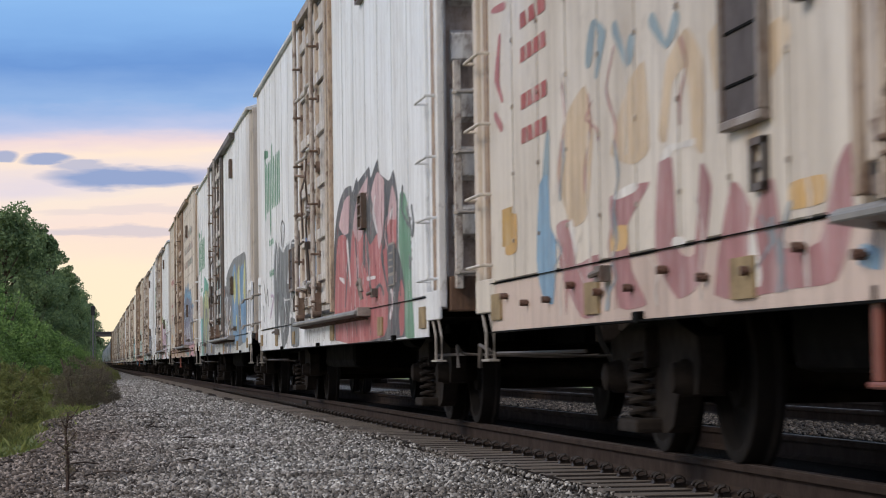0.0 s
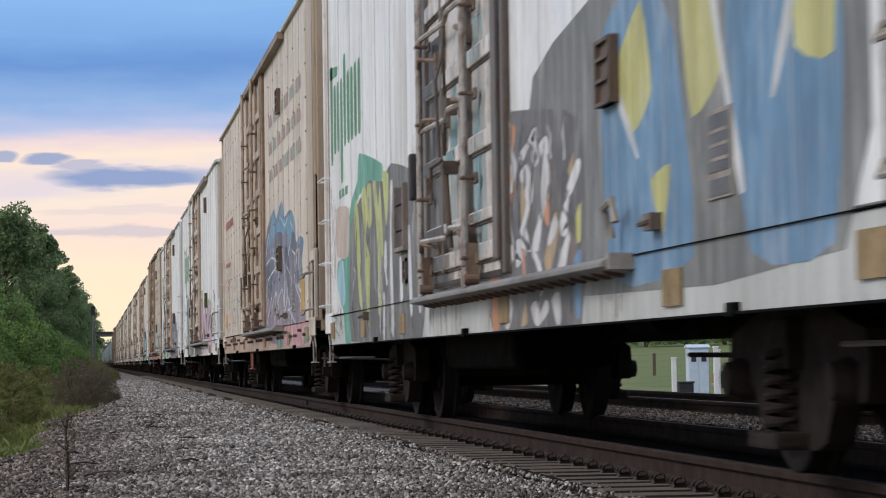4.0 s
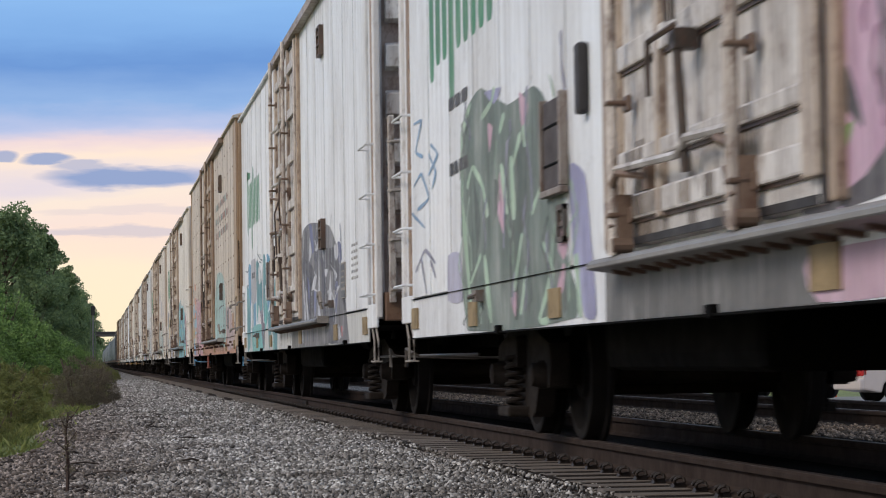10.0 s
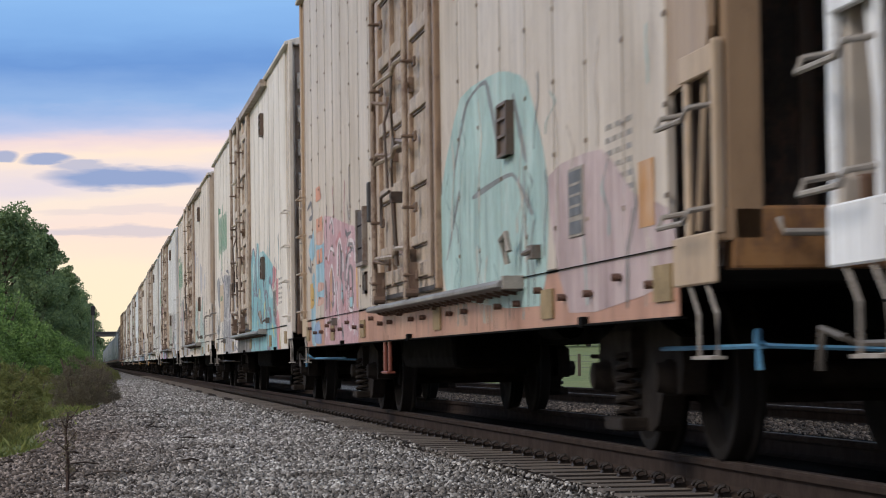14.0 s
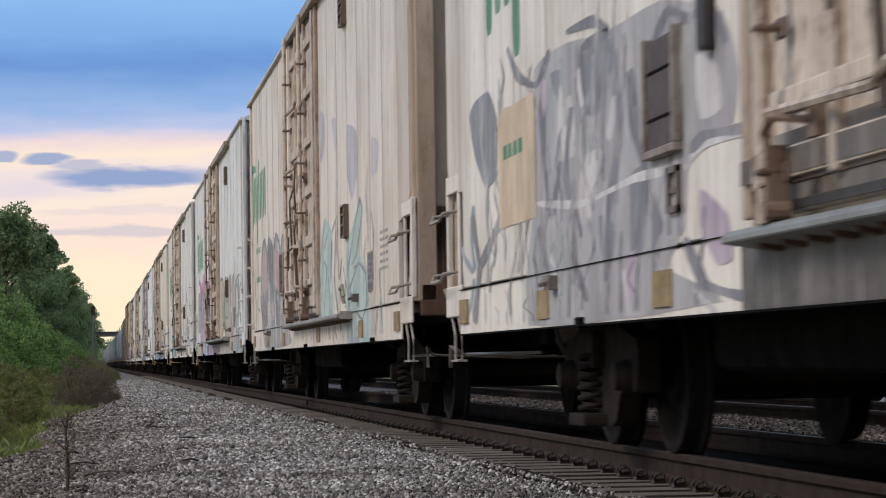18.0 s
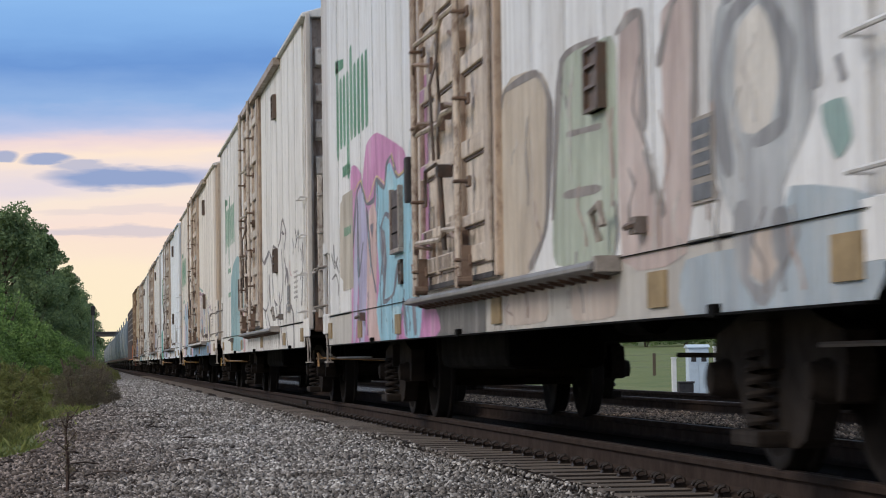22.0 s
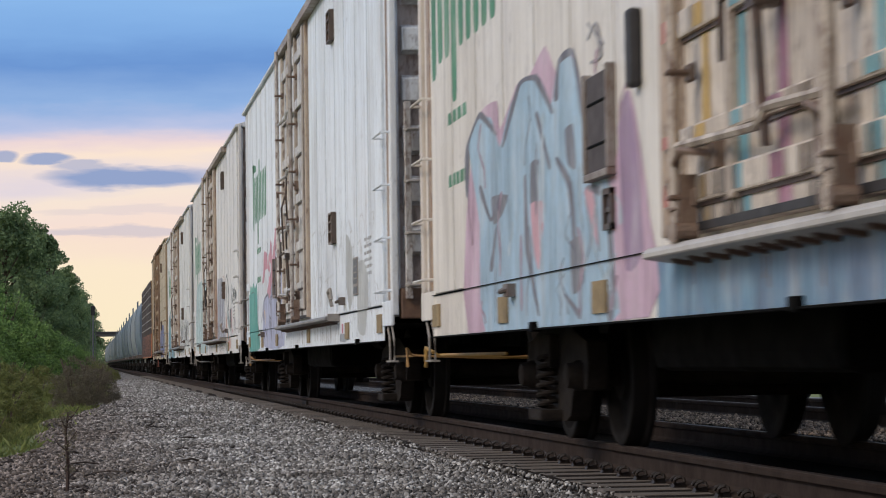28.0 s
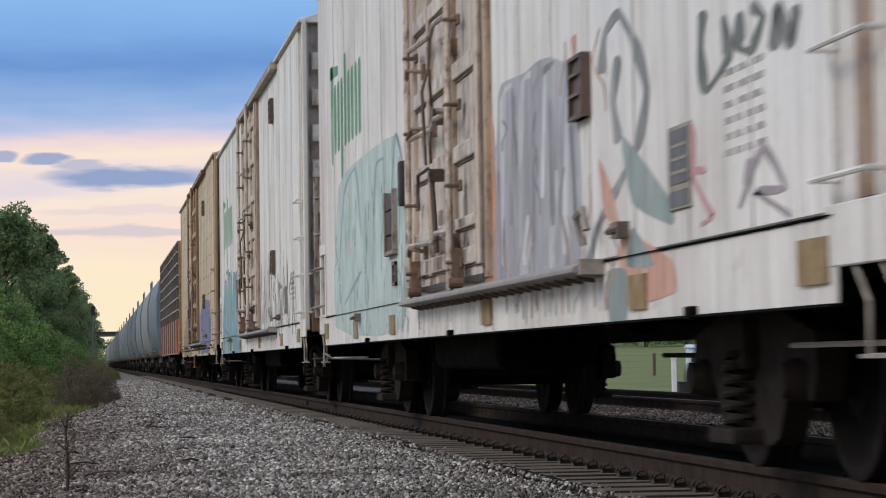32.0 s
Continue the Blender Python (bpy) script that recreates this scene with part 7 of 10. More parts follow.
    s.line((222, 210, 214), 0.04, (((18.11, 1.69), (17.8, 1.81), (17.4, 1.77)), ((18, 1.5), (17.64, 1.62), (17.33, 1.37), (17.39, 1.2)), ((17.05, 1.47), (16.92, 1.81), (16.72, 1.86), (16.4, 1.69), (16.37, 1.5)), ((17.16, 1.43), (16.93, 1.04), (16.78, 1.03)), ((16.09, 1.67), (15.74, 1.8), (15.27, 1.77), (15.07, 1.56)), ((16.07, 1.34), (15.75, 1.64), (15.51, 1.63)), ((15.86, 1.35), (15.79, 1.11), (15.44, 1.07), (15.28, 1.14)), ((15.8, 0.94), (15.65, 0.87), (15.33, 0.94)), ((17.84, 2.09), (17.54, 2.13), (17.39, 1.94)), ((15.34, 0.88), (15.2, 0.84)), ((18.48, 1.13), (18.37, 0.84)),))
    s.fill((212, 160, 86), (((15.03, 1.6), (14.89, 1.59), (14.89, 1.12), (15, 1.1)), ((17.82, 1.56), (17.7, 1.57), (17.76, 1.12), (17.85, 1.13)),))
    s.fill((150, 200, 210), (((15.7, 1.21), (15.43, 1.21), (15.43, 1.12), (15.67, 1.12)), ((16.56, 1.45), (16.38, 1.3), (16.58, 1.2)),))
    s.scrawl(8.6, 1.2, 0.8, 2.4, ((120, 122, 120), (150, 186, 184), (206, 192, 178)), 22)
    s.scrawl(18.6, 14.6, 0.8, 2.6, ((100, 92, 98), (222, 206, 210), (176, 110, 120)), 14)
    s.plate(1.5, 1.15, 1.18, 1.5, spray((190, 130, 56)), "orange_placard")
    s.bars(7.8, 2.8, 3.0, 3.9, 3, spray((120, 176, 172), (196, 120, 104), 0.6), "stripe_marking", 7)
    s.bars(19.6, 18.7, 1.5, 2.6, 3, spray((222, 150, 118), None, 0.2), "stripe_marking", 1)
    s.plate(20.5, 20.1, 1.2, 1.5, spray((206, 160, 62)), "yellow_placard")

    s = reefer(15.85, ("corr", "open"), "cream insulated wagon with turquoise and pink graffiti", CREAM, 8, 19.7, number=False, frame=RUSTF, track=srgb(130, 134, 134))
    s.line((142, 160, 176), 0.05, (((20.96, 1.36), (20.75, 1.26), (20.4, 1.16)), ((20.36, 1.63), (20.45, 1.37), (20.33, 1.17)), ((20.85, 0.81), (20.51, 0.96), (20.37, 1.12)),))
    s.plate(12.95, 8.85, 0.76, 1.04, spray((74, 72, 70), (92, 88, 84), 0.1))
    s.fill((126, 190, 200), (((8.73, 2.17), (8.33, 2.39), (7.88, 2.41), (7.39, 2.21), (7.22, 2.34), (7.13, 2.47), (6.67, 2.44), (6.54, 2.25), (5.6, 2.29), (3.54, 2), (3.42, 1.85), (3.65, 1.66), (3.49, 1.49), (3.34, 1.26), (2.87, 1.21), (2.66, 1.04), (2.61, 0.74), (8.86, 0.74)),))
    s.fill((110, 102, 122), (((4.35, 1.76), (4.05, 1.83), (3.74, 1.69)), ((4.33, 1.38), (4.04, 1.38), (3.82, 1.21), (3.96, 1.15), (4.14, 1.25)), ((6.97, 1.64), (6.51, 1.77), (6.67, 1.65)), ((5.75, 1.25), (5.61, 1.43), (5.56, 1.22)), ((4.79, 0.81), (4.18, 0.79), (4.09, 0.74), (4.8, 0.74)), ((3.34, 1.24), (2.87, 1.2), (2.73, 1.08), (3.18, 1.13)),))
    s.fill((188, 222, 224), (((8.26, 2.09), (7.89, 2.24), (7.65, 2.06), (7.93, 1.78)), ((4.21, 1.7), (3.74, 1.67), (3.53, 1.52), (3.84, 1.5), (4.22, 1.58)), ((7.14, 2.33), (6.9, 2.39), (6.86, 2.03), (7.1, 1.91)), ((6.4, 2.29), (5.73, 2.25), (5.88, 1.93), (6.29, 1.94)),))
    s.line((112, 106, 128), 0.05, (((8.73, 2.14), (8.33, 2.39), (7.88, 2.41), (7.39, 2.15), (7.52, 1.69)), ((7.28, 1.64), (7.31, 2.23), (6.97, 2.45)), ((6.6, 2.37), (6.64, 1.98), (6.89, 1.64), (7.69, 1.67)), ((7.05, 1.53), (6.94, 1.09)), ((8.42, 1.34), (7.94, 1.69), (8.29, 1.78)), ((5.36, 2.23), (5.63, 1.98), (5.3, 1.51)), ((5.29, 1.58), (5.11, 1.64), (4.83, 1.63), (4.53, 1.49), (4.54, 1.33)), ((4.87, 1.23), (5.18, 1.52)), ((4.3, 1.73), (4.05, 1.84), (3.57, 1.59)), ((2.8, 1.14), (2.67, 0.92), (2.61, 0.74)), ((4.33, 1.36), (3.96, 1.15), (3.86, 1.26)), ((5.11, 1.02), (4.86, 1.25)), ((8.01, 0.89), (7.77, 0.74)), ((3.54, 1.95), (3.42, 1.83), (3.65, 1.68)), ((6.5, 1.07), (6.67, 0.74)),))
    s.fill((212, 212, 122), (((5.42, 1.44), (5.18, 1.52), (5.26, 1.3), (5.38, 1.23)), ((3.78, 1.14), (3.35, 1.05), (3.2, 0.92), (3.44, 0.97)), ((6.59, 1.75), (6.31, 1.67), (6.46, 1.54)), ((7.08, 1.21), (6.92, 1.24), (7.01, 1.1)),))
    s.fill((214, 138, 144), (((3.33, 1.97), (2.74, 1.89), (2.86, 1.76), (3.14, 1.71), (3.35, 1.61), (3.56, 1.69), (3.42, 1.85)), ((2.75, 1.75), (2.39, 1.74), (2.36, 1.48), (2.49, 1.36), (2.78, 1.41), (2.84, 1.59)), ((2.78, 1.3), (2.43, 1.3), (2.2, 1.14), (2.15, 1.01), (1.98, 0.74), (2.57, 0.74), (2.63, 0.92), (2.8, 1.1)), ((9.15, 2.35), (8.81, 2.31), (8.83, 2.15)),))
    s.fill((190, 196, 92), (((2.21, 0.96), (2.05, 0.96), (2.07, 0.77), (2.21, 0.77)),))
    s.fill((172, 170, 174), (((17.82, 2.28), (16.76, 2.31), (15.7, 2.23), (14.31, 2.21), (13.19, 2), (12.94, 1.73), (13.05, 1.52), (13.82, 1.45), (13.95, 1.14), (14.29, 0.96), (13.28, 0.79), (18.15, 0.76), (17.78, 1.64)),))
    s.fill((130, 132, 142), (((20.49, 2.25), (20.22, 2.33), (19.61, 2.34), (19.28, 2.13), (19.32, 1.75), (19.79, 1.71), (20.26, 1.96)), ((16.29, 2.19), (15.56, 2.19), (15.44, 2.04), (15.87, 1.83), (16.31, 1.96)), ((15.09, 1.44), (14.72, 1.47), (14.81, 1.09), (15.12, 1.05)), ((15.92, 1.3), (15.5, 1.23), (15.8, 1.02)), ((17.28, 2.19), (16.93, 2.18), (17.03, 2.01)),))
    s.fill((212, 206, 206), (((16.95, 1.97), (16.62, 2), (16.49, 1.69), (16.9, 1.66)), ((14.68, 1.92), (14.32, 1.98), (14.23, 1.7), (14.6, 1.48)), ((16.34, 1.62), (15.89, 1.64), (16.06, 1.31), (16.52, 1.28)), ((13.69, 1.88), (13.3, 1.79), (13.22, 1.6), (13.61, 1.59)),))
    s.line((118, 118, 128), 0.06, (((18.8, 2.53), (18.41, 2.31), (17.73, 2.18), (17.27, 2.33)), ((16.75, 2.37), (15.98, 2.33), (15.56, 2.22), (16.29, 2.22), (16.31, 1.96), (16.02, 1.85), (15.57, 2.11)), ((17.56, 2.09), (17.5, 1.71), (17.26, 1.38), (16.98, 1.67)), ((16.63, 1.94), (16.82, 1.57), (16.37, 1.21)), ((15.71, 2.04), (15.32, 1.81), (15.48, 1.47), (15.78, 1.21)), ((15.05, 1.97), (14.95, 1.64), (14.72, 1.41), (14.99, 1.09)), ((14.55, 2.01), (14.2, 2.14), (13.78, 2.04)), ((15.8, 0.96), (15.51, 1.2)), ((14.72, 1.41), (14.5, 1.17), (14.64, 0.93)), ((13.96, 1.09), (13.57, 0.87), (12.92, 0.8)), ((13.78, 2.06), (13.38, 2.03), (13.11, 1.86)), ((17.72, 1.34), (17.38, 1.01)), ((16.7, 1.14), (16.25, 0.86)), ((13.82, 1.47), (13.52, 1.51), (12.87, 1.48)),))
    s.line((216, 212, 214), 0.045, (((17.8, 1.48), (16.36, 1.39), (14.97, 1.43), (13.83, 1.4)), ((13.83, 1.42), (13.52, 1.48), (12.87, 1.46)), ((16.45, 2.13), (16.31, 1.91)), ((16.94, 2.09), (16.97, 1.79)), ((15.45, 1.88), (15.6, 1.67)), ((14.04, 1.37), (14.16, 1.2)), ((13.77, 0.85), (13.39, 0.74)), ((17.37, 1.17), (17.05, 0.91)), ((15.26, 1), (15.15, 0.76)), ((16.02, 1.82), (15.75, 1.57)),))
    s.line((134, 134, 140), 0.08, (((20.43, 1.56), (20.08, 1.21), (19.59, 1.34), (19.12, 1.49)), ((20.08, 1.21), (20.37, 0.81)),))
    s.fill((216, 196, 172), (((19.17, 2.17), (18.12, 2.1), (18.14, 1.89), (19.19, 1.95)), ((18.68, 1.63), (17.88, 1.59), (17.9, 1.4), (18.69, 1.45)),))
    s.fill((190, 172, 192), (((13.63, 1.29), (13.16, 1.15), (13.09, 0.96), (13.37, 0.95), (13.65, 1.13)), ((15.25, 1.05), (15, 1.07), (15.15, 0.78)), ((17.64, 2.17), (17.37, 2.17), (17.48, 1.96)),))
    s.scrawl(8.6, 2.2, 0.8, 2.5, ((116, 108, 130), (170, 212, 218), (96, 160, 176)), 20)
    s.scrawl(19.8, 13.4, 0.78, 2.5, ((120, 120, 128), (208, 204, 206), (150, 148, 156), (176, 188, 188)), 34)
    s.door_paint(12.7, 9, 1.11, 1.4, spray((92, 88, 84), (108, 98, 90), 0.2))
    s.plate(19.2, 17.8, 1.4, 2.15, spray((220, 196, 166), None, 0.3), "cream_number_panel")
    s.bars(19.0, 18.2, 1.72, 1.92, 1, GREEN, "number_marking", 4)

    s = reefer(39.8, ("open", "corr"), "beige insulated wagon with pale green outlined graffiti", BEIGE, 9, 21.2, frame=RUSTF, track=srgb(128, 124, 120))
    s.fill((192, 188, 198), (((8.98, 3.52), (7.91, 3.37), (7.78, 3.08), (8.32, 2.84)), ((5.28, 3), (4.32, 2.86), (4.24, 2.45), (4.86, 2.19), (5.33, 2.54)), ((2.96, 2.67), (2.32, 2.58), (2.43, 2.34), (2.9, 2.29)), ((6.95, 3.23), (6.36, 3.15), (6.54, 2.8)),))
    s.fill((180, 200, 196), (((5.53, 1.75), (4.89, 1.89), (4.04, 2.18), (3.84, 1.98), (4.1, 1.61), (3.57, 1.47), (3.29, 1.29), (3.24, 0.74), (5.51, 0.74)), ((8.83, 1.47), (8.04, 2.18), (7.08, 1.98), (7.14, 1.48), (6.87, 1.05), (8.87, 1.05)),))
    s.line((120, 130, 132), 0.035, (((5.43, 1.43), (4.77, 1.81), (4.04, 2.18)), ((4.05, 2.16), (3.84, 2.02), (4.44, 1.63), (4.92, 1.55)), ((4.68, 1.5), (4.11, 1.52), (3.58, 1.4), (3.5, 1.13), (3.94, 0.97), (4.49, 1.05)), ((8.16, 1.08), (7.77, 1.59), (8.09, 1.7)), ((8.82, 1.56), (7.87, 2.19)), ((7.08, 1.98), (6.46, 2.14)), ((6.63, 1.99), (6.83, 1.46), (6.43, 1.03)), ((5.57, 1.4), (4.98, 0.92), (5, 0.74)), ((5.19, 1.3), (4.22, 1.55)), ((5.95, 1.66), (6.25, 1.43)), ((7.39, 2.05), (8.08, 1.83)), ((9.06, 1.01), (8.46, 1.54)), ((7.09, 1.9), (7.3, 1.44)),))
    s.fill((150, 158, 166), (((4.87, 0.8), (4.29, 0.81), (4.3, 0.74), (4.88, 0.74)),))
    s.fill((156, 156, 158), (((19, 2.27), (18.41, 2.45), (17.69, 2.24), (17.37, 2.46), (16.39, 2.25), (16.13, 2.37), (15.5, 2.39), (14.94, 2.16), (14.8, 2.28), (14.4, 2.31), (13.81, 2.12), (13.51, 1.59), (13.45, 1), (13.25, 0.8), (17.93, 0.75), (18.78, 0.94), (19.31, 1.54)),))
    s.fill((198, 168, 170), (((18.89, 2.12), (18.42, 2.35), (17.9, 2.19), (17.74, 1.74), (18.49, 1.56), (18.93, 1.76)), ((16.15, 2.13), (15.66, 2.25), (15.09, 2.04), (15.13, 1.63), (15.73, 1.53), (16.19, 1.72)), ((13.62, 1.6), (13.31, 1.38), (13.34, 1.05), (13.85, 0.82), (13.94, 1.18)), ((16.72, 1.45), (16.22, 1.36), (16.41, 1.16), (16.74, 1.23)),))
    s.fill((126, 128, 130), (((17.48, 2.35), (16.48, 2.23), (16.36, 1.7), (16.91, 1.4), (17.43, 1.85)), ((16.04, 1.58), (15.64, 1.61), (15.14, 1.49), (15.46, 1.09), (15.92, 1.1)), ((18.73, 1.43), (18.06, 1.57), (17.89, 1.19), (18.55, 0.97)), ((14.16, 2.22), (13.81, 2.12), (13.73, 1.71), (14.08, 1.67)),))
    s.fill((208, 206, 206), (((15.82, 2.3), (15.22, 2.25), (15.09, 2.1), (15.67, 2.19)), ((17.76, 1.45), (17.27, 1.45), (17.12, 1.09), (17.5, 1.04)), ((15, 1.45), (14.6, 1.45), (14.75, 1.22)),))
    s.line((112, 114, 116), 0.045, (((19.01, 2.13), (18.75, 2.39), (18.3, 2.44), (17.79, 2.25), (17.62, 1.9)), ((17.59, 2.26), (17.38, 2.43), (16.56, 2.27), (16.34, 1.88)), ((16.23, 2.17), (15.81, 2.42), (15.08, 2.18), (14.99, 1.56)), ((14.99, 1.62), (14.66, 2.29), (14.4, 2.31)), ((19.05, 1.77), (19.31, 1.54), (18.77, 0.98)), ((16.36, 1.67), (16.24, 1.15)),))
    s.line((214, 212, 210), 0.045, (((17.44, 1.79), (17.11, 1.19)), ((16.2, 1.57), (15.95, 0.75)), ((15.14, 1.46), (15.05, 0.85)), ((18.78, 0.94), (17.49, 1.17)), ((14.38, 1.04), (13.88, 1.17)), ((15.57, 1.52), (15.44, 1.37)),))
    s.fill((172, 202, 198), (((13.81, 1.42), (13.52, 1.45), (13.48, 1.32), (13.76, 1.32)),))
    s.line((150, 150, 146), 0.03, (((20.72, 1.89), (20.61, 1.61), (20.34, 1.52), (20.52, 1.06)), ((20.08, 1.43), (19.45, 1.36)),))
    s.scrawl(8.8, 2.2, 0.8, 2.6, ((140, 146, 146), (196, 200, 196), (206, 186, 176)), 18)
    s.scrawl(19.6, 13.6, 0.78, 2.3, ((124, 124, 128), (206, 190, 190), (176, 150, 152), (190, 200, 200)), 26)

    s = reefer(63.7, ("corr", "open"), "white insulated wagon with blue and magenta graffiti", srgb(226, 226, 226), 10, 19.9, number=False, frame=RUSTF, sill=srgb(188, 184, 178), track=srgb(118, 116, 114), door=CREAM)
    s.line((96, 94, 96), 0.03, (((20.65, 1.75), (20.27, 1.57), (19.9, 1.69)), ((20.4, 1.84), (20.27, 1.6)), ((20.62, 1.46), (20.13, 1.5), (19.85, 1.37), (19.93, 1.26)), ((20.2, 1.65), (19.79, 1.5)),))
    s.plate(13.05, 12.05, 0.78, 1.03, spray((196, 112, 176)))
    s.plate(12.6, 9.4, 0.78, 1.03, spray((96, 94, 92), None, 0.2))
    s.fill((188, 172, 152), (((8.55, 2.28), (7.28, 2.27), (6.84, 2.09), (6.9, 1.43), (7.51, 1.1), (8.75, 1.06)),))
    s.fill((168, 178, 160), (((6.8, 1.35), (6.45, 2.22), (5.4, 2.21), (4.95, 2.13), (5.04, 1.08), (6.71, 1.09)),))
    s.fill((192, 172, 166), (((4.85, 2.21), (4.35, 2.21), (4.32, 1.55), (3.88, 1.26), (3.9, 1.9), (3.88, 2.16), (3.22, 2.19), (3.19, 1.75), (3.46, 1.02), (4.87, 1.04)),))
    s.fill((160, 174, 184), (((1.72, 1.2), (0.65, 1.09), (0.68, 0.74), (3.49, 0.74), (3.47, 0.99), (1.95, 1.01)),))
    s.fill((172, 176, 180), (((2.84, 2.01), (2.32, 2.15), (1.75, 2.13), (1.45, 1.89), (1.38, 1.46), (1.83, 1.2), (1.8, 0.91), (2.14, 0.77), (2.49, 0.88), (2.48, 1.03), (2.89, 1.32), (3, 1.67)),))
    s.fill((216, 210, 202), (((2.47, 1.89), (2.16, 1.95), (1.94, 1.83), (1.85, 1.62), (2.03, 1.44), (2.44, 1.47), (2.55, 1.69)),))
    s.fill((196, 180, 168), (((8.54, 0.98), (7.06, 0.98), (7.08, 0.78), (8.56, 0.78)), ((6.2, 0.96), (5.05, 0.97), (5.07, 0.77), (6.21, 0.77)), ((2.42, 1.03), (1.95, 1.06), (1.91, 0.91), (2.14, 0.84), (2.37, 0.9)),))
    s.line((130, 122, 118), 0.05, (((8.64, 2.18), (8.41, 2.27), (7.28, 2.25), (6.85, 2.02), (7.03, 1.33), (7.64, 1.1)), ((6.8, 1.35), (6.45, 2.22), (5.39, 2.22)), ((4.94, 2.19), (4.35, 2.21), (4.32, 1.64)), ((3.98, 1.91), (3.65, 2.16), (3.22, 2.19), (3.28, 1.56)), ((4.32, 1.55), (3.89, 1.21)), ((6.32, 1.8), (5.34, 1.76)), ((6.46, 1.47), (5.37, 1.44)),))
    s.line((136, 138, 142), 0.07, (((2.64, 1.3), (2.87, 1.66), (2.59, 1.95), (2.1, 1.99), (1.73, 1.73), (1.81, 1.45), (2.27, 1.41)), ((2.46, 1.19), (2.43, 0.88), (2.14, 0.79), (1.85, 0.91), (1.89, 1.13)), ((2.7, 2.04), (1.86, 2.14), (1.45, 1.87), (1.38, 1.53)),))
    s.fill((130, 160, 156), (((1.28, 1.46), (0.99, 1.46), (0.91, 1.31), (1.1, 1.25), (1.24, 1.36)),))
    s.line((110, 108, 112), 0.03, (((1.14, 2.02), (0.96, 1.93), (0.67, 1.98)), ((0.96, 1.86), (0.68, 1.87), (0.78, 1.79)), ((1.07, 1.62), (0.99, 1.52)),))
    s.fill((200, 126, 180), (((18.44, 0.84), (18.41, 2.45), (17.93, 2.52), (17.38, 2.4), (17.29, 2.28), (16.84, 2.64), (15.89, 2.67), (13.92, 2.36), (13.6, 2.2), (13.17, 2.25), (12.63, 2.02), (12.82, 1.01), (11.92, 0.95), (11.93, 0.74), (18.33, 0.74)),))
    s.fill((178, 174, 208), (((18.12, 1.68), (17.73, 2.19), (17.39, 2.26), (16.99, 2.05), (16.83, 1.59), (17.22, 0.74), (17.65, 0.74), (17.69, 1.4), (18.1, 0.76), (18.33, 0.77)),))
    s.fill((214, 182, 178), (((16.8, 1.93), (16.22, 2.04), (15.97, 1.79), (16.12, 1.12), (15.71, 0.74), (16.82, 0.74), (16.98, 1.09)),))
    s.fill((136, 192, 212), (((16.02, 2.24), (15.42, 2.11), (15.16, 2.29), (14.85, 2.31), (14.42, 2.14), (13.54, 2.19), (13.3, 2.19), (13.03, 1.87), (13.08, 1.28), (12.76, 1.04), (12.95, 0.74), (13.92, 0.76), (14.09, 1.04), (14.61, 0.74), (15.8, 0.74), (16.12, 1.02), (15.83, 1.3), (15.98, 1.63)),))
    s.fill((170, 212, 226), (((15.09, 2.22), (14.78, 2.24), (14.64, 2.08), (15.03, 2.04)), ((13.3, 2.11), (13.13, 2.03), (13.16, 1.67), (13.26, 1.89)), ((14.88, 1.01), (14.3, 1.02), (14.6, 0.77)),))
    s.fill((100, 92, 106), (((16.61, 1.84), (16.29, 1.85), (16.38, 1.71)), ((15.79, 1.74), (15.37, 1.73), (15.23, 1.48), (15.5, 1.22), (15.64, 1.51)), ((13.45, 1.07), (13.21, 1.03), (13.12, 0.79), (13.29, 0.77)),))
    s.line((92, 92, 106), 0.05, (((18.24, 1.69), (17.84, 2.2), (17.39, 2.3), (16.89, 2.07), (16.21, 2.07), (16.02, 2.24), (15.34, 2.12), (15.16, 2.31), (14.77, 2.36), (14.34, 2.15), (13.54, 2.17)), ((17.73, 2.19), (17.69, 1.4), (17.23, 1.72)), ((16.89, 2.04), (16.55, 1.5), (16.11, 1.19)), ((15.79, 1.74), (15.28, 1.88), (14.59, 1.76)), ((15.66, 1.35), (15.3, 1.58), (15.62, 1.76)), ((15.23, 1.48), (15.51, 1.1), (14.72, 1.15), (14.41, 1.39)), ((14.02, 1.09), (13.79, 0.76)), ((14.46, 0.74), (14.1, 0.98)), ((17.83, 1.12), (17.65, 0.74)), ((13.55, 2.14), (13.3, 2.2), (13.08, 1.92), (13.1, 1.67)),))
    s.line((208, 184, 112), 0.022, (((18.07, 2.26), (17.39, 2.33), (16.79, 2.08), (16.01, 2.27), (15.34, 2.16)), ((14.48, 2.21), (14.2, 2.15), (13.67, 2.18)), ((14.76, 2.39), (14.55, 2.24)),))
    s.fill((190, 178, 162), (((19.52, 2.23), (18.43, 2.2), (18.51, 1.44), (19.6, 1.46)),))
    s.scrawl(8.6, 1.6, 0.8, 2.2, ((136, 130, 128), (206, 200, 194), (172, 150, 140)), 16)
    s.scrawl(18.2, 13.2, 0.8, 2.4, ((96, 108, 124), (170, 210, 222), (110, 170, 194)), 12)
    s.plate(19.3, 18.2, 1.3, 2.3, spray((186, 176, 160), None, 0.2), "grey_number_panel")
    s.bars(19.2, 18.4, 2.35, 2.6, 1, GREEN, "number_marking", 3)
    s.bars(19.1, 18.4, 1.75, 1.95, 1, GREEN, "number_marking", 4)
    s.door_paint(12.7, 12.05, 1.12, 2.8, spray((176, 104, 152), (190, 140, 176), 0.5))

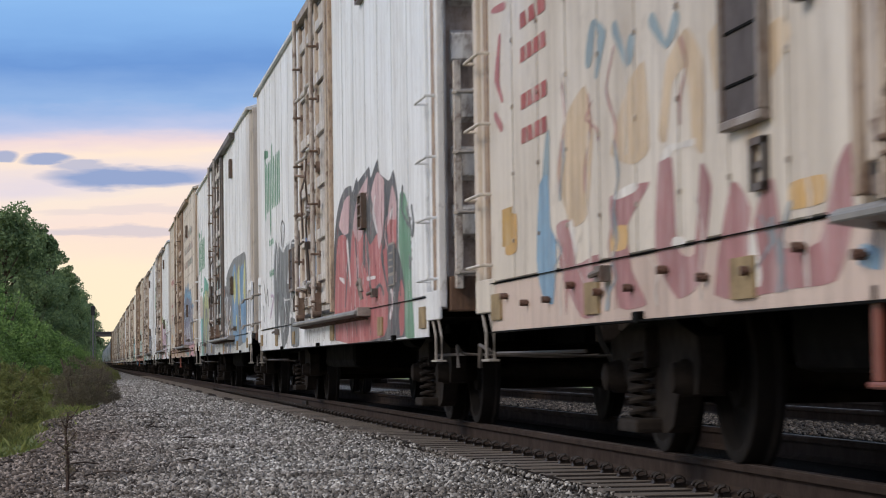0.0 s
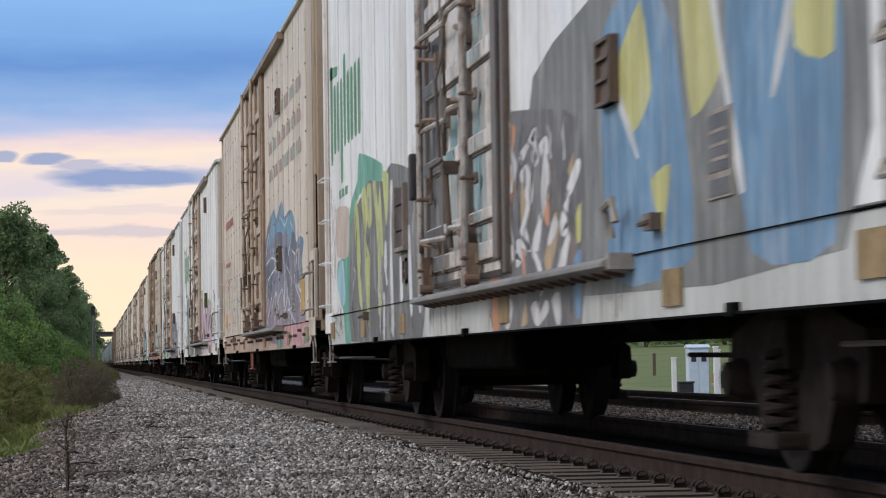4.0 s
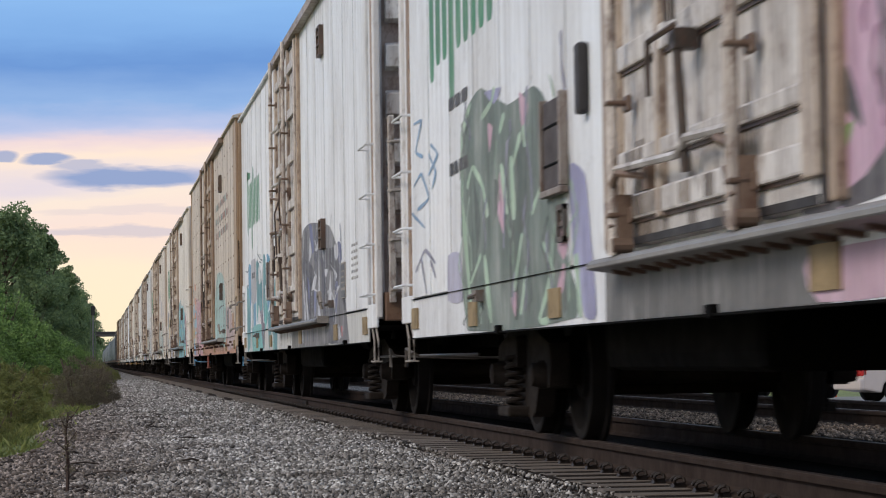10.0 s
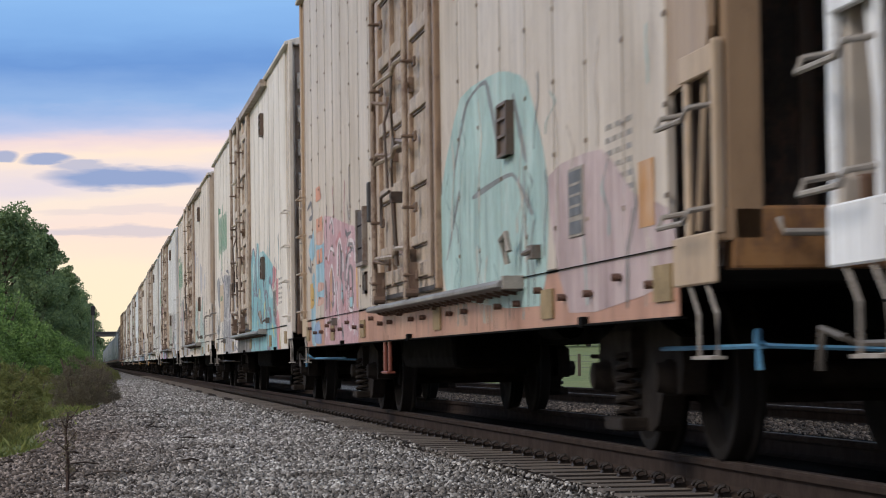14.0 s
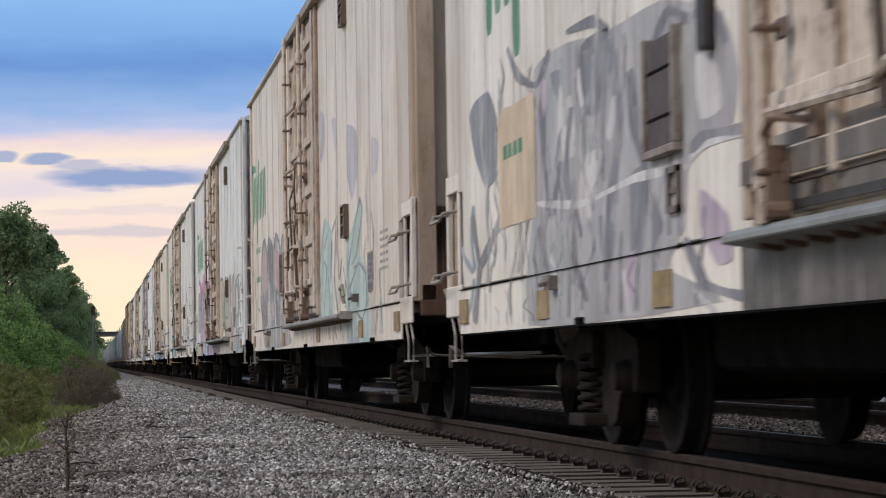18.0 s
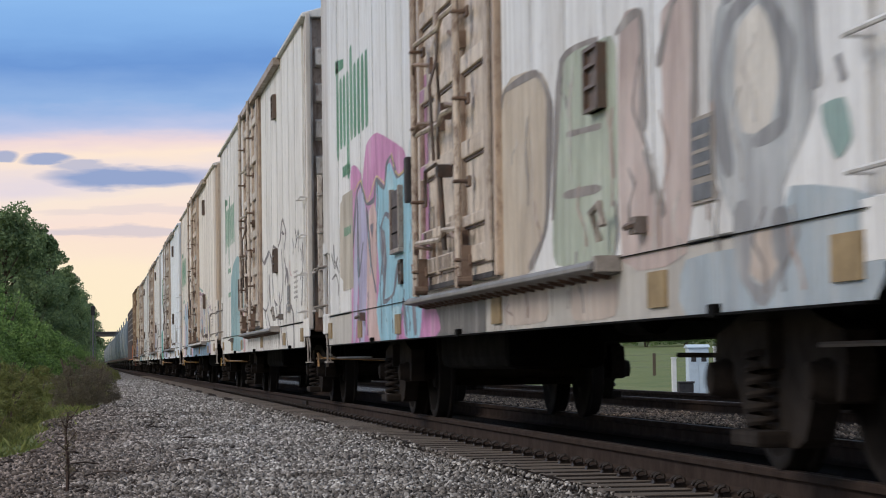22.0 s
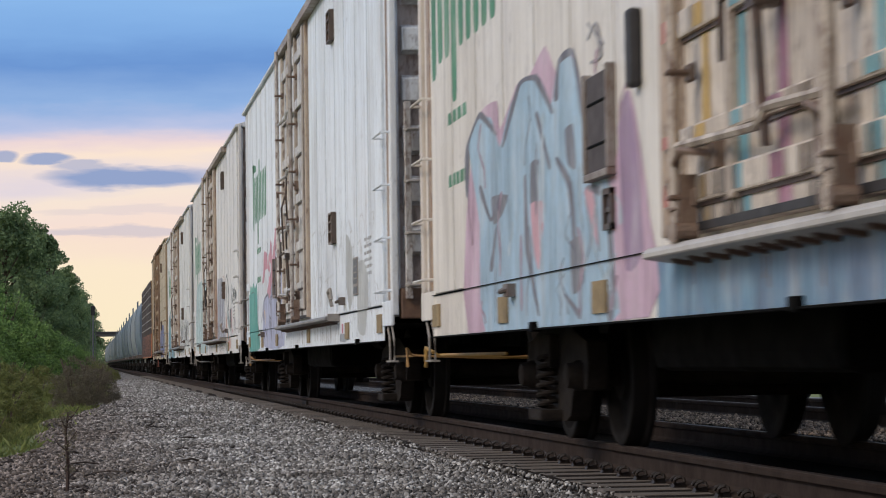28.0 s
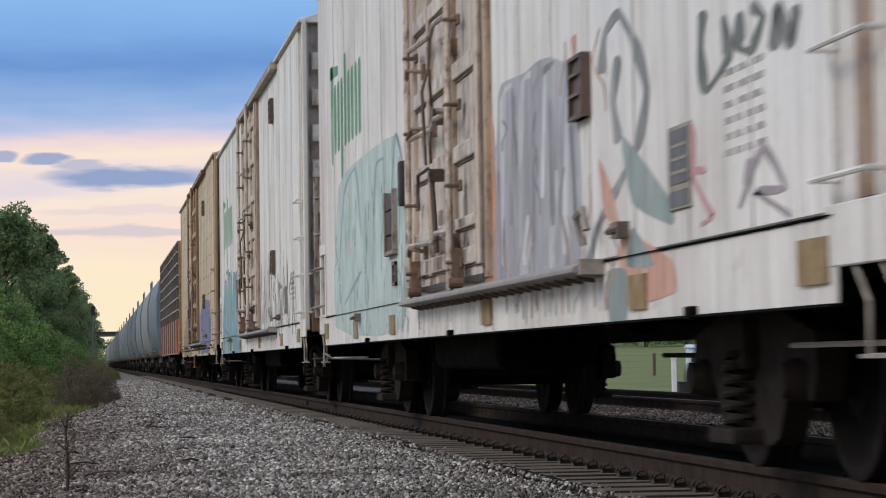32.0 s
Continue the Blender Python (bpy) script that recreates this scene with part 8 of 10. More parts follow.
    s = reefer(87.5, ("corr", "open"), "white insulated wagon with thin black outlined graffiti", srgb(228, 226, 222), 11, 19.7, frame=RUSTF, lever=srgb(176, 136, 86))
    s.line((104, 98, 102), 0.06, (((8.65, 2.18), (8.06, 2.07), (7.07, 2.22), (6.57, 2.1), (6.34, 1.93)), ((6.33, 2.08), (6.07, 2.25), (5.29, 2.16)), ((5.08, 2.2), (4.66, 2.29), (4.34, 2.52), (4.06, 2.51), (3.71, 2.37), (3.64, 2.27), (3.92, 2.12)), ((4.36, 2.37), (3.9, 2.32)), ((3.93, 1.99), (3.67, 1.84), (3.19, 1.56)), ((3.87, 1.61), (3.5, 1.83), (3.18, 1.65)), ((3.06, 1.23), (2.82, 1.3), (2.52, 1.23), (2.39, 1.08), (2.35, 0.74)), ((8.21, 2.1), (7.08, 2.18)),))
    s.line((104, 98, 102), 0.035, (((8.73, 1.42), (7.85, 1.34), (7.15, 1.47), (6.98, 1.87)), ((8.13, 1.36), (7.6, 1.06)), ((7.11, 1.88), (6.65, 1.29)), ((6.46, 1.94), (6.03, 1.48), (5.37, 1.37)), ((6.03, 1.48), (5.38, 1.2), (5, 0.79)), ((4.48, 2.14), (4.23, 1.73), (4.54, 1.43), (4.95, 1.35), (4.77, 1.11), (4.41, 0.78)), ((3.63, 1.35), (3.75, 1.01), (3.43, 0.76)), ((8.73, 1.42), (8.34, 0.84)), ((7.57, 1.29), (6.8, 1.04)), ((4.93, 1.55), (4.76, 1.21)),))
    s.line((96, 92, 94), 0.028, (((2.44, 2.19), (2.23, 2.05), (2.38, 1.98)), ((2, 2.3), (1.75, 2.13), (1.96, 2.05), (1.48, 2.25), (1.36, 2.13), (1.5, 1.97)), ((1.18, 2.01), (0.95, 1.93), (1.02, 1.84)), ((0.83, 2.07), (0.79, 1.76), (1.22, 1.6)), ((1.12, 1.33), (1.01, 1.28), (0.79, 1.76)),))
    s.line((206, 144, 152), 0.02, (((3, 1.93), (2.86, 1.74), (2.63, 1.71)),))
    s.fill((130, 172, 178), (((17.87, 0.99), (17.86, 2.08), (17.05, 2.38), (15.54, 2.51), (13.98, 2.23), (13.8, 0.82), (17.77, 0.81)),))
    s.fill((206, 162, 166), (((14.06, 1.56), (13.59, 1.33), (13.28, 0.77), (13.91, 0.76)),))
    s.scrawl(18.0, 13.8, 0.8, 2.0, ((112, 154, 162), (160, 190, 194)), 10)

    s = reefer(111.45, ("open", "corr"), "cream insulated wagon with purple stripes and blue letters", CREAM, 12, 21.0, frame=RUSTF, lever=srgb(176, 136, 66), track=srgb(190, 184, 178))
    s.plate(13.05, 2.8, 0.76, 1.04, spray((120, 168, 196), (104, 130, 160), 0.4))
    s.line((142, 178, 170), 0.07, (((8.91, 2.37), (8.53, 2.42), (8, 2.37), (7.19, 2.31), (6.6, 2.29)),))
    s.line((142, 110, 134), 0.09, (((8.82, 2.29), (8.01, 2.26), (7.2, 2.21), (6.07, 2.19)), ((8.82, 2.29), (8.97, 1.75), (8.74, 1.13)), ((7.92, 2.22), (7.97, 1.68), (7.77, 1.12)), ((7.35, 2.18), (7.25, 1.62), (7.13, 1.21)), ((6.75, 2.17), (6.73, 1.58), (6.71, 1.05)), ((5.84, 1.9), (5.75, 1.42), (5.72, 1.06)), ((4.48, 2.06), (4.52, 1.64), (4.46, 1.07)), ((5.06, 1.4), (5.14, 1.01)),))
    s.fill((146, 114, 138), (((3.63, 1.72), (3.38, 1.72), (3.31, 1.62), (3.52, 1.54), (3.46, 1.26), (3.11, 1.15), (3.12, 0.99), (2.79, 0.99), (2.77, 0.76), (3.3, 0.76), (3.32, 1.02), (3.5, 1.2), (3.56, 1.5), (3.72, 1.65)), ((3.58, 1.83), (3.25, 1.85), (2.95, 1.83), (2.87, 1.88), (2.59, 1.84), (2.63, 1.74), (2.81, 1.72), (3.02, 1.82), (3.5, 1.79)),))
    s.fill((132, 188, 208), (((4.02, 1.82), (3.75, 1.81), (3.63, 1.7), (3.85, 1.68)), ((6.29, 1.86), (5.9, 1.84), (5.91, 1.71), (6.26, 1.73)), ((4.05, 1.44), (3.66, 1.4), (3.62, 1.28), (3.97, 1.31)), ((7.89, 1.64), (7.64, 1.65), (7.65, 1.53), (7.87, 1.53)), ((7.1, 1.61), (6.87, 1.6), (6.84, 1.49), (7.08, 1.5)), ((6.26, 1.42), (5.88, 1.41), (5.89, 1.26), (6.25, 1.3)), ((8.25, 1.48), (7.99, 1.48), (8.01, 1.31), (8.23, 1.32)),))
    s.fill((116, 132, 166), (((4.37, 0.98), (3.56, 0.98), (3.45, 0.77), (4.39, 0.76), (4.58, 0.8)), ((4.98, 0.98), (4.72, 0.98), (4.63, 0.8), (5, 0.81)),))
    s.line((214, 206, 152), 0.06, (((4.68, 2.13), (4.92, 1.8), (4.64, 1.34)), ((3.74, 1.5), (3.63, 1.16), (3.43, 1.05)), ((5.18, 1.31), (5.25, 1.06)), ((6.67, 1.43), (6.56, 1.15)), ((8.61, 1.57), (8.82, 1.32)),))
    s.line((194, 180, 164), 0.05, (((2.95, 1.77), (2.83, 1.47), (2.78, 1.17)), ((2.44, 1.05), (2.23, 1.36), (1.92, 1.42)),))
    s.fill((208, 172, 192), (((19.19, 0.74), (19.09, 1.77), (18.51, 2.23), (17.76, 2.24), (17.66, 2.04), (16.97, 2.26), (16.55, 2.25), (15.95, 2.38), (15.6, 2.18), (15.15, 2.25), (14.69, 1.86), (14.05, 1.48), (13.66, 1.88), (13.47, 1.75), (13.19, 1.23), (13.23, 0.75)),))
    s.fill((166, 196, 216), (((19.06, 2.05), (18.64, 2.21), (18.01, 2.15), (17.67, 1.93), (17.31, 2.12), (16.86, 2.25), (16.25, 2.22), (15.79, 2), (15.6, 2.18), (15.24, 2.25), (14.91, 2.1), (14.79, 1.72), (14.12, 1.43), (14.02, 0.94), (14.11, 0.74), (18.4, 0.74), (18.58, 1.47)),))
    s.fill((120, 122, 132), (((16.5, 1.73), (16.2, 1.73), (16.22, 1.51), (16.52, 1.46)), ((15.24, 1.2), (14.91, 1.21), (14.85, 0.97), (15.18, 0.91)), ((18.06, 1.63), (17.36, 1.6), (17.6, 1.49), (17.96, 1.44)), ((15.36, 1.83), (15.1, 1.84), (15.04, 1.59), (15.29, 1.64)),))
    s.fill((214, 164, 174), (((16.52, 1.49), (16.03, 1.46), (16.26, 1.08), (16.44, 1.22)), ((14.81, 1.45), (14.57, 1.46), (14.45, 1.13)),))
    s.fill((162, 132, 162), (((13.89, 1.7), (13.66, 1.88), (13.48, 1.66), (13.33, 1.08), (13.74, 0.99)),))
    s.line((112, 112, 124), 0.045, (((19.15, 1.7), (19.11, 2.05), (18.51, 2.22), (17.78, 2.02)), ((17.56, 1.92), (16.86, 2.25), (16.25, 2.22), (15.71, 1.96)), ((15.61, 2.02), (15.5, 2.23), (15.07, 2.23), (14.77, 1.84)), ((18.56, 1.74), (18.08, 1.48), (17.59, 1.63)), ((17.84, 1.43), (18.11, 1.14)), ((15.64, 1.7), (15.22, 1.51), (15.08, 1.13)), ((16.71, 1.68), (16.64, 1.23), (16.28, 0.81)), ((14.73, 1.47), (14.2, 1.38), (14.09, 0.94), (14.18, 0.74)), ((16.27, 2.02), (15.83, 1.65)), ((15.44, 0.92), (14.95, 0.78)),))
    s.line((142, 138, 142), 0.022, (((14.66, 2.25), (14.42, 2.31), (14.29, 2.12), (14.59, 2.12)), ((14.65, 2.34), (14.21, 2.17)),))
    s.scrawl(9.0, 2.6, 0.8, 2.3, ((150, 120, 140), (214, 206, 204), (150, 176, 178)), 14)
    s.scrawl(19.2, 13.6, 0.8, 2.2, ((136, 140, 152), (196, 212, 222), (190, 156, 172)), 16)
    end_writing(s.car, "DIESEL FUEL ONLY", -0.80, 0.95, 2.84, 0.10)
    for i, c in enumerate(((206, 120, 110), (214, 176, 96), (116, 176, 190), (176, 110, 140), (196, 160, 90), (120, 180, 190))):
        s.door_paint(12.65 - i * 0.62, 12.45 - i * 0.62, 1.12, 3.4, spray(c, None, 0.6))

    s = reefer(135.3, ("corr", "open"), "bluish white insulated wagon with pink and teal graffiti", srgb(238, 244, 250), 13, 19.7, frame=srgb(206, 194, 180), lever=srgb(176, 132, 76))
    s.fill((192, 194, 192), (((4.1, 1.88), (3.48, 1.71), (3.38, 1.27), (3.81, 1.07), (4.08, 1.31)), ((2.97, 1.51), (2.37, 1.54), (1.95, 1.31), (2.32, 0.82), (3.02, 0.88)),))
    s.line((184, 180, 176), 0.008, (((4.1, 1.94), (3.73, 2.01), (3.46, 1.85)), ((2.69, 1.98), (2.45, 2), (2.23, 1.87), (2.35, 1.81)), ((2.95, 1.72), (2.71, 1.75), (2.48, 1.62)), ((2.98, 1.43), (2.78, 1.57), (2.38, 1.39)), ((3.9, 1.7), (3.63, 1.56), (3.77, 1.49)), ((1.59, 1.96), (1.4, 1.96), (1.46, 1.83)), ((1.81, 1.85), (1.7, 1.88)), ((2.51, 1.27), (2.3, 1.09), (2.42, 0.89)), ((3, 1.2), (2.77, 1.03)), ((2.05, 1.46), (1.53, 1.47)), ((4.07, 1.43), (3.79, 1.24), (3.64, 1.37)), ((1.35, 1.31), (1.08, 1.21)), ((1.86, 1.14), (1.67, 0.99)), ((5.5, 1.8), (5.17, 1.59)), ((6.87, 1.99), (6.04, 2.08), (5.48, 2.05)), ((8.52, 2.06), (7.77, 2.1)), ((7.47, 1.54), (6.91, 1.53)), ((6.71, 1.46), (5.53, 1.52)), ((3.79, 1.24), (3.67, 1.1)), ((2.06, 1.25), (1.97, 1.07)), ((2.14, 1.69), (1.82, 1.71)), ((3.11, 1.36), (2.74, 1.31), (2.5, 1.35)),))
    s.fill((206, 124, 142), (((4.69, 0.95), (4.53, 0.95), (4.54, 0.86), (4.67, 0.85)),))
    s.fill((166, 172, 178), (((4.87, 0.85), (4.24, 0.84), (4.24, 0.76), (4.87, 0.77)),))
    s.fill((84, 172, 156), (((20.69, 1.81), (20.13, 1.79), (19.81, 1.87), (19.36, 1.76), (18.92, 1.83), (18.92, 1.26), (18.44, 1.05), (18.34, 0.78), (20.8, 0.77)),))
    s.line((50, 112, 106), 0.03, (((20.16, 1.56), (19.54, 1.45), (19.41, 1.32)), ((20.47, 1.71), (19.67, 1.7), (19.23, 1.59)), ((18.71, 1.14), (18.52, 0.82)),))
    s.fill((214, 146, 162), (((17.55, 1.79), (17.21, 2.02), (17.07, 2.26), (16.41, 2.21), (16.21, 2), (15.99, 2.18), (15.79, 2.19), (15.57, 2.37), (15.3, 2.27), (15.31, 2.08), (15.03, 2.21), (14.75, 2.36), (14.65, 2.5), (14.4, 2.47), (14.5, 2.24), (14.25, 2.3), (14, 2.34), (13.87, 2.11), (13.55, 2.27), (13.41, 2.28), (13.72, 2.09), (13.15, 2), (12.89, 1.84), (13.3, 1.88), (13.87, 2.14), (14.51, 2.18), (14.69, 1.99), (14.88, 1.85), (15.45, 1.64), (15.66, 1.46), (16.46, 1.61), (16.03, 1.78), (16.22, 1.97), (16.87, 1.96), (17.12, 1.8)),))
    s.fill((182, 186, 214), (((17.53, 1.24), (17.26, 1.52), (16.57, 1.59), (15.85, 1.51), (15.34, 1.76), (15.06, 1.87), (14.81, 1.69), (14.73, 1.53), (13.92, 1.53), (13.82, 1.76), (13.59, 1.85), (13.3, 1.85), (12.97, 1.68), (13.04, 0.79), (17.21, 0.8)),))
    s.line((102, 102, 118), 0.045, (((17.29, 1.2), (17.14, 1.51), (16.25, 1.58), (15.76, 1.4)), ((15.46, 1.48), (15.25, 1.79), (14.97, 1.84), (14.81, 1.63)), ((13.74, 1.78), (13.62, 1.51), (13.35, 1.21), (13.07, 1.31), (13.04, 1.63)), ((15.98, 1.25), (15.89, 1.08), (15.68, 1.2), (15.98, 1.25)), ((14.6, 1.06), (14.46, 0.85), (13.97, 0.92)), ((13.65, 1.11), (13.38, 0.88)), ((15.7, 1.04), (15.52, 0.87)), ((14.51, 1.24), (14.33, 1.38)), ((16.96, 1.08), (16.53, 0.93)),))
    s.line((228, 228, 232), 0.09, (((16, 2.05), (15.61, 1.98), (15.82, 1.87), (16.22, 1.9)), ((16.88, 1.85), (16.45, 1.71)),))
    s.fill((212, 178, 142), (((17.16, 1.34), (16.93, 1.36), (16.84, 1.11)),))
    s.scrawl(8.2, 1.3, 0.8, 2.4, ((176, 168, 160), (196, 186, 180), (170, 176, 176)), 26, 0.006)
    s.scrawl(17.8, 13.4, 0.8, 2.4, ((120, 120, 140), (200, 202, 222)), 12)
    s.plate(20.9, 18.8, 0.76, 1.7, spray((64, 160, 150), (84, 176, 164), 0.1))

    s = reefer(159.1, ("corr", "open"), "white insulated wagon with grey and orange graffiti", srgb(228, 226, 224), 14, 20.1, frame=RUSTF, lever=srgb(170, 160, 150), track=srgb(150, 146, 144))
    s.fill((196, 142, 118), (((9.2, 1.16), (9.19, 1.86), (8.8, 2.21), (8.49, 2.06), (8.47, 1.06)),))
    s.fill((162, 164, 176), (((8.47, 1.06), (8.31, 2.27), (7.77, 2.32), (7.24, 2.3), (6.84, 2.32), (6.36, 2.29), (5.75, 2.16), (5.53, 1.89), (5.52, 1.03), (6.95, 1.05)),))
    s.line((202, 206, 214), 0.05, (((8.22, 1.16), (8.12, 2.21), (7.78, 2.28)), ((7.5, 1.73), (7.35, 2.24), (7.04, 2.27)), ((6.71, 1.5), (6.55, 2.22)), ((6.01, 1.14), (5.84, 2.08)), ((7.35, 1.13), (7.22, 1.43)), ((6.47, 1.06), (6.24, 1.63)),))
    s.line((126, 128, 138), 0.045, (((7.86, 1.4), (7.68, 2.2)), ((7.03, 1.25), (6.95, 2.16), (6.27, 2.25)), ((5.66, 1.28), (5.77, 1.91)), ((6.36, 1.32), (6.38, 2.04)),))
    s.line((132, 136, 140), 0.06, (((4.89, 2.03), (4.79, 2.22), (4.43, 2.28), (4.04, 2.07), (3.8, 1.83), (4.01, 1.6), (4.5, 1.42), (5.03, 1.25), (5.36, 1.02)), ((4.48, 1.64), (4.61, 1.86), (4.45, 2.07)),))
    s.fill((210, 158, 138), (((5, 1.6), (4.65, 1.4), (4.52, 1.22), (4.87, 1.3)), ((4.05, 1.14), (3.32, 1), (3.28, 0.85), (4.48, 0.82), (4.45, 1.22)), ((5.74, 2.31), (5.57, 2.32), (5.62, 2.17)),))
    s.fill((132, 152, 154), (((4.41, 1.67), (3.77, 1.45), (3.3, 1.26), (3.31, 1.16), (4.17, 1.31)), ((4.18, 1.2), (3.68, 0.99), (4.33, 1.01)), ((4.82, 1), (4.33, 0.99), (4.36, 0.74), (4.78, 0.74)),))
    s.line((98, 106, 104), 0.045, (((2.64, 2.05), (2.7, 1.88), (2.61, 1.7), (2.21, 1.8), (2.29, 1.98)), ((2.01, 1.96), (2.02, 1.82), (1.84, 1.78), (1.65, 1.89), (1.82, 1.96)), ((1.49, 1.74), (1.44, 1.91), (1.25, 1.73), (1.16, 1.87)),))
    s.line((200, 144, 154), 0.03, (((2.89, 1.58), (2.85, 1.33), (2.55, 1.16), (2.76, 1.13)), ((3.01, 1.39), (2.64, 1.36)),))
    s.line((162, 152, 162), 0.035, (((2.07, 1.16), (1.69, 1.38), (1.37, 1.2), (1.79, 1.21), (1.3, 1.09)), ((1.87, 1.35), (1.97, 1.24)),))
    s.fill((184, 206, 206), (((19.78, 0.93), (19.26, 2.43), (16.89, 2.55), (14.03, 2.52), (13.27, 2.02), (13.6, 0.84)),))
    s.line((130, 164, 172), 0.045, (((19.39, 1.41), (18.64, 2.33), (17.45, 2.48), (16.99, 1.78)), ((16.01, 1.3), (15.64, 2.34), (14.93, 2.39)), ((14.57, 1.66), (14.03, 2.52), (13.45, 2.18)), ((18.79, 1.15), (17.03, 1.44)),))
    s.scrawl(8.9, 4.6, 0.8, 2.4, ((134, 136, 146), (200, 202, 208), (186, 150, 132)), 16)
    s.scrawl(19.8, 13.4, 0.8, 2.4, ((150, 180, 186), (120, 150, 160), (212, 212, 208)), 20)

    s = reefer(183.0, ("corr", "open"), "white insulated wagon with faint black outlined graffiti", srgb(226, 226, 224), 15, 19.9, frame=RUSTF)
    for i in range(4):
        s.tag(8.4 - i * 1.8, 6.9 - i * 1.8, 0.9, 2.2, spray((96, 100, 104), None, 0.4), 0.05, 3)
    s.flames(20.4, 13.8, 0.76, 2.4, spray((120, 166, 180), (150, 190, 196), 0.3), 9)
    s.word("AINO", 20.2, 14.0, 0.8, 2.1, spray((110, 160, 182), (140, 184, 190), 0.3), (90, 120, 140), None, None, fat=0.04, wob=0.2)
    s.scrawl(8.6, 1.2, 0.8, 2.2, ((110, 112, 116), (150, 160, 130)), 14)


build_train()


# ---------------------------------------------------------------- the train's tail: boxcar and covered hoppers
def tail_cars():
    # tan wagon, last of its kind
    s = reefer(206.6, ("corr", "corr"), "tan insulated wagon with blue and brown graffiti", srgb(196, 180, 154), 16, tan=True, top=5.1, frame=srgb(150, 120, 92), end=srgb(176, 152, 120))
    s.blob(8.4, 2.4, 0.76, 2.0, spray((96, 124, 176), (110, 96, 130), 0.3))
    s.flames(19.8, 14.0, 0.8, 2.0, spray((150, 120, 90), (170, 150, 130), 0.5), 7)
    # plain boxcar with a grey side and an orange skirt
    car = thing("boxcar", TRACK_X, 0, 0, "grey boxcar with an orange lower side and tan ends", "freight wagon", "wagons of the train")
    n, a, b = 20.4, -10.2, 10.2
    part("body", Geo().box(-1.45, 1.45, a + 0.05, b - 0.05, 0.95, 4.35), PAINT, car, bevel=0.02, color=srgb(104, 98, 100))
    part("roof", Geo().prism([(-1.5, 4.3), (-1.5, 4.36), (0, 4.52), (1.5, 4.36), (1.5, 4.3)], 1, a, b), PAINT, car, color=srgb(150, 140, 120))
    for e in (a, b):
        part("end_wall", Geo().box(-1.46, 1.46, e - 0.06, e + 0.06, 0.95, 4.34), RUSTY, car, "tan ribbed end wall", 0.01, color=srgb(180, 142, 96))
    part("orange_skirt", Geo().box(-1.49, -1.44, a + 0.1, b - 0.1, 0.85, 1.95), PAINT, car, "orange lower side", 0.008, color=srgb(186, 110, 74))
    for i in range(6):
        part("side_rib", Geo().box(-1.52, -1.44, a + 0.2, b - 0.2, 2.2 + i * 0.36, 2.25 + i * 0.36), PAINT, car, bevel=0.008, color=srgb(172, 168, 166))
    for i in range(9):
        part("side_post", lambda: Geo().box(-1.53, -1.45, -0.04, 0.04, 0.9, 4.3), PAINT, car, bevel=0.008, key="post", color=srgb(96, 90, 90)).location.y = a + 0.6 + i * 2.4
    add_underframe(car)
    add_trucks(car)
    WAGONS.append((car, 230.6 + n / 2 + 0.5))
    # covered hoppers, alike but for their tint
    rng = random.Random(4)
    tints = ((118, 130, 140), (102, 118, 132), (132, 140, 146), (92, 106, 116))
    prof = [(-1.05, 0.95), (-1.42, 1.35), (-1.55, 2.2), (-1.55, 3.2), (-1.40, 4.0), (-0.95, 4.5), (0, 4.62), (0.95, 4.5), (1.40, 4.0), (1.55, 3.2), (1.55, 2.2), (1.42, 1.35), (1.05, 0.95)]
    y = 254.6
    for k in range(24):
        car = thing("covered_hopper", TRACK_X, 0, 0, "pale blue-grey covered hopper wagon with rounded sides", "freight wagon", "hopper wagons of the train")
        c = srgb(*rng.choice(tints))
        part("hull", lambda: Geo().prism(prof, 1, -7.6, 7.6), PAINT, car, "rounded steel hull", key="hull", smooth=True, color=c)
        part("running_board", lambda: Geo().box(-0.45, 0.45, -8.0, 8.0, 4.63, 4.68), PAINT, car, key="rb", color=c)
        for i in range(4):
            part("outlet", lambda: Geo().prism([(-1.75, 1.3), (1.75, 1.3), (0.4, 0.35), (-0.4, 0.35)], 0, -0.7, 0.7), PAINT, car, key="out", color=c).location.y = -5.7 + i * 3.8
        for e in (-1, 1):
            part("end_platform", lambda: Geo().box(-1.45, 1.45, min(e * 7.5, e * 8.8), max(e * 7.5, e * 8.8), 0.95, 1.12), RUSTY, car, key=e, color=srgb(120, 110, 104))
            part("end_ladder", lambda: Geo().box(-1.40, -1.34, e * 8.0 - 0.03, e * 8.0 + 0.03, 1.1, 4.4).box(-0.95, -0.89, e * 8.0 - 0.03, e * 8.0 + 0.03, 1.1, 4.4), PAINT, car, key=e, color=c)
            part("slope_sheet", lambda: Geo().prism([(e * 7.55, 3.4), (e * 7.6, 3.9), (e * 5.4, 1.2), (e * 5.2, 1.3)], 0, -1.35, 1.35), PAINT, car, key=e, color=c)
            tr = part("truck", lambda: Geo().box(-1.1, 1.1, -1.1, 1.1, 0.42, 0.62), IRON, car, key="hop")
            tr.location.y = e * 6.9
            for w in (-1, 1):
                ws = part("wheelset", lambda: Geo().lathe([(-1.0, 0.08), (-0.82, 0.08), (-0.8, 0.44), (-0.68, 0.45), (-0.66, 0.1), (0.66, 0.1), (0.68, 0.45), (0.8, 0.44), (0.82, 0.08), (1.0, 0.08)], 1, 18), WHEEL, car, key="hop")
                ws.location = (0, e * 6.9 + w * 0.87, WHEEL_R)
        WAGONS.append((car, y + 8.9))
        y += 18.6


tail_cars()


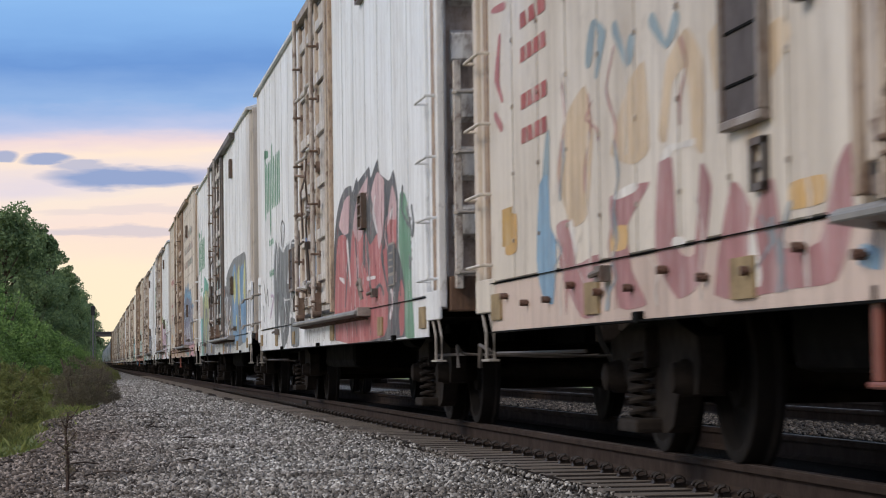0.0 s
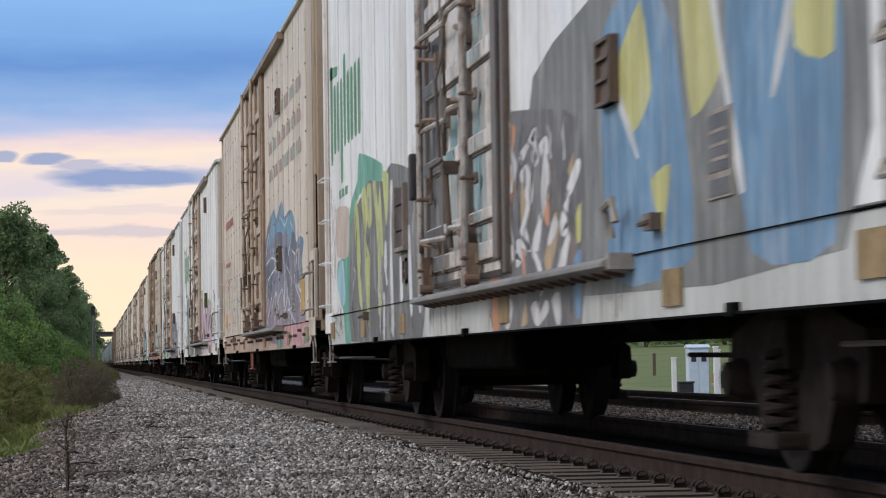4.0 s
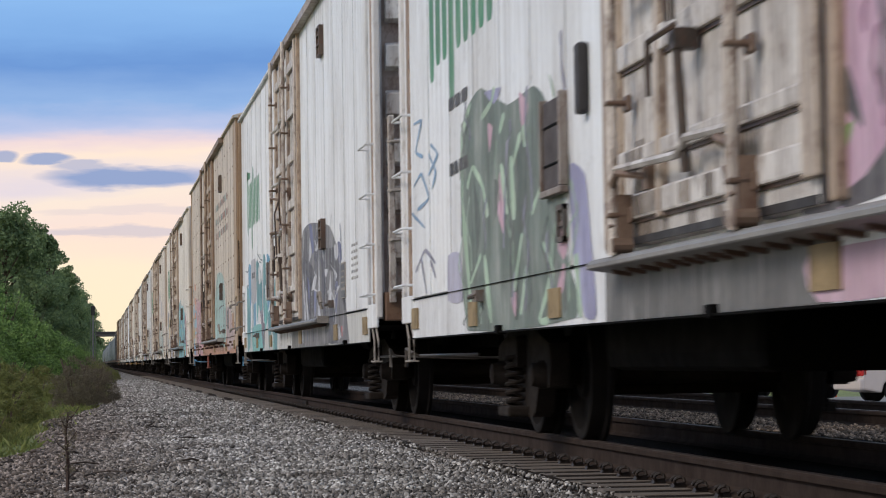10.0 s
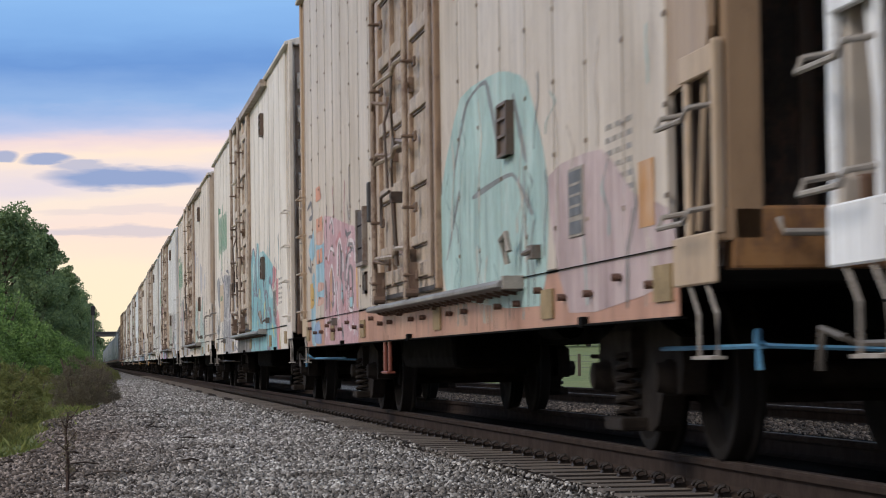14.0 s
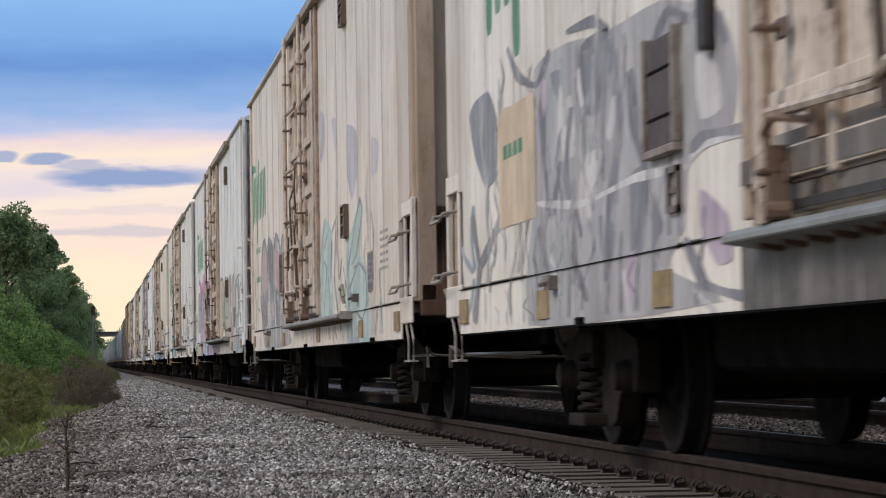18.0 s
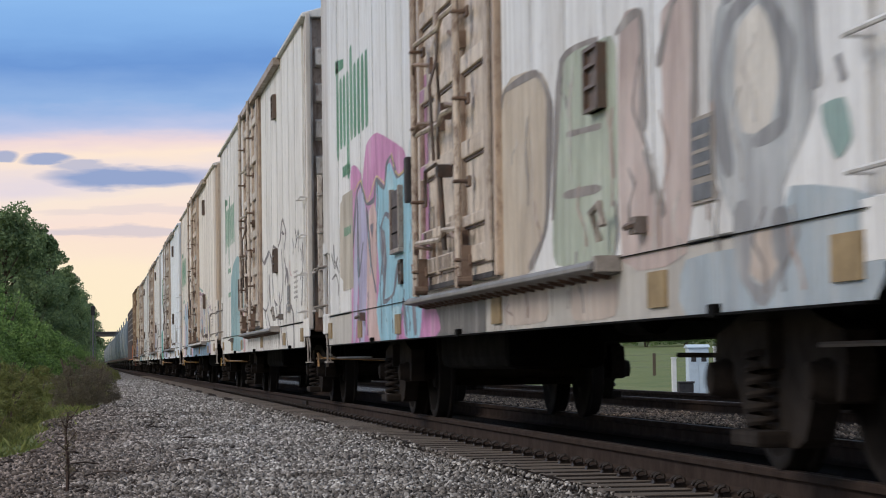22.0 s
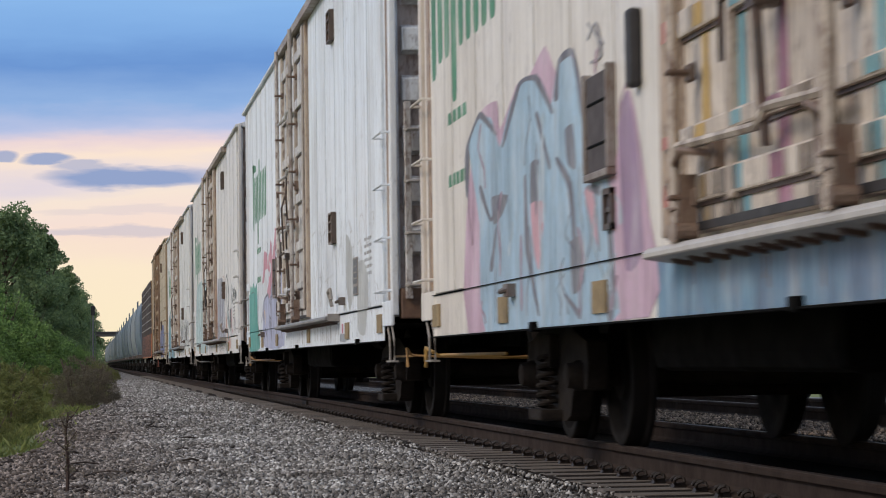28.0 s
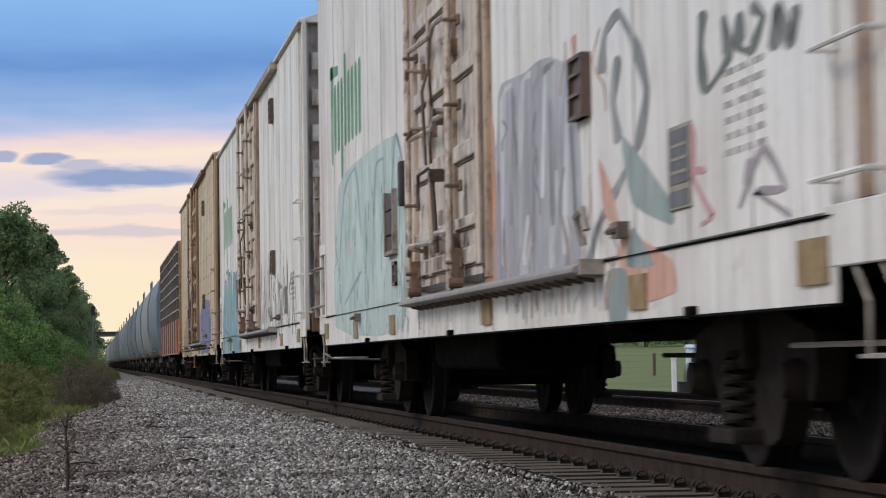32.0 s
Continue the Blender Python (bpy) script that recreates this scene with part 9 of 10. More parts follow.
# ---------------------------------------------------------------- growth beside the line
def leaf_material(name, dark, light, dry=None):
    m, nt, b = nodes_of(name)
    rnd = nt.nodes.new("ShaderNodeNewGeometry").outputs["Random Per Island"]
    big = noise_at(nt, 0.9, (1, 1, 1), 3)
    col = ramp_of(nt, rnd, (0.0, srgb(*dark)), (0.6, tuple((a + c) / 2 for a, c in zip(srgb(*dark), srgb(*light)))), (1.0, srgb(*light)))
    col = mix_of(nt, ramp_of(nt, big, (0.35, 0.0), (0.7, 0.55)), col, srgb(*(dry or light)))
    nt.links.new(col, b.inputs["Base Color"])
    b.inputs["Roughness"].default_value = 0.7
    tr = nt.nodes.new("ShaderNodeBsdfTranslucent")
    nt.links.new(col, tr.inputs["Color"])
    mx = nt.nodes.new("ShaderNodeMixShader")
    mx.inputs[0].default_value = 0.4
    nt.links.new(b.outputs[0], mx.inputs[1])
    nt.links.new(tr.outputs[0], mx.inputs[2])
    nt.links.new(mx.outputs[0], nt.nodes["Material Output"].inputs["Surface"])
    return m


DEADW = plain("dead_stalk", (66, 52, 46), 0.95, 0, 0.3, 9)
BARK = plain("bark", (84, 72, 60), 0.95, 0, 0.35, 3, 0.8, 0.02, (1, 1, 0.3))
LEAF_DARK = leaf_material("woodland_leaves", (72, 94, 64), (140, 160, 110), (120, 138, 94))
LEAF_BUSH = leaf_material("shrub_leaves", (50, 80, 42), (146, 178, 98), (112, 132, 76))
LEAF_DRY = leaf_material("dry_twigs", (74, 66, 56), (138, 126, 108), (104, 98, 74))
LEAF_GRASS = leaf_material("weeds", (70, 84, 44), (134, 142, 78), (122, 112, 66))


def leaves(rng, centres, spread, per, size, stretch=1.0):
    """Numpy mesh data: small folded leaves round each centre."""
    n = len(centres) * per
    c = np.repeat(np.array(centres), per, axis=0)
    r = np.repeat(np.array(spread), per)
    d = rng.normal(size=(n, 3))
    d /= np.linalg.norm(d, axis=1, keepdims=True)
    p = c + d * (r * rng.uniform(0.35, 1.0, n) ** 0.6)[:, None] * np.array([1, 1, 0.8])
    u = rng.normal(size=(n, 3))
    u /= np.linalg.norm(u, axis=1, keepdims=True)
    w = np.cross(u, rng.normal(size=(n, 3)))
    w /= np.linalg.norm(w, axis=1, keepdims=True)
    s = size * rng.uniform(0.6, 1.3, n)[:, None]
    fold = np.cross(u, w) * s * 0.22
    v = np.stack([p - u * s * stretch, p + w * s * 0.5 + fold, p + u * s * stretch, p - w * s * 0.5 + fold], 1).reshape(-1, 3)
    k = np.arange(n)[:, None] * 4
    f = np.concatenate([k + np.array([[0, 1, 2]]), k + np.array([[0, 2, 3]])], 1).reshape(-1, 3)
    return v, f


def mesh_from(name, v, f, material):
    me = bpy.data.meshes.new(name)
    me.vertices.add(len(v))
    me.vertices.foreach_set("co", np.asarray(v, dtype=np.float32).reshape(-1))
    me.loops.add(len(f) * 3)
    me.loops.foreach_set("vertex_index", np.asarray(f, dtype=np.int32).reshape(-1))
    me.polygons.add(len(f))
    me.polygons.foreach_set("loop_start", np.arange(0, len(f) * 3, 3, dtype=np.int32))
    me.update(calc_edges=True)
    me.materials.append(material)
    return me


def taper(pts, r0, r1, n=7):
    g = Geo()
    k = len(pts) - 1
    for i in range(k):
        a = r0 + (r1 - r0) * i / k
        b = len(g.v)
        g.tube([pts[i], pts[i + 1]], a, n)
        for j in range(n):
            q, p = Vector(g.v[b + n + j]), Vector(pts[i + 1])
            g.v[b + n + j] = tuple(p + (q - p) * ((r0 + (r1 - r0) * (i + 1) / k) / a))
    return g


def make_tree(seed, high, wide, label):
    """Trunk, limbs, and a crown of leaf clumps at the limbs' ends with gaps between."""
    rng = np.random.default_rng(seed)
    t = thing("tree", 0, 0, 0, label, "tree", "trees beside the line")
    part("trunk", taper([(0, 0, -0.4), (0.1, 0.05, high * 0.3), (-0.1, 0.1, high * 0.6), (0.05, 0, high * 0.9)], high * 0.022, high * 0.005), BARK, t)
    centres, spread = [], []
    for i in range(22):
        z = high * rng.uniform(0.16, 0.92)
        a = rng.uniform(0, 2 * math.pi)
        reach = wide * (1.05 - 0.75 * abs(z / high - 0.42) ** 1.1 * 1.5) * rng.uniform(0.6, 1.0)
        end = np.array([math.cos(a) * reach, math.sin(a) * reach, z + high * 0.06])
        part("limb", taper([(0, 0, z * 0.82), tuple(end * 0.5 + np.array([0, 0, z * 0.42])), tuple(end)], high * 0.008, high * 0.002, 5), BARK, t)
        for q in (1.0, 0.72, 0.45):
            for _ in range(2):
                centres.append(end * np.array([q, q, 1]) + rng.normal(size=3) * wide * 0.15)
                spread.append(wide * rng.uniform(0.16, 0.32))
    for _ in range(10):
        centres.append(np.array([0, 0, high * 0.9]) + rng.normal(size=3) * wide * np.array([0.16, 0.16, 0.14]))
        spread.append(wide * rng.uniform(0.12, 0.22))
    v, f = leaves(rng, centres, spread, 120, high * 0.0125)
    c = new("crown", mesh_from("crown", v, f, LEAF_DARK))
    c.parent = t
    return t


def make_bush(name, seed, high, wide, material, label, count=26, size=0.09, per=90):
    rng = np.random.default_rng(seed)
    t = thing(name, 0, 0, 0, label, "bush", "bushes beside the line")
    centres, spread = [], []
    for i in range(count):
        a, q = rng.uniform(0, 2 * math.pi), rng.uniform(0, 1) ** 0.5
        z = high * rng.uniform(0.1, 0.9) * (1 - 0.45 * q * q)
        centres.append((math.cos(a) * wide * q, math.sin(a) * wide * q, z))
        spread.append(wide * rng.uniform(0.12, 0.26))
    for i in range(7):
        a = rng.uniform(0, 2 * math.pi)
        part("stem", taper([(0.05 * math.cos(a), 0.05 * math.sin(a), -0.15), (math.cos(a) * wide * 0.3, math.sin(a) * wide * 0.3, high * 0.45), (math.cos(a) * wide * 0.6, math.sin(a) * wide * 0.6, high * 0.85)], 0.012 * high + 0.006, 0.004, 5), BARK, t)
    v, f = leaves(rng, centres, spread, per, size)
    c = new("foliage", mesh_from("foliage", v, f, material))
    c.parent = t
    return t


def put(ob, x, y, turn=0.0, scale=1.0, z=None):
    ob.matrix_world = pose(x, y, ground_height(x, y) if z is None else z, 0, 0, turn) @ Matrix.Diagonal((scale, scale, scale, 1))
    return ob


def put_copy(ob, x, y, turn, scale):
    keep = ob.scale.copy()
    ob.scale = (scale, scale, scale)
    c = copy_thing(ob, pose(x, y, ground_height(x, y), 0, 0, turn))
    ob.scale = keep
    return c


def make_growth():
    broad = make_tree(11, 15.0, 4.6, "tall dark green broadleaf tree beside the line")
    slim = make_tree(12, 17.0, 3.6, "slender dark green tree in the wood's edge")
    third = make_tree(13, 13.0, 4.4, "dense dark green tree with a rounded crown")
    put(broad, -8.6, 262, 20, 1.04)
    put(slim, -7.2, 330, 80, 1.05)
    put(third, -12.4, 225, 150, 1.08)
    for i, (x, y, k) in enumerate(((-15.5, 290, 1.06), (-20, 255, 1.0), (-7.0, 410, 1.22), (-11, 370, 1.1), (-6.4, 520, 1.15), (-6.0, 640, 1.5), (-4.6, 780, 1.45), (-2.8, 950, 1.35), (-6.3, 300, 0.85), (-6.9, 355, 0.9), (-5.4, 450, 0.8), (-3.8, 570, 1.1), (-2.6, 700, 1.0), (-1.2, 860, 1.1), (-10, 180, 0.5), (-8.2, 200, 0.42), (-14.5, 190, 0.7), (-6.8, 230, 0.45), (-10, 600, 1.2), (-9, 720, 1.2), (-6.0, 290, 0.4), (-4.9, 380, 0.5), (-4.2, 480, 0.5), (-3.6, 1120, 1.1), (-4.6, 600, 1.05), (-3.6, 800, 1.08), (-2.2, 1000, 1.1), (-5.0, 520, 0.95), (-5.2, 305, 0.98), (-6.3, 400, 0.95), (-24, 320, 1.1), (-18, 420, 1.1))):
        put_copy((broad, slim, third)[i % 3], x, y, i * 67, k)
    # small trees beyond the street
    for i, (x, y, k) in enumerate(((48, 236, 0.62), (56, 240, 0.55), (63, 232, 0.6), (71, 238, 0.66), (80, 236, 0.6), (89, 240, 0.7), (42, 246, 0.6), (36, 250, 0.66), (98, 236, 0.62))):
        put_copy((third, broad)[i % 2], x, y, i * 41, k)
    bush = make_bush("bush", 21, 3.7, 1.9, LEAF_BUSH, "bright green shrub at the foot of the trees", 110, 0.062, 110)
    put(bush, -4.3, 112, 0, 1.3)
    for i, (x, y, k) in enumerate(((-4.9, 96, 1.2), (-3.7, 132, 1.2), (-6.6, 118, 1.6), (-3.6, 150, 1.1), (-3.1, 172, 1.0), (-2.6, 205, 0.85), (-2.2, 235, 0.8), (-3.0, 260, 1.1), (-1.7, 290, 0.9), (-1.4, 350, 1.0), (-4.4, 88, 0.62), (-5.2, 78, 0.6), (-3.0, 118, 0.55), (-2.4, 128, 0.45))):
        put_copy(bush, x, y, i * 53, k)
    for i in range(16):
        put_copy(bush, 40 + 4.2 * i, 226 + 3 * math.sin(i * 2.1), i * 37, 1.25 + 0.3 * math.sin(i * 1.7))
    dry = make_bush("dry_bush", 22, 1.12, 0.46, LEAF_DRY, "brown half-dead bush on the ballast's edge", 120, 0.012, 130)
    put(dry, -0.34, 48, 0)
    for i, (x, y, k) in enumerate(((-0.02, 50, 1.0), (0.14, 54, 0.85))):
        put_copy(dry, x, y, i * 71, k)
    low = make_bush("weed_bush", 23, 0.62, 0.45, LEAF_GRASS, "yellow-green weeds on the bank", 60, 0.014, 150)
    put(low, -1.15, 33, 0)
    for i, (x, y, k) in enumerate(((-1.6, 36, 1.1), (-1.05, 38.5, 0.8), (-2.0, 40, 1.3), (-1.3, 29.5, 0.8), (-1.5, 44, 1.4), (-2.3, 46, 1.7), (-1.05, 27.2, 0.6), (-1.9, 55, 1.8), (-2.8, 60, 2.2), (-1.4, 64, 1.5), (-0.75, 62, 0.9), (-3.6, 70, 2.8), (-0.35, 66, 0.7), (0.1, 78, 0.7), (0.35, 92, 0.8), (0.6, 108, 0.8), (0.9, 130, 0.9), (1.15, 150, 0.8), (1.3, 180, 1.0), (1.25, 215, 1.0), (0.2, 120, 1.4), (0.4, 160, 1.6), (0.3, 200, 2.0))):
        put_copy(low, x, y, i * 97, k)
    # grass: many thin blades in tufts
    rng = np.random.default_rng(31)
    v, f = [], []
    for _ in range(9000):
        y = 20 + 70 * rng.random() ** 1.3
        x = bed_edge(y) - 0.12 - 2.6 * rng.random() ** 1.4 * (0.5 + y / 60) + 0.25 * rng.normal() * (rng.random() < 0.25)
        z = ground_height(x, y)
        h, a, lean = rng.uniform(0.04, 0.15), rng.uniform(0, 6.28), rng.uniform(0.02, 0.16)
        w = rng.uniform(0.002, 0.005)
        dx, dy = math.cos(a), math.sin(a)
        k = len(v)
        v += [(x - dy * w, y + dx * w, z - 0.02), (x + dy * w, y - dx * w, z - 0.02), (x + dx * lean * 0.4, y + dy * lean * 0.4, z + h * 0.6), (x + dx * lean, y + dy * lean, z + h)]
        f += [(k, k + 1, k + 2), (k, k + 2, k + 3)]
    tagged(new("grass", mesh_from("grass", v, f, LEAF_GRASS)), "yellow-green grass and weeds along the ballast", "grass", kind="stuff")
    # dead stalk
    st = thing("dead_weed", -0.17, 16.2, -0.25, "brown dead weed stalk standing in the gravel", "weed")
    part("stalk", taper([(0, 0, -0.05), (0.01, 0, 0.2), (-0.005, 0.02, 0.36), (0.01, 0.02, 0.52)], 0.014, 0.006, 6), DEADW, st)
    for i in range(9):
        z, a = 0.10 + 0.045 * i, i * 2.4
        part("side_twig", taper([(0, 0.01, z), (0.05 * math.cos(a), 0.05 * math.sin(a), z + 0.04), (0.085 * math.cos(a), 0.085 * math.sin(a), z + 0.09)], 0.0045, 0.002, 4), DEADW, st)
    v, f = leaves(rng, [(0.01, 0.02, 0.5), (0.0, 0.02, 0.42), (0.03, 0, 0.36), (-0.03, 0.02, 0.46), (0.01, 0.0, 0.30), (-0.02, 0.0, 0.24), (0.02, 0.0, 0.17)], [0.05, 0.05, 0.045, 0.045, 0.045, 0.04, 0.04], 70, 0.009)
    c = new("foliage", mesh_from("foliage", v, f, LEAF_DRY))
    c.parent = st


make_growth()


# ---------------------------------------------------------------- far things along the line
def make_signal():
    s = thing("railway_signal", -0.02, 232, -0.4, "dark mast signal with a hooded head beside the track", "railway signal")
    part("mast", Geo().tube([(0, 0, 0), (0, 0, 5.6)], 0.075, 10), GREY_STEEL, s)
    part("base", Geo().box(-0.35, 0.35, -0.35, 0.35, -0.3, 0.25), CONCRETE, s, bevel=0.03)
    head = part("signal_head", Geo().box(-0.19, 0.19, -0.12, 0.12, 5.35, 6.2), DARKBOX, s, "black signal head", 0.05)
    for z in (5.5, 5.78, 6.05):
        part("hood", Geo().tube([(0, -0.12, z), (0, -0.36, z)], 0.10, 12), DARKBOX, head)
    for x in (-0.2, 0.2):
        part("ladder_rail", Geo().tube([(x, 0.3, 0), (x, 0.3, 5.2)], 0.02, 5), GREY_STEEL, s)


make_signal()


def make_bridge():
    b = thing("road_bridge", 4, 700, 0, "dark road bridge over the railway in the distance", "bridge", kind="structure")
    part("deck", Geo().box(-40, 60, -5, 5, 8.1, 8.75), plain("bridge_steel", (96, 92, 90), 0.9, spec=0.1), b, "concrete bridge deck", 0.1)
    part("parapet", Geo().box(-40, 60, -5.2, -4.9, 8.75, 9.35), DARKBOX, b)
    for x in (-7.5, 12, 30):
        part("pier", Geo().box(x - 0.6, x + 0.6, -4.5, 4.5, -0.5, 8.0), DARKBOX, b, bevel=0.05)
    part("abutment", Geo().box(-40, -12, -5, 5, -0.5, 8.0), DARKBOX, b)
    rng = np.random.default_rng(8)
    c = [(rng.uniform(-45, 45), rng.uniform(740, 830), rng.uniform(0, 7.6)) for _ in range(300)]
    v, f = leaves(rng, c, [rng.uniform(1.6, 3.0) for _ in c], 60, 0.5)
    tagged(new("far_woods", mesh_from("far_woods", v, f, LEAF_DARK)), "dark woods beyond the bridge", "woods", kind="stuff")


make_bridge()


# ---------------------------------------------------------------- parked vehicles beyond the tracks
def car_paint(name, color, rough=0.3):
    m, nt, b = nodes_of(name)
    n = noise_at(nt, 3.0)
    c = srgb(*color)
    nt.links.new(mix_of(nt, ramp_of(nt, n, (0.4, 0.0), (0.8, 0.3)), c, tuple(0.75 * v for v in c)), b.inputs["Base Color"])
    b.inputs["Roughness"].default_value = rough
    b.inputs["Coat Weight"].default_value = 0.25
    return m


def glass_material():
    m, nt, b = nodes_of("car_glass")
    b.inputs["Base Color"].default_value = (0.05, 0.07, 0.08, 1)
    b.inputs["Roughness"].default_value = 0.05
    b.inputs["Specular IOR Level"].default_value = 0.9
    return m


GLASS = glass_material()
RED_LENS = plain("red_lens", (176, 30, 28), 0.25, 0, 0.1)
CHROME = plain("alloy", (176, 178, 182), 0.3, 0.9, 0.1)
RUBBER = plain("tyre_rubber", (30, 30, 32), 0.85, 0, 0.2)


def add_wheels(v, axles, half, r):
    for y in axles:
        for s in (-1, 1):
            w = part("wheel", lambda: Geo().lathe([(-0.11, r * 0.62), (-0.11, r * 0.94), (-0.08, r), (0.08, r), (0.11, r * 0.94), (0.11, r * 0.62)], 1, 24), RUBBER, v, "black tyre", key=("tyre", r), smooth=True)
            w.location = (s * half, y, r)
            part("rim", lambda: Geo().lathe([(-0.10, r * 0.2), (-0.09, r * 0.64), (0.09, r * 0.64), (0.10, r * 0.2)], 1, 20), CHROME, w, "alloy rim", key=("rim", r), smooth=True)


def make_pickup(x, y, turn):
    """Front towards -y in its own space."""
    z = ground_height(x, y) + 0.01
    v = thing("pickup_truck", x, y, z, "dark green pickup truck parked beyond the tracks", "pickup truck")
    v.matrix_world = pose(x, y, z, 0, 0, turn)
    v.scale = (1.1, 1.12, 1.12)
    paint = car_paint("green_car_paint", (12, 38, 42))
    lower = [(-2.35, 0.42), (-2.38, 0.62), (-2.30, 0.86), (-1.1, 1.0), (2.4, 1.0), (2.42, 0.42), (1.95, 0.38), (1.85, 0.62), (1.6, 0.76), (1.35, 0.76), (1.1, 0.62), (1.0, 0.36), (-1.1, 0.36), (-1.2, 0.62), (-1.45, 0.76), (-1.7, 0.76), (-1.95, 0.62), (-2.05, 0.40)]
    body = part("body", Geo().prism(lower, 0, -0.84, 0.84), paint, v, "dark green body", 0.03)
    part("cab", Geo().prism([(-1.05, 1.0), (-0.45, 1.52), (-0.25, 1.58), (0.62, 1.58), (0.78, 1.5), (0.92, 1.0)], 0, -0.76, 0.76), paint, v, "dark green cab", 0.05)
    for s in (-1, 1):
        part("side_window", Geo().prism([(-0.82, 1.05), (-0.36, 1.48), (0.0, 1.50), (0.0, 1.05)], 0, s * 0.765 - 0.006, s * 0.765 + 0.006), GLASS, v)
        part("side_window", Geo().prism([(0.06, 1.05), (0.06, 1.50), (0.6, 1.50), (0.7, 1.05)], 0, s * 0.765 - 0.006, s * 0.765 + 0.006), GLASS, v)
        part("headlight", Geo().box(s * 0.62 - 0.16, s * 0.62 + 0.16, -2.40, -2.30, 0.68, 0.82), CHROME, v, bevel=0.02)
        part("mirror", Geo().box(s * 0.92 - 0.08, s * 0.92 + 0.08, -0.75, -0.62, 1.05, 1.22), DARKBOX, v, bevel=0.02)
        part("tail_light", Geo().box(s * 0.78 - 0.06, s * 0.78 + 0.06, 2.38, 2.44, 0.62, 0.92), RED_LENS, v)
        part("side_moulding", Geo().box(s * 0.845 - 0.012, s * 0.845 + 0.012, -1.0, 1.0, 0.60, 0.66), DARKBOX, v)
    part("windscreen", Geo().prism([(-1.03, 1.03), (-0.49, 1.5), (-0.47, 1.49), (-0.99, 1.02)], 0, -0.68, 0.68), GLASS, v)
    part("front_bumper", Geo().box(-0.86, 0.86, -2.50, -2.34, 0.40, 0.58), DARKBOX, v, bevel=0.03)
    part("grille", Geo().box(-0.44, 0.44, -2.40, -2.33, 0.64, 0.84), DARKBOX, v, bevel=0.01)
    part("rear_bumper", Geo().box(-0.84, 0.84, 2.40, 2.54, 0.42, 0.56), CHROME, v, bevel=0.03)
    part("bed_floor", Geo().box(-0.70, 0.70, 1.0, 2.35, 1.001, 1.01), DARKBOX, v)
    add_wheels(v, (-1.58, 1.47), 0.76, 0.34)


def make_sedan(x, y, turn):
    z = ground_height(x, y) + 0.01
    v = thing("sedan_car", x, y, z, "white sedan parked beyond the tracks, tail lamps showing", "car")
    v.matrix_world = pose(x, y, z, 0, 0, turn)
    paint = car_paint("pearl_car_paint", (196, 184, 178), 0.3)
    lower = [(-2.3, 0.30), (-2.36, 0.55), (-2.2, 0.78), (-1.1, 0.92), (1.55, 0.98), (2.25, 0.95), (2.36, 0.85), (2.36, 0.35), (1.85, 0.26), (1.78, 0.5), (1.55, 0.66), (1.3, 0.66), (1.07, 0.5), (1.0, 0.24), (-1.0, 0.24), (-1.07, 0.5), (-1.3, 0.66), (-1.55, 0.66), (-1.78, 0.5), (-1.85, 0.26)]
    part("body", Geo().prism(lower, 0, -0.88, 0.88), paint, v, "pearl white body", 0.05)
    part("roof", Geo().prism([(-1.15, 0.93), (-0.35, 1.40), (0.1, 1.45), (0.75, 1.42), (1.15, 1.28), (1.75, 0.98)], 0, -0.72, 0.72), GLASS, v, "glass house", 0.06)
    part("roof_panel", Geo().prism([(-0.38, 1.40), (0.1, 1.47), (0.78, 1.44), (0.8, 1.41), (0.1, 1.43), (-0.36, 1.38)], 0, -0.70, 0.70), paint, v, bevel=0.01)
    for s in (-1, 1):
        part("rear_pillar", Geo().prism([(0.72, 1.44), (0.9, 1.42), (1.85, 0.97), (1.45, 0.97)], 0, s * 0.72 - 0.02, s * 0.72 + 0.02), paint, v)
        part("centre_pillar", Geo().prism([(0.18, 1.44), (0.26, 1.44), (0.3, 0.95), (0.22, 0.95)], 0, s * 0.725 - 0.02, s * 0.725 + 0.02), DARKBOX, v)
        part("tail_light", Geo().box(s * 0.68 - 0.2, s * 0.68 + 0.2, 2.22, 2.385, 0.68, 0.86), RED_LENS, v, "red tail lamp", 0.03)
        part("mirror", Geo().box(s * 0.95 - 0.08, s * 0.95 + 0.08, -0.75, -0.6, 0.95, 1.08), paint, v, bevel=0.03)
    part("rear_bumper", Geo().box(-0.88, 0.88, 2.28, 2.44, 0.34, 0.62), paint, v, bevel=0.05)
    part("number_plate", Geo().box(-0.16, 0.16, 2.37, 2.395, 0.66, 0.78), BARE, v)
    add_wheels(v, (-1.42, 1.42), 0.80, 0.33)


make_pickup(27.0, 99.6, 36)
make_sedan(20.86, 62.1, 95)


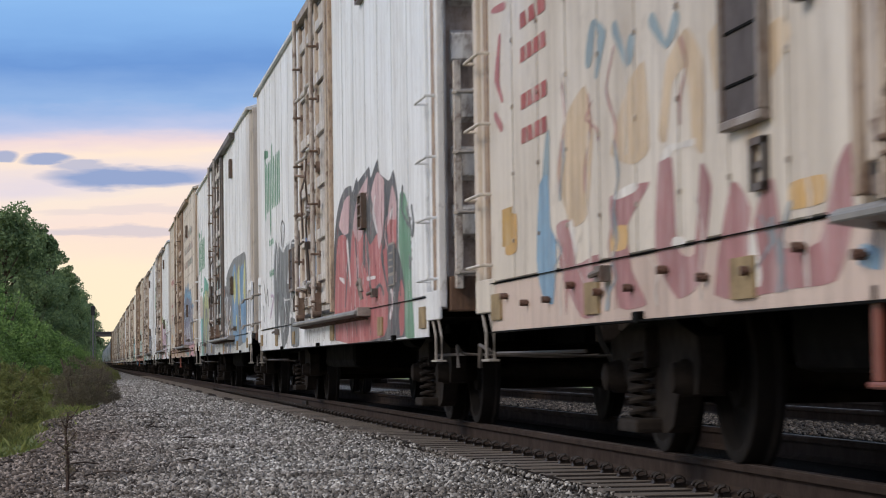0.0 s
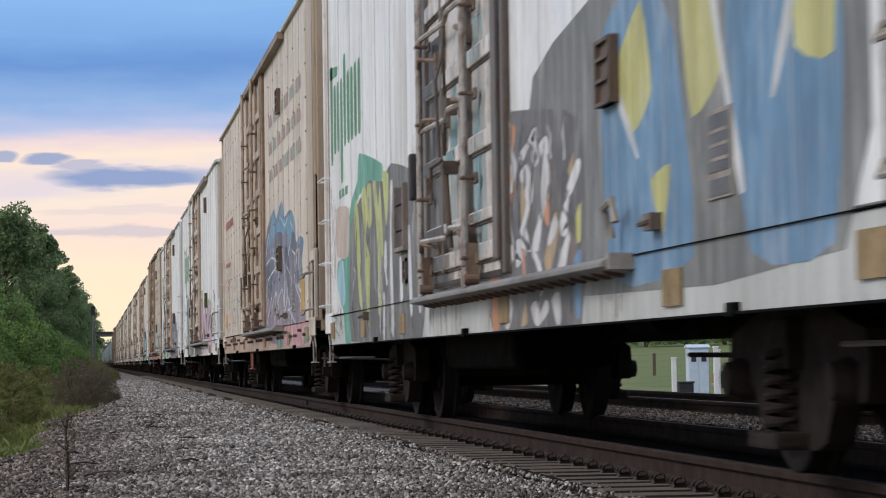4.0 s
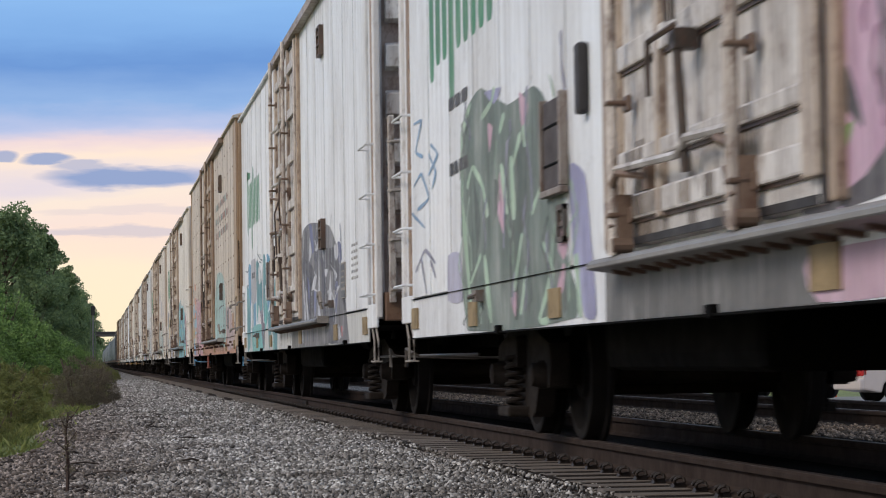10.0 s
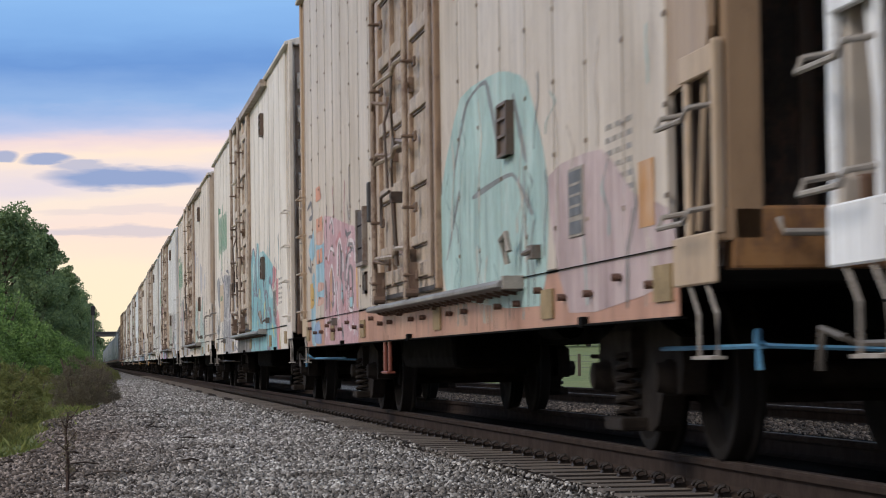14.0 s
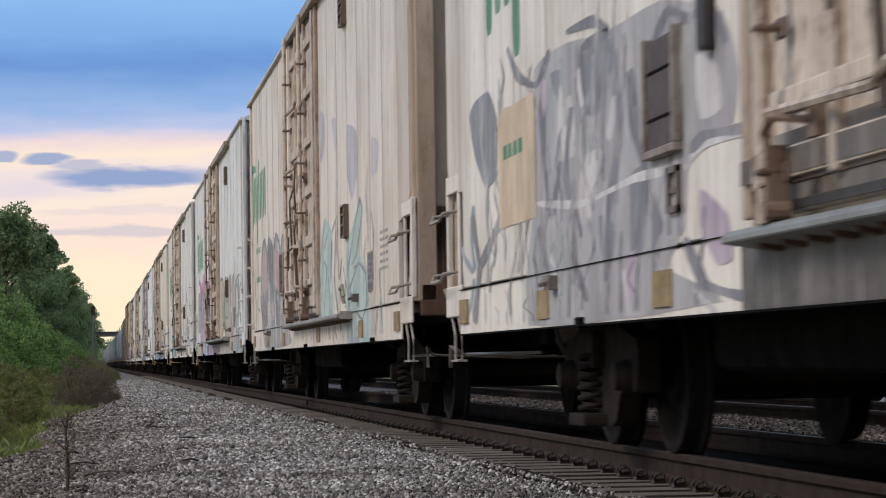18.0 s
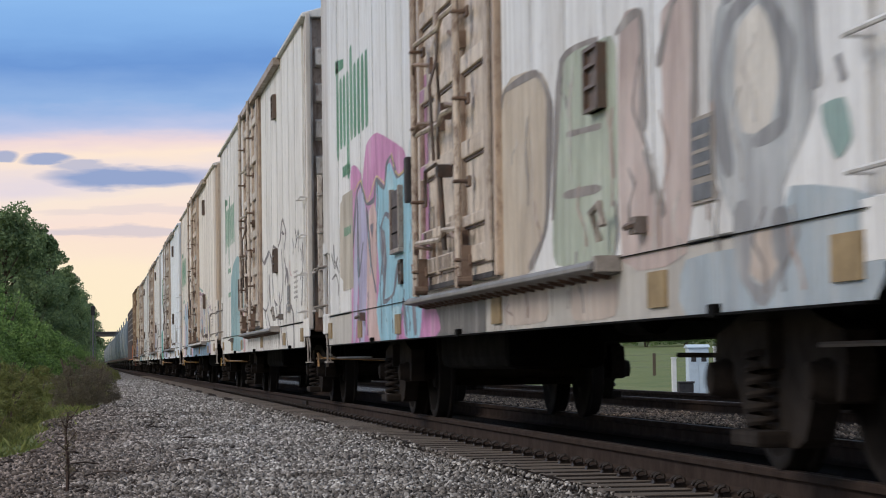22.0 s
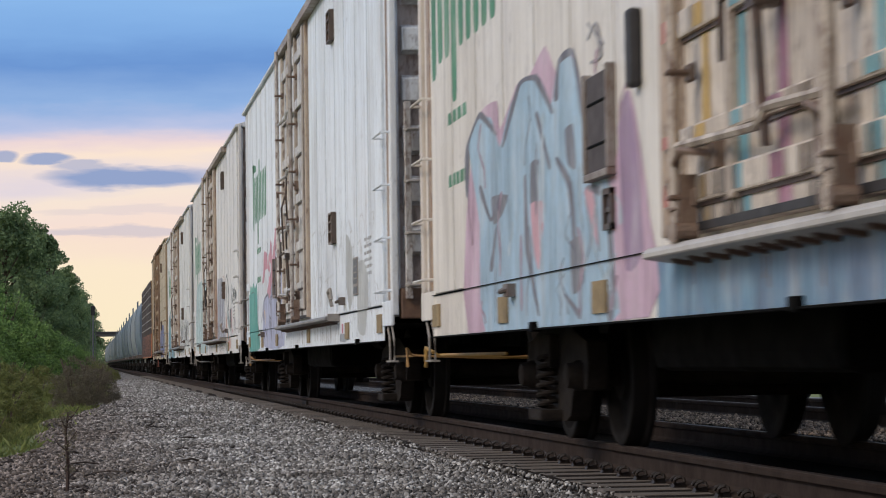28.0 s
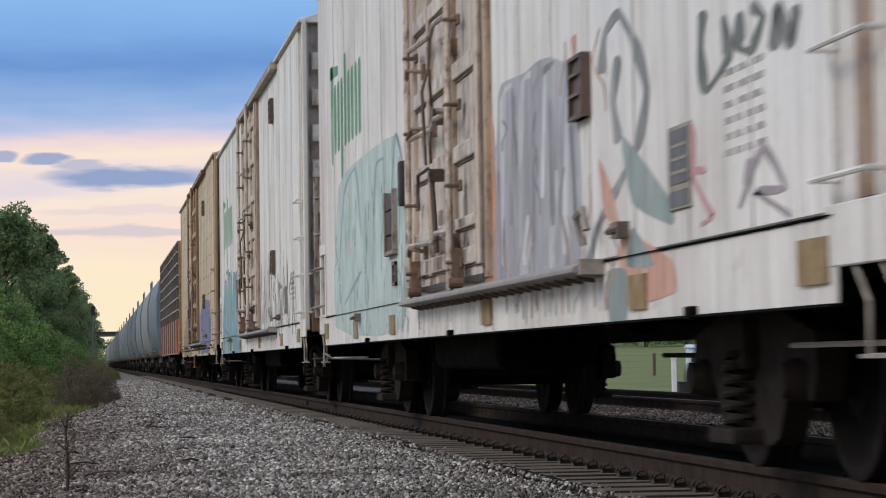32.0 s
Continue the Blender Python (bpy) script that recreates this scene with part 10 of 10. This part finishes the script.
def make_street_things():
    white = plain("white_post_paint", (214, 214, 210), 0.7, 0, 0.1)
    orange = plain("marker_orange", (214, 92, 48), 0.6, 0, 0.1)
    for x, y, h in ((21.75, 95.5, 1.6), (23.5, 96, 2.0), (23.95, 97.5, 1.9)):
        p = thing("utility_post", x, y, ground_height(x, y), "white painted utility post", "post", "white posts")
        part("pole", Geo().box(-0.09, 0.09, -0.06, 0.06, -0.1, h), white, p, bevel=0.02)
        part("cap", Geo().box(-0.11, 0.11, -0.08, 0.08, h, h + 0.06), white, p, bevel=0.01)
    c = thing("meter_cabinet", 22.3, 96, ground_height(22.3, 96), "dark green utility cabinet on the verge", "cabinet")
    part("case", Geo().box(-0.28, 0.28, -0.2, 0.2, 0.0, 0.66), DARKBOX, c, bevel=0.03)
    part("lid", Geo().box(-0.31, 0.31, -0.23, 0.23, 0.66, 0.74), DARKBOX, c, bevel=0.02)
    b = thing("switch_cabinet", 23.15, 97.6, ground_height(23.15, 97.6), "tall pale blue-white utility cabinet between white posts", "cabinet")
    pale = plain("pale_cabinet_paint", (186, 200, 210), 0.6, 0, 0.12)
    part("plinth", Geo().box(-0.44, 0.44, -0.3, 0.3, -0.1, 0.15), CONCRETE, b, bevel=0.02)
    part("case", Geo().box(-0.40, 0.40, -0.26, 0.26, 0.15, 2.05), pale, b, bevel=0.02)
    part("roof", Geo().prism([(-0.32, 2.05), (0.32, 2.05), (0.0, 2.17)], 0, -0.46, 0.46), pale, b)
    for x in (-0.2, 0.2):
        part("door", Geo().box(x - 0.185, x + 0.185, -0.285, -0.26, 0.25, 1.95), pale, b, bevel=0.008)
        part("vent", Geo().box(x - 0.10, x + 0.10, -0.295, -0.284, 1.5, 1.72), DARKBOX, b)
    m = thing("marker_post", 31.4, 107, ground_height(31.4, 107), "orange marker post in the grass", "marker post")
    part("post", Geo().tube([(0, 0, 0), (0, 0, 1.3)], 0.06, 10), orange, m)
    part("band", Geo().tube([(0, 0, 0.9), (0, 0, 1.0)], 0.064, 10), white, m)
    f = thing("wire_fence", 0, 0, 0, "low wire fence with wooden posts across the lawn", "fence")
    line = [(24 + 4.2 * i, 150 - 1.3 * i) for i in range(12)]
    for x, y in line:
        p = part("fence_post", lambda: Geo().box(-0.08, 0.08, -0.08, 0.08, -0.2, 1.3), BARK, f, key="fp", bevel=0.01)
        p.location = (x, y, ground_height(x, y))
    for k in (0.5, 0.85, 1.2):
        part("wire", Geo().tube([(x, y, ground_height(x, y) + k) for x, y in line], 0.008, 4), GREY_STEEL, f)


make_street_things()


# ---------------------------------------------------------------- what moves
def travel(t):
    return SPEED * (t - 16) + GAIN * (t - 16) ** 2 / 2


def motions():
    for car, y16 in WAGONS:
        walk(car, [(t, pose(TRACK_X, y16 - travel(t), 0)) for t in range(0, 33, 4)])
    # wheels roll without slipping; a row every two frames keeps each turn under 90 degrees
    for ws in WHEELSETS:
        x, y, z = ws.location
        walk(ws, [(k / 15, pose(x, y, z, math.degrees(travel(k / 15) / WHEEL_R))) for k in range(0, 481)])


motions()
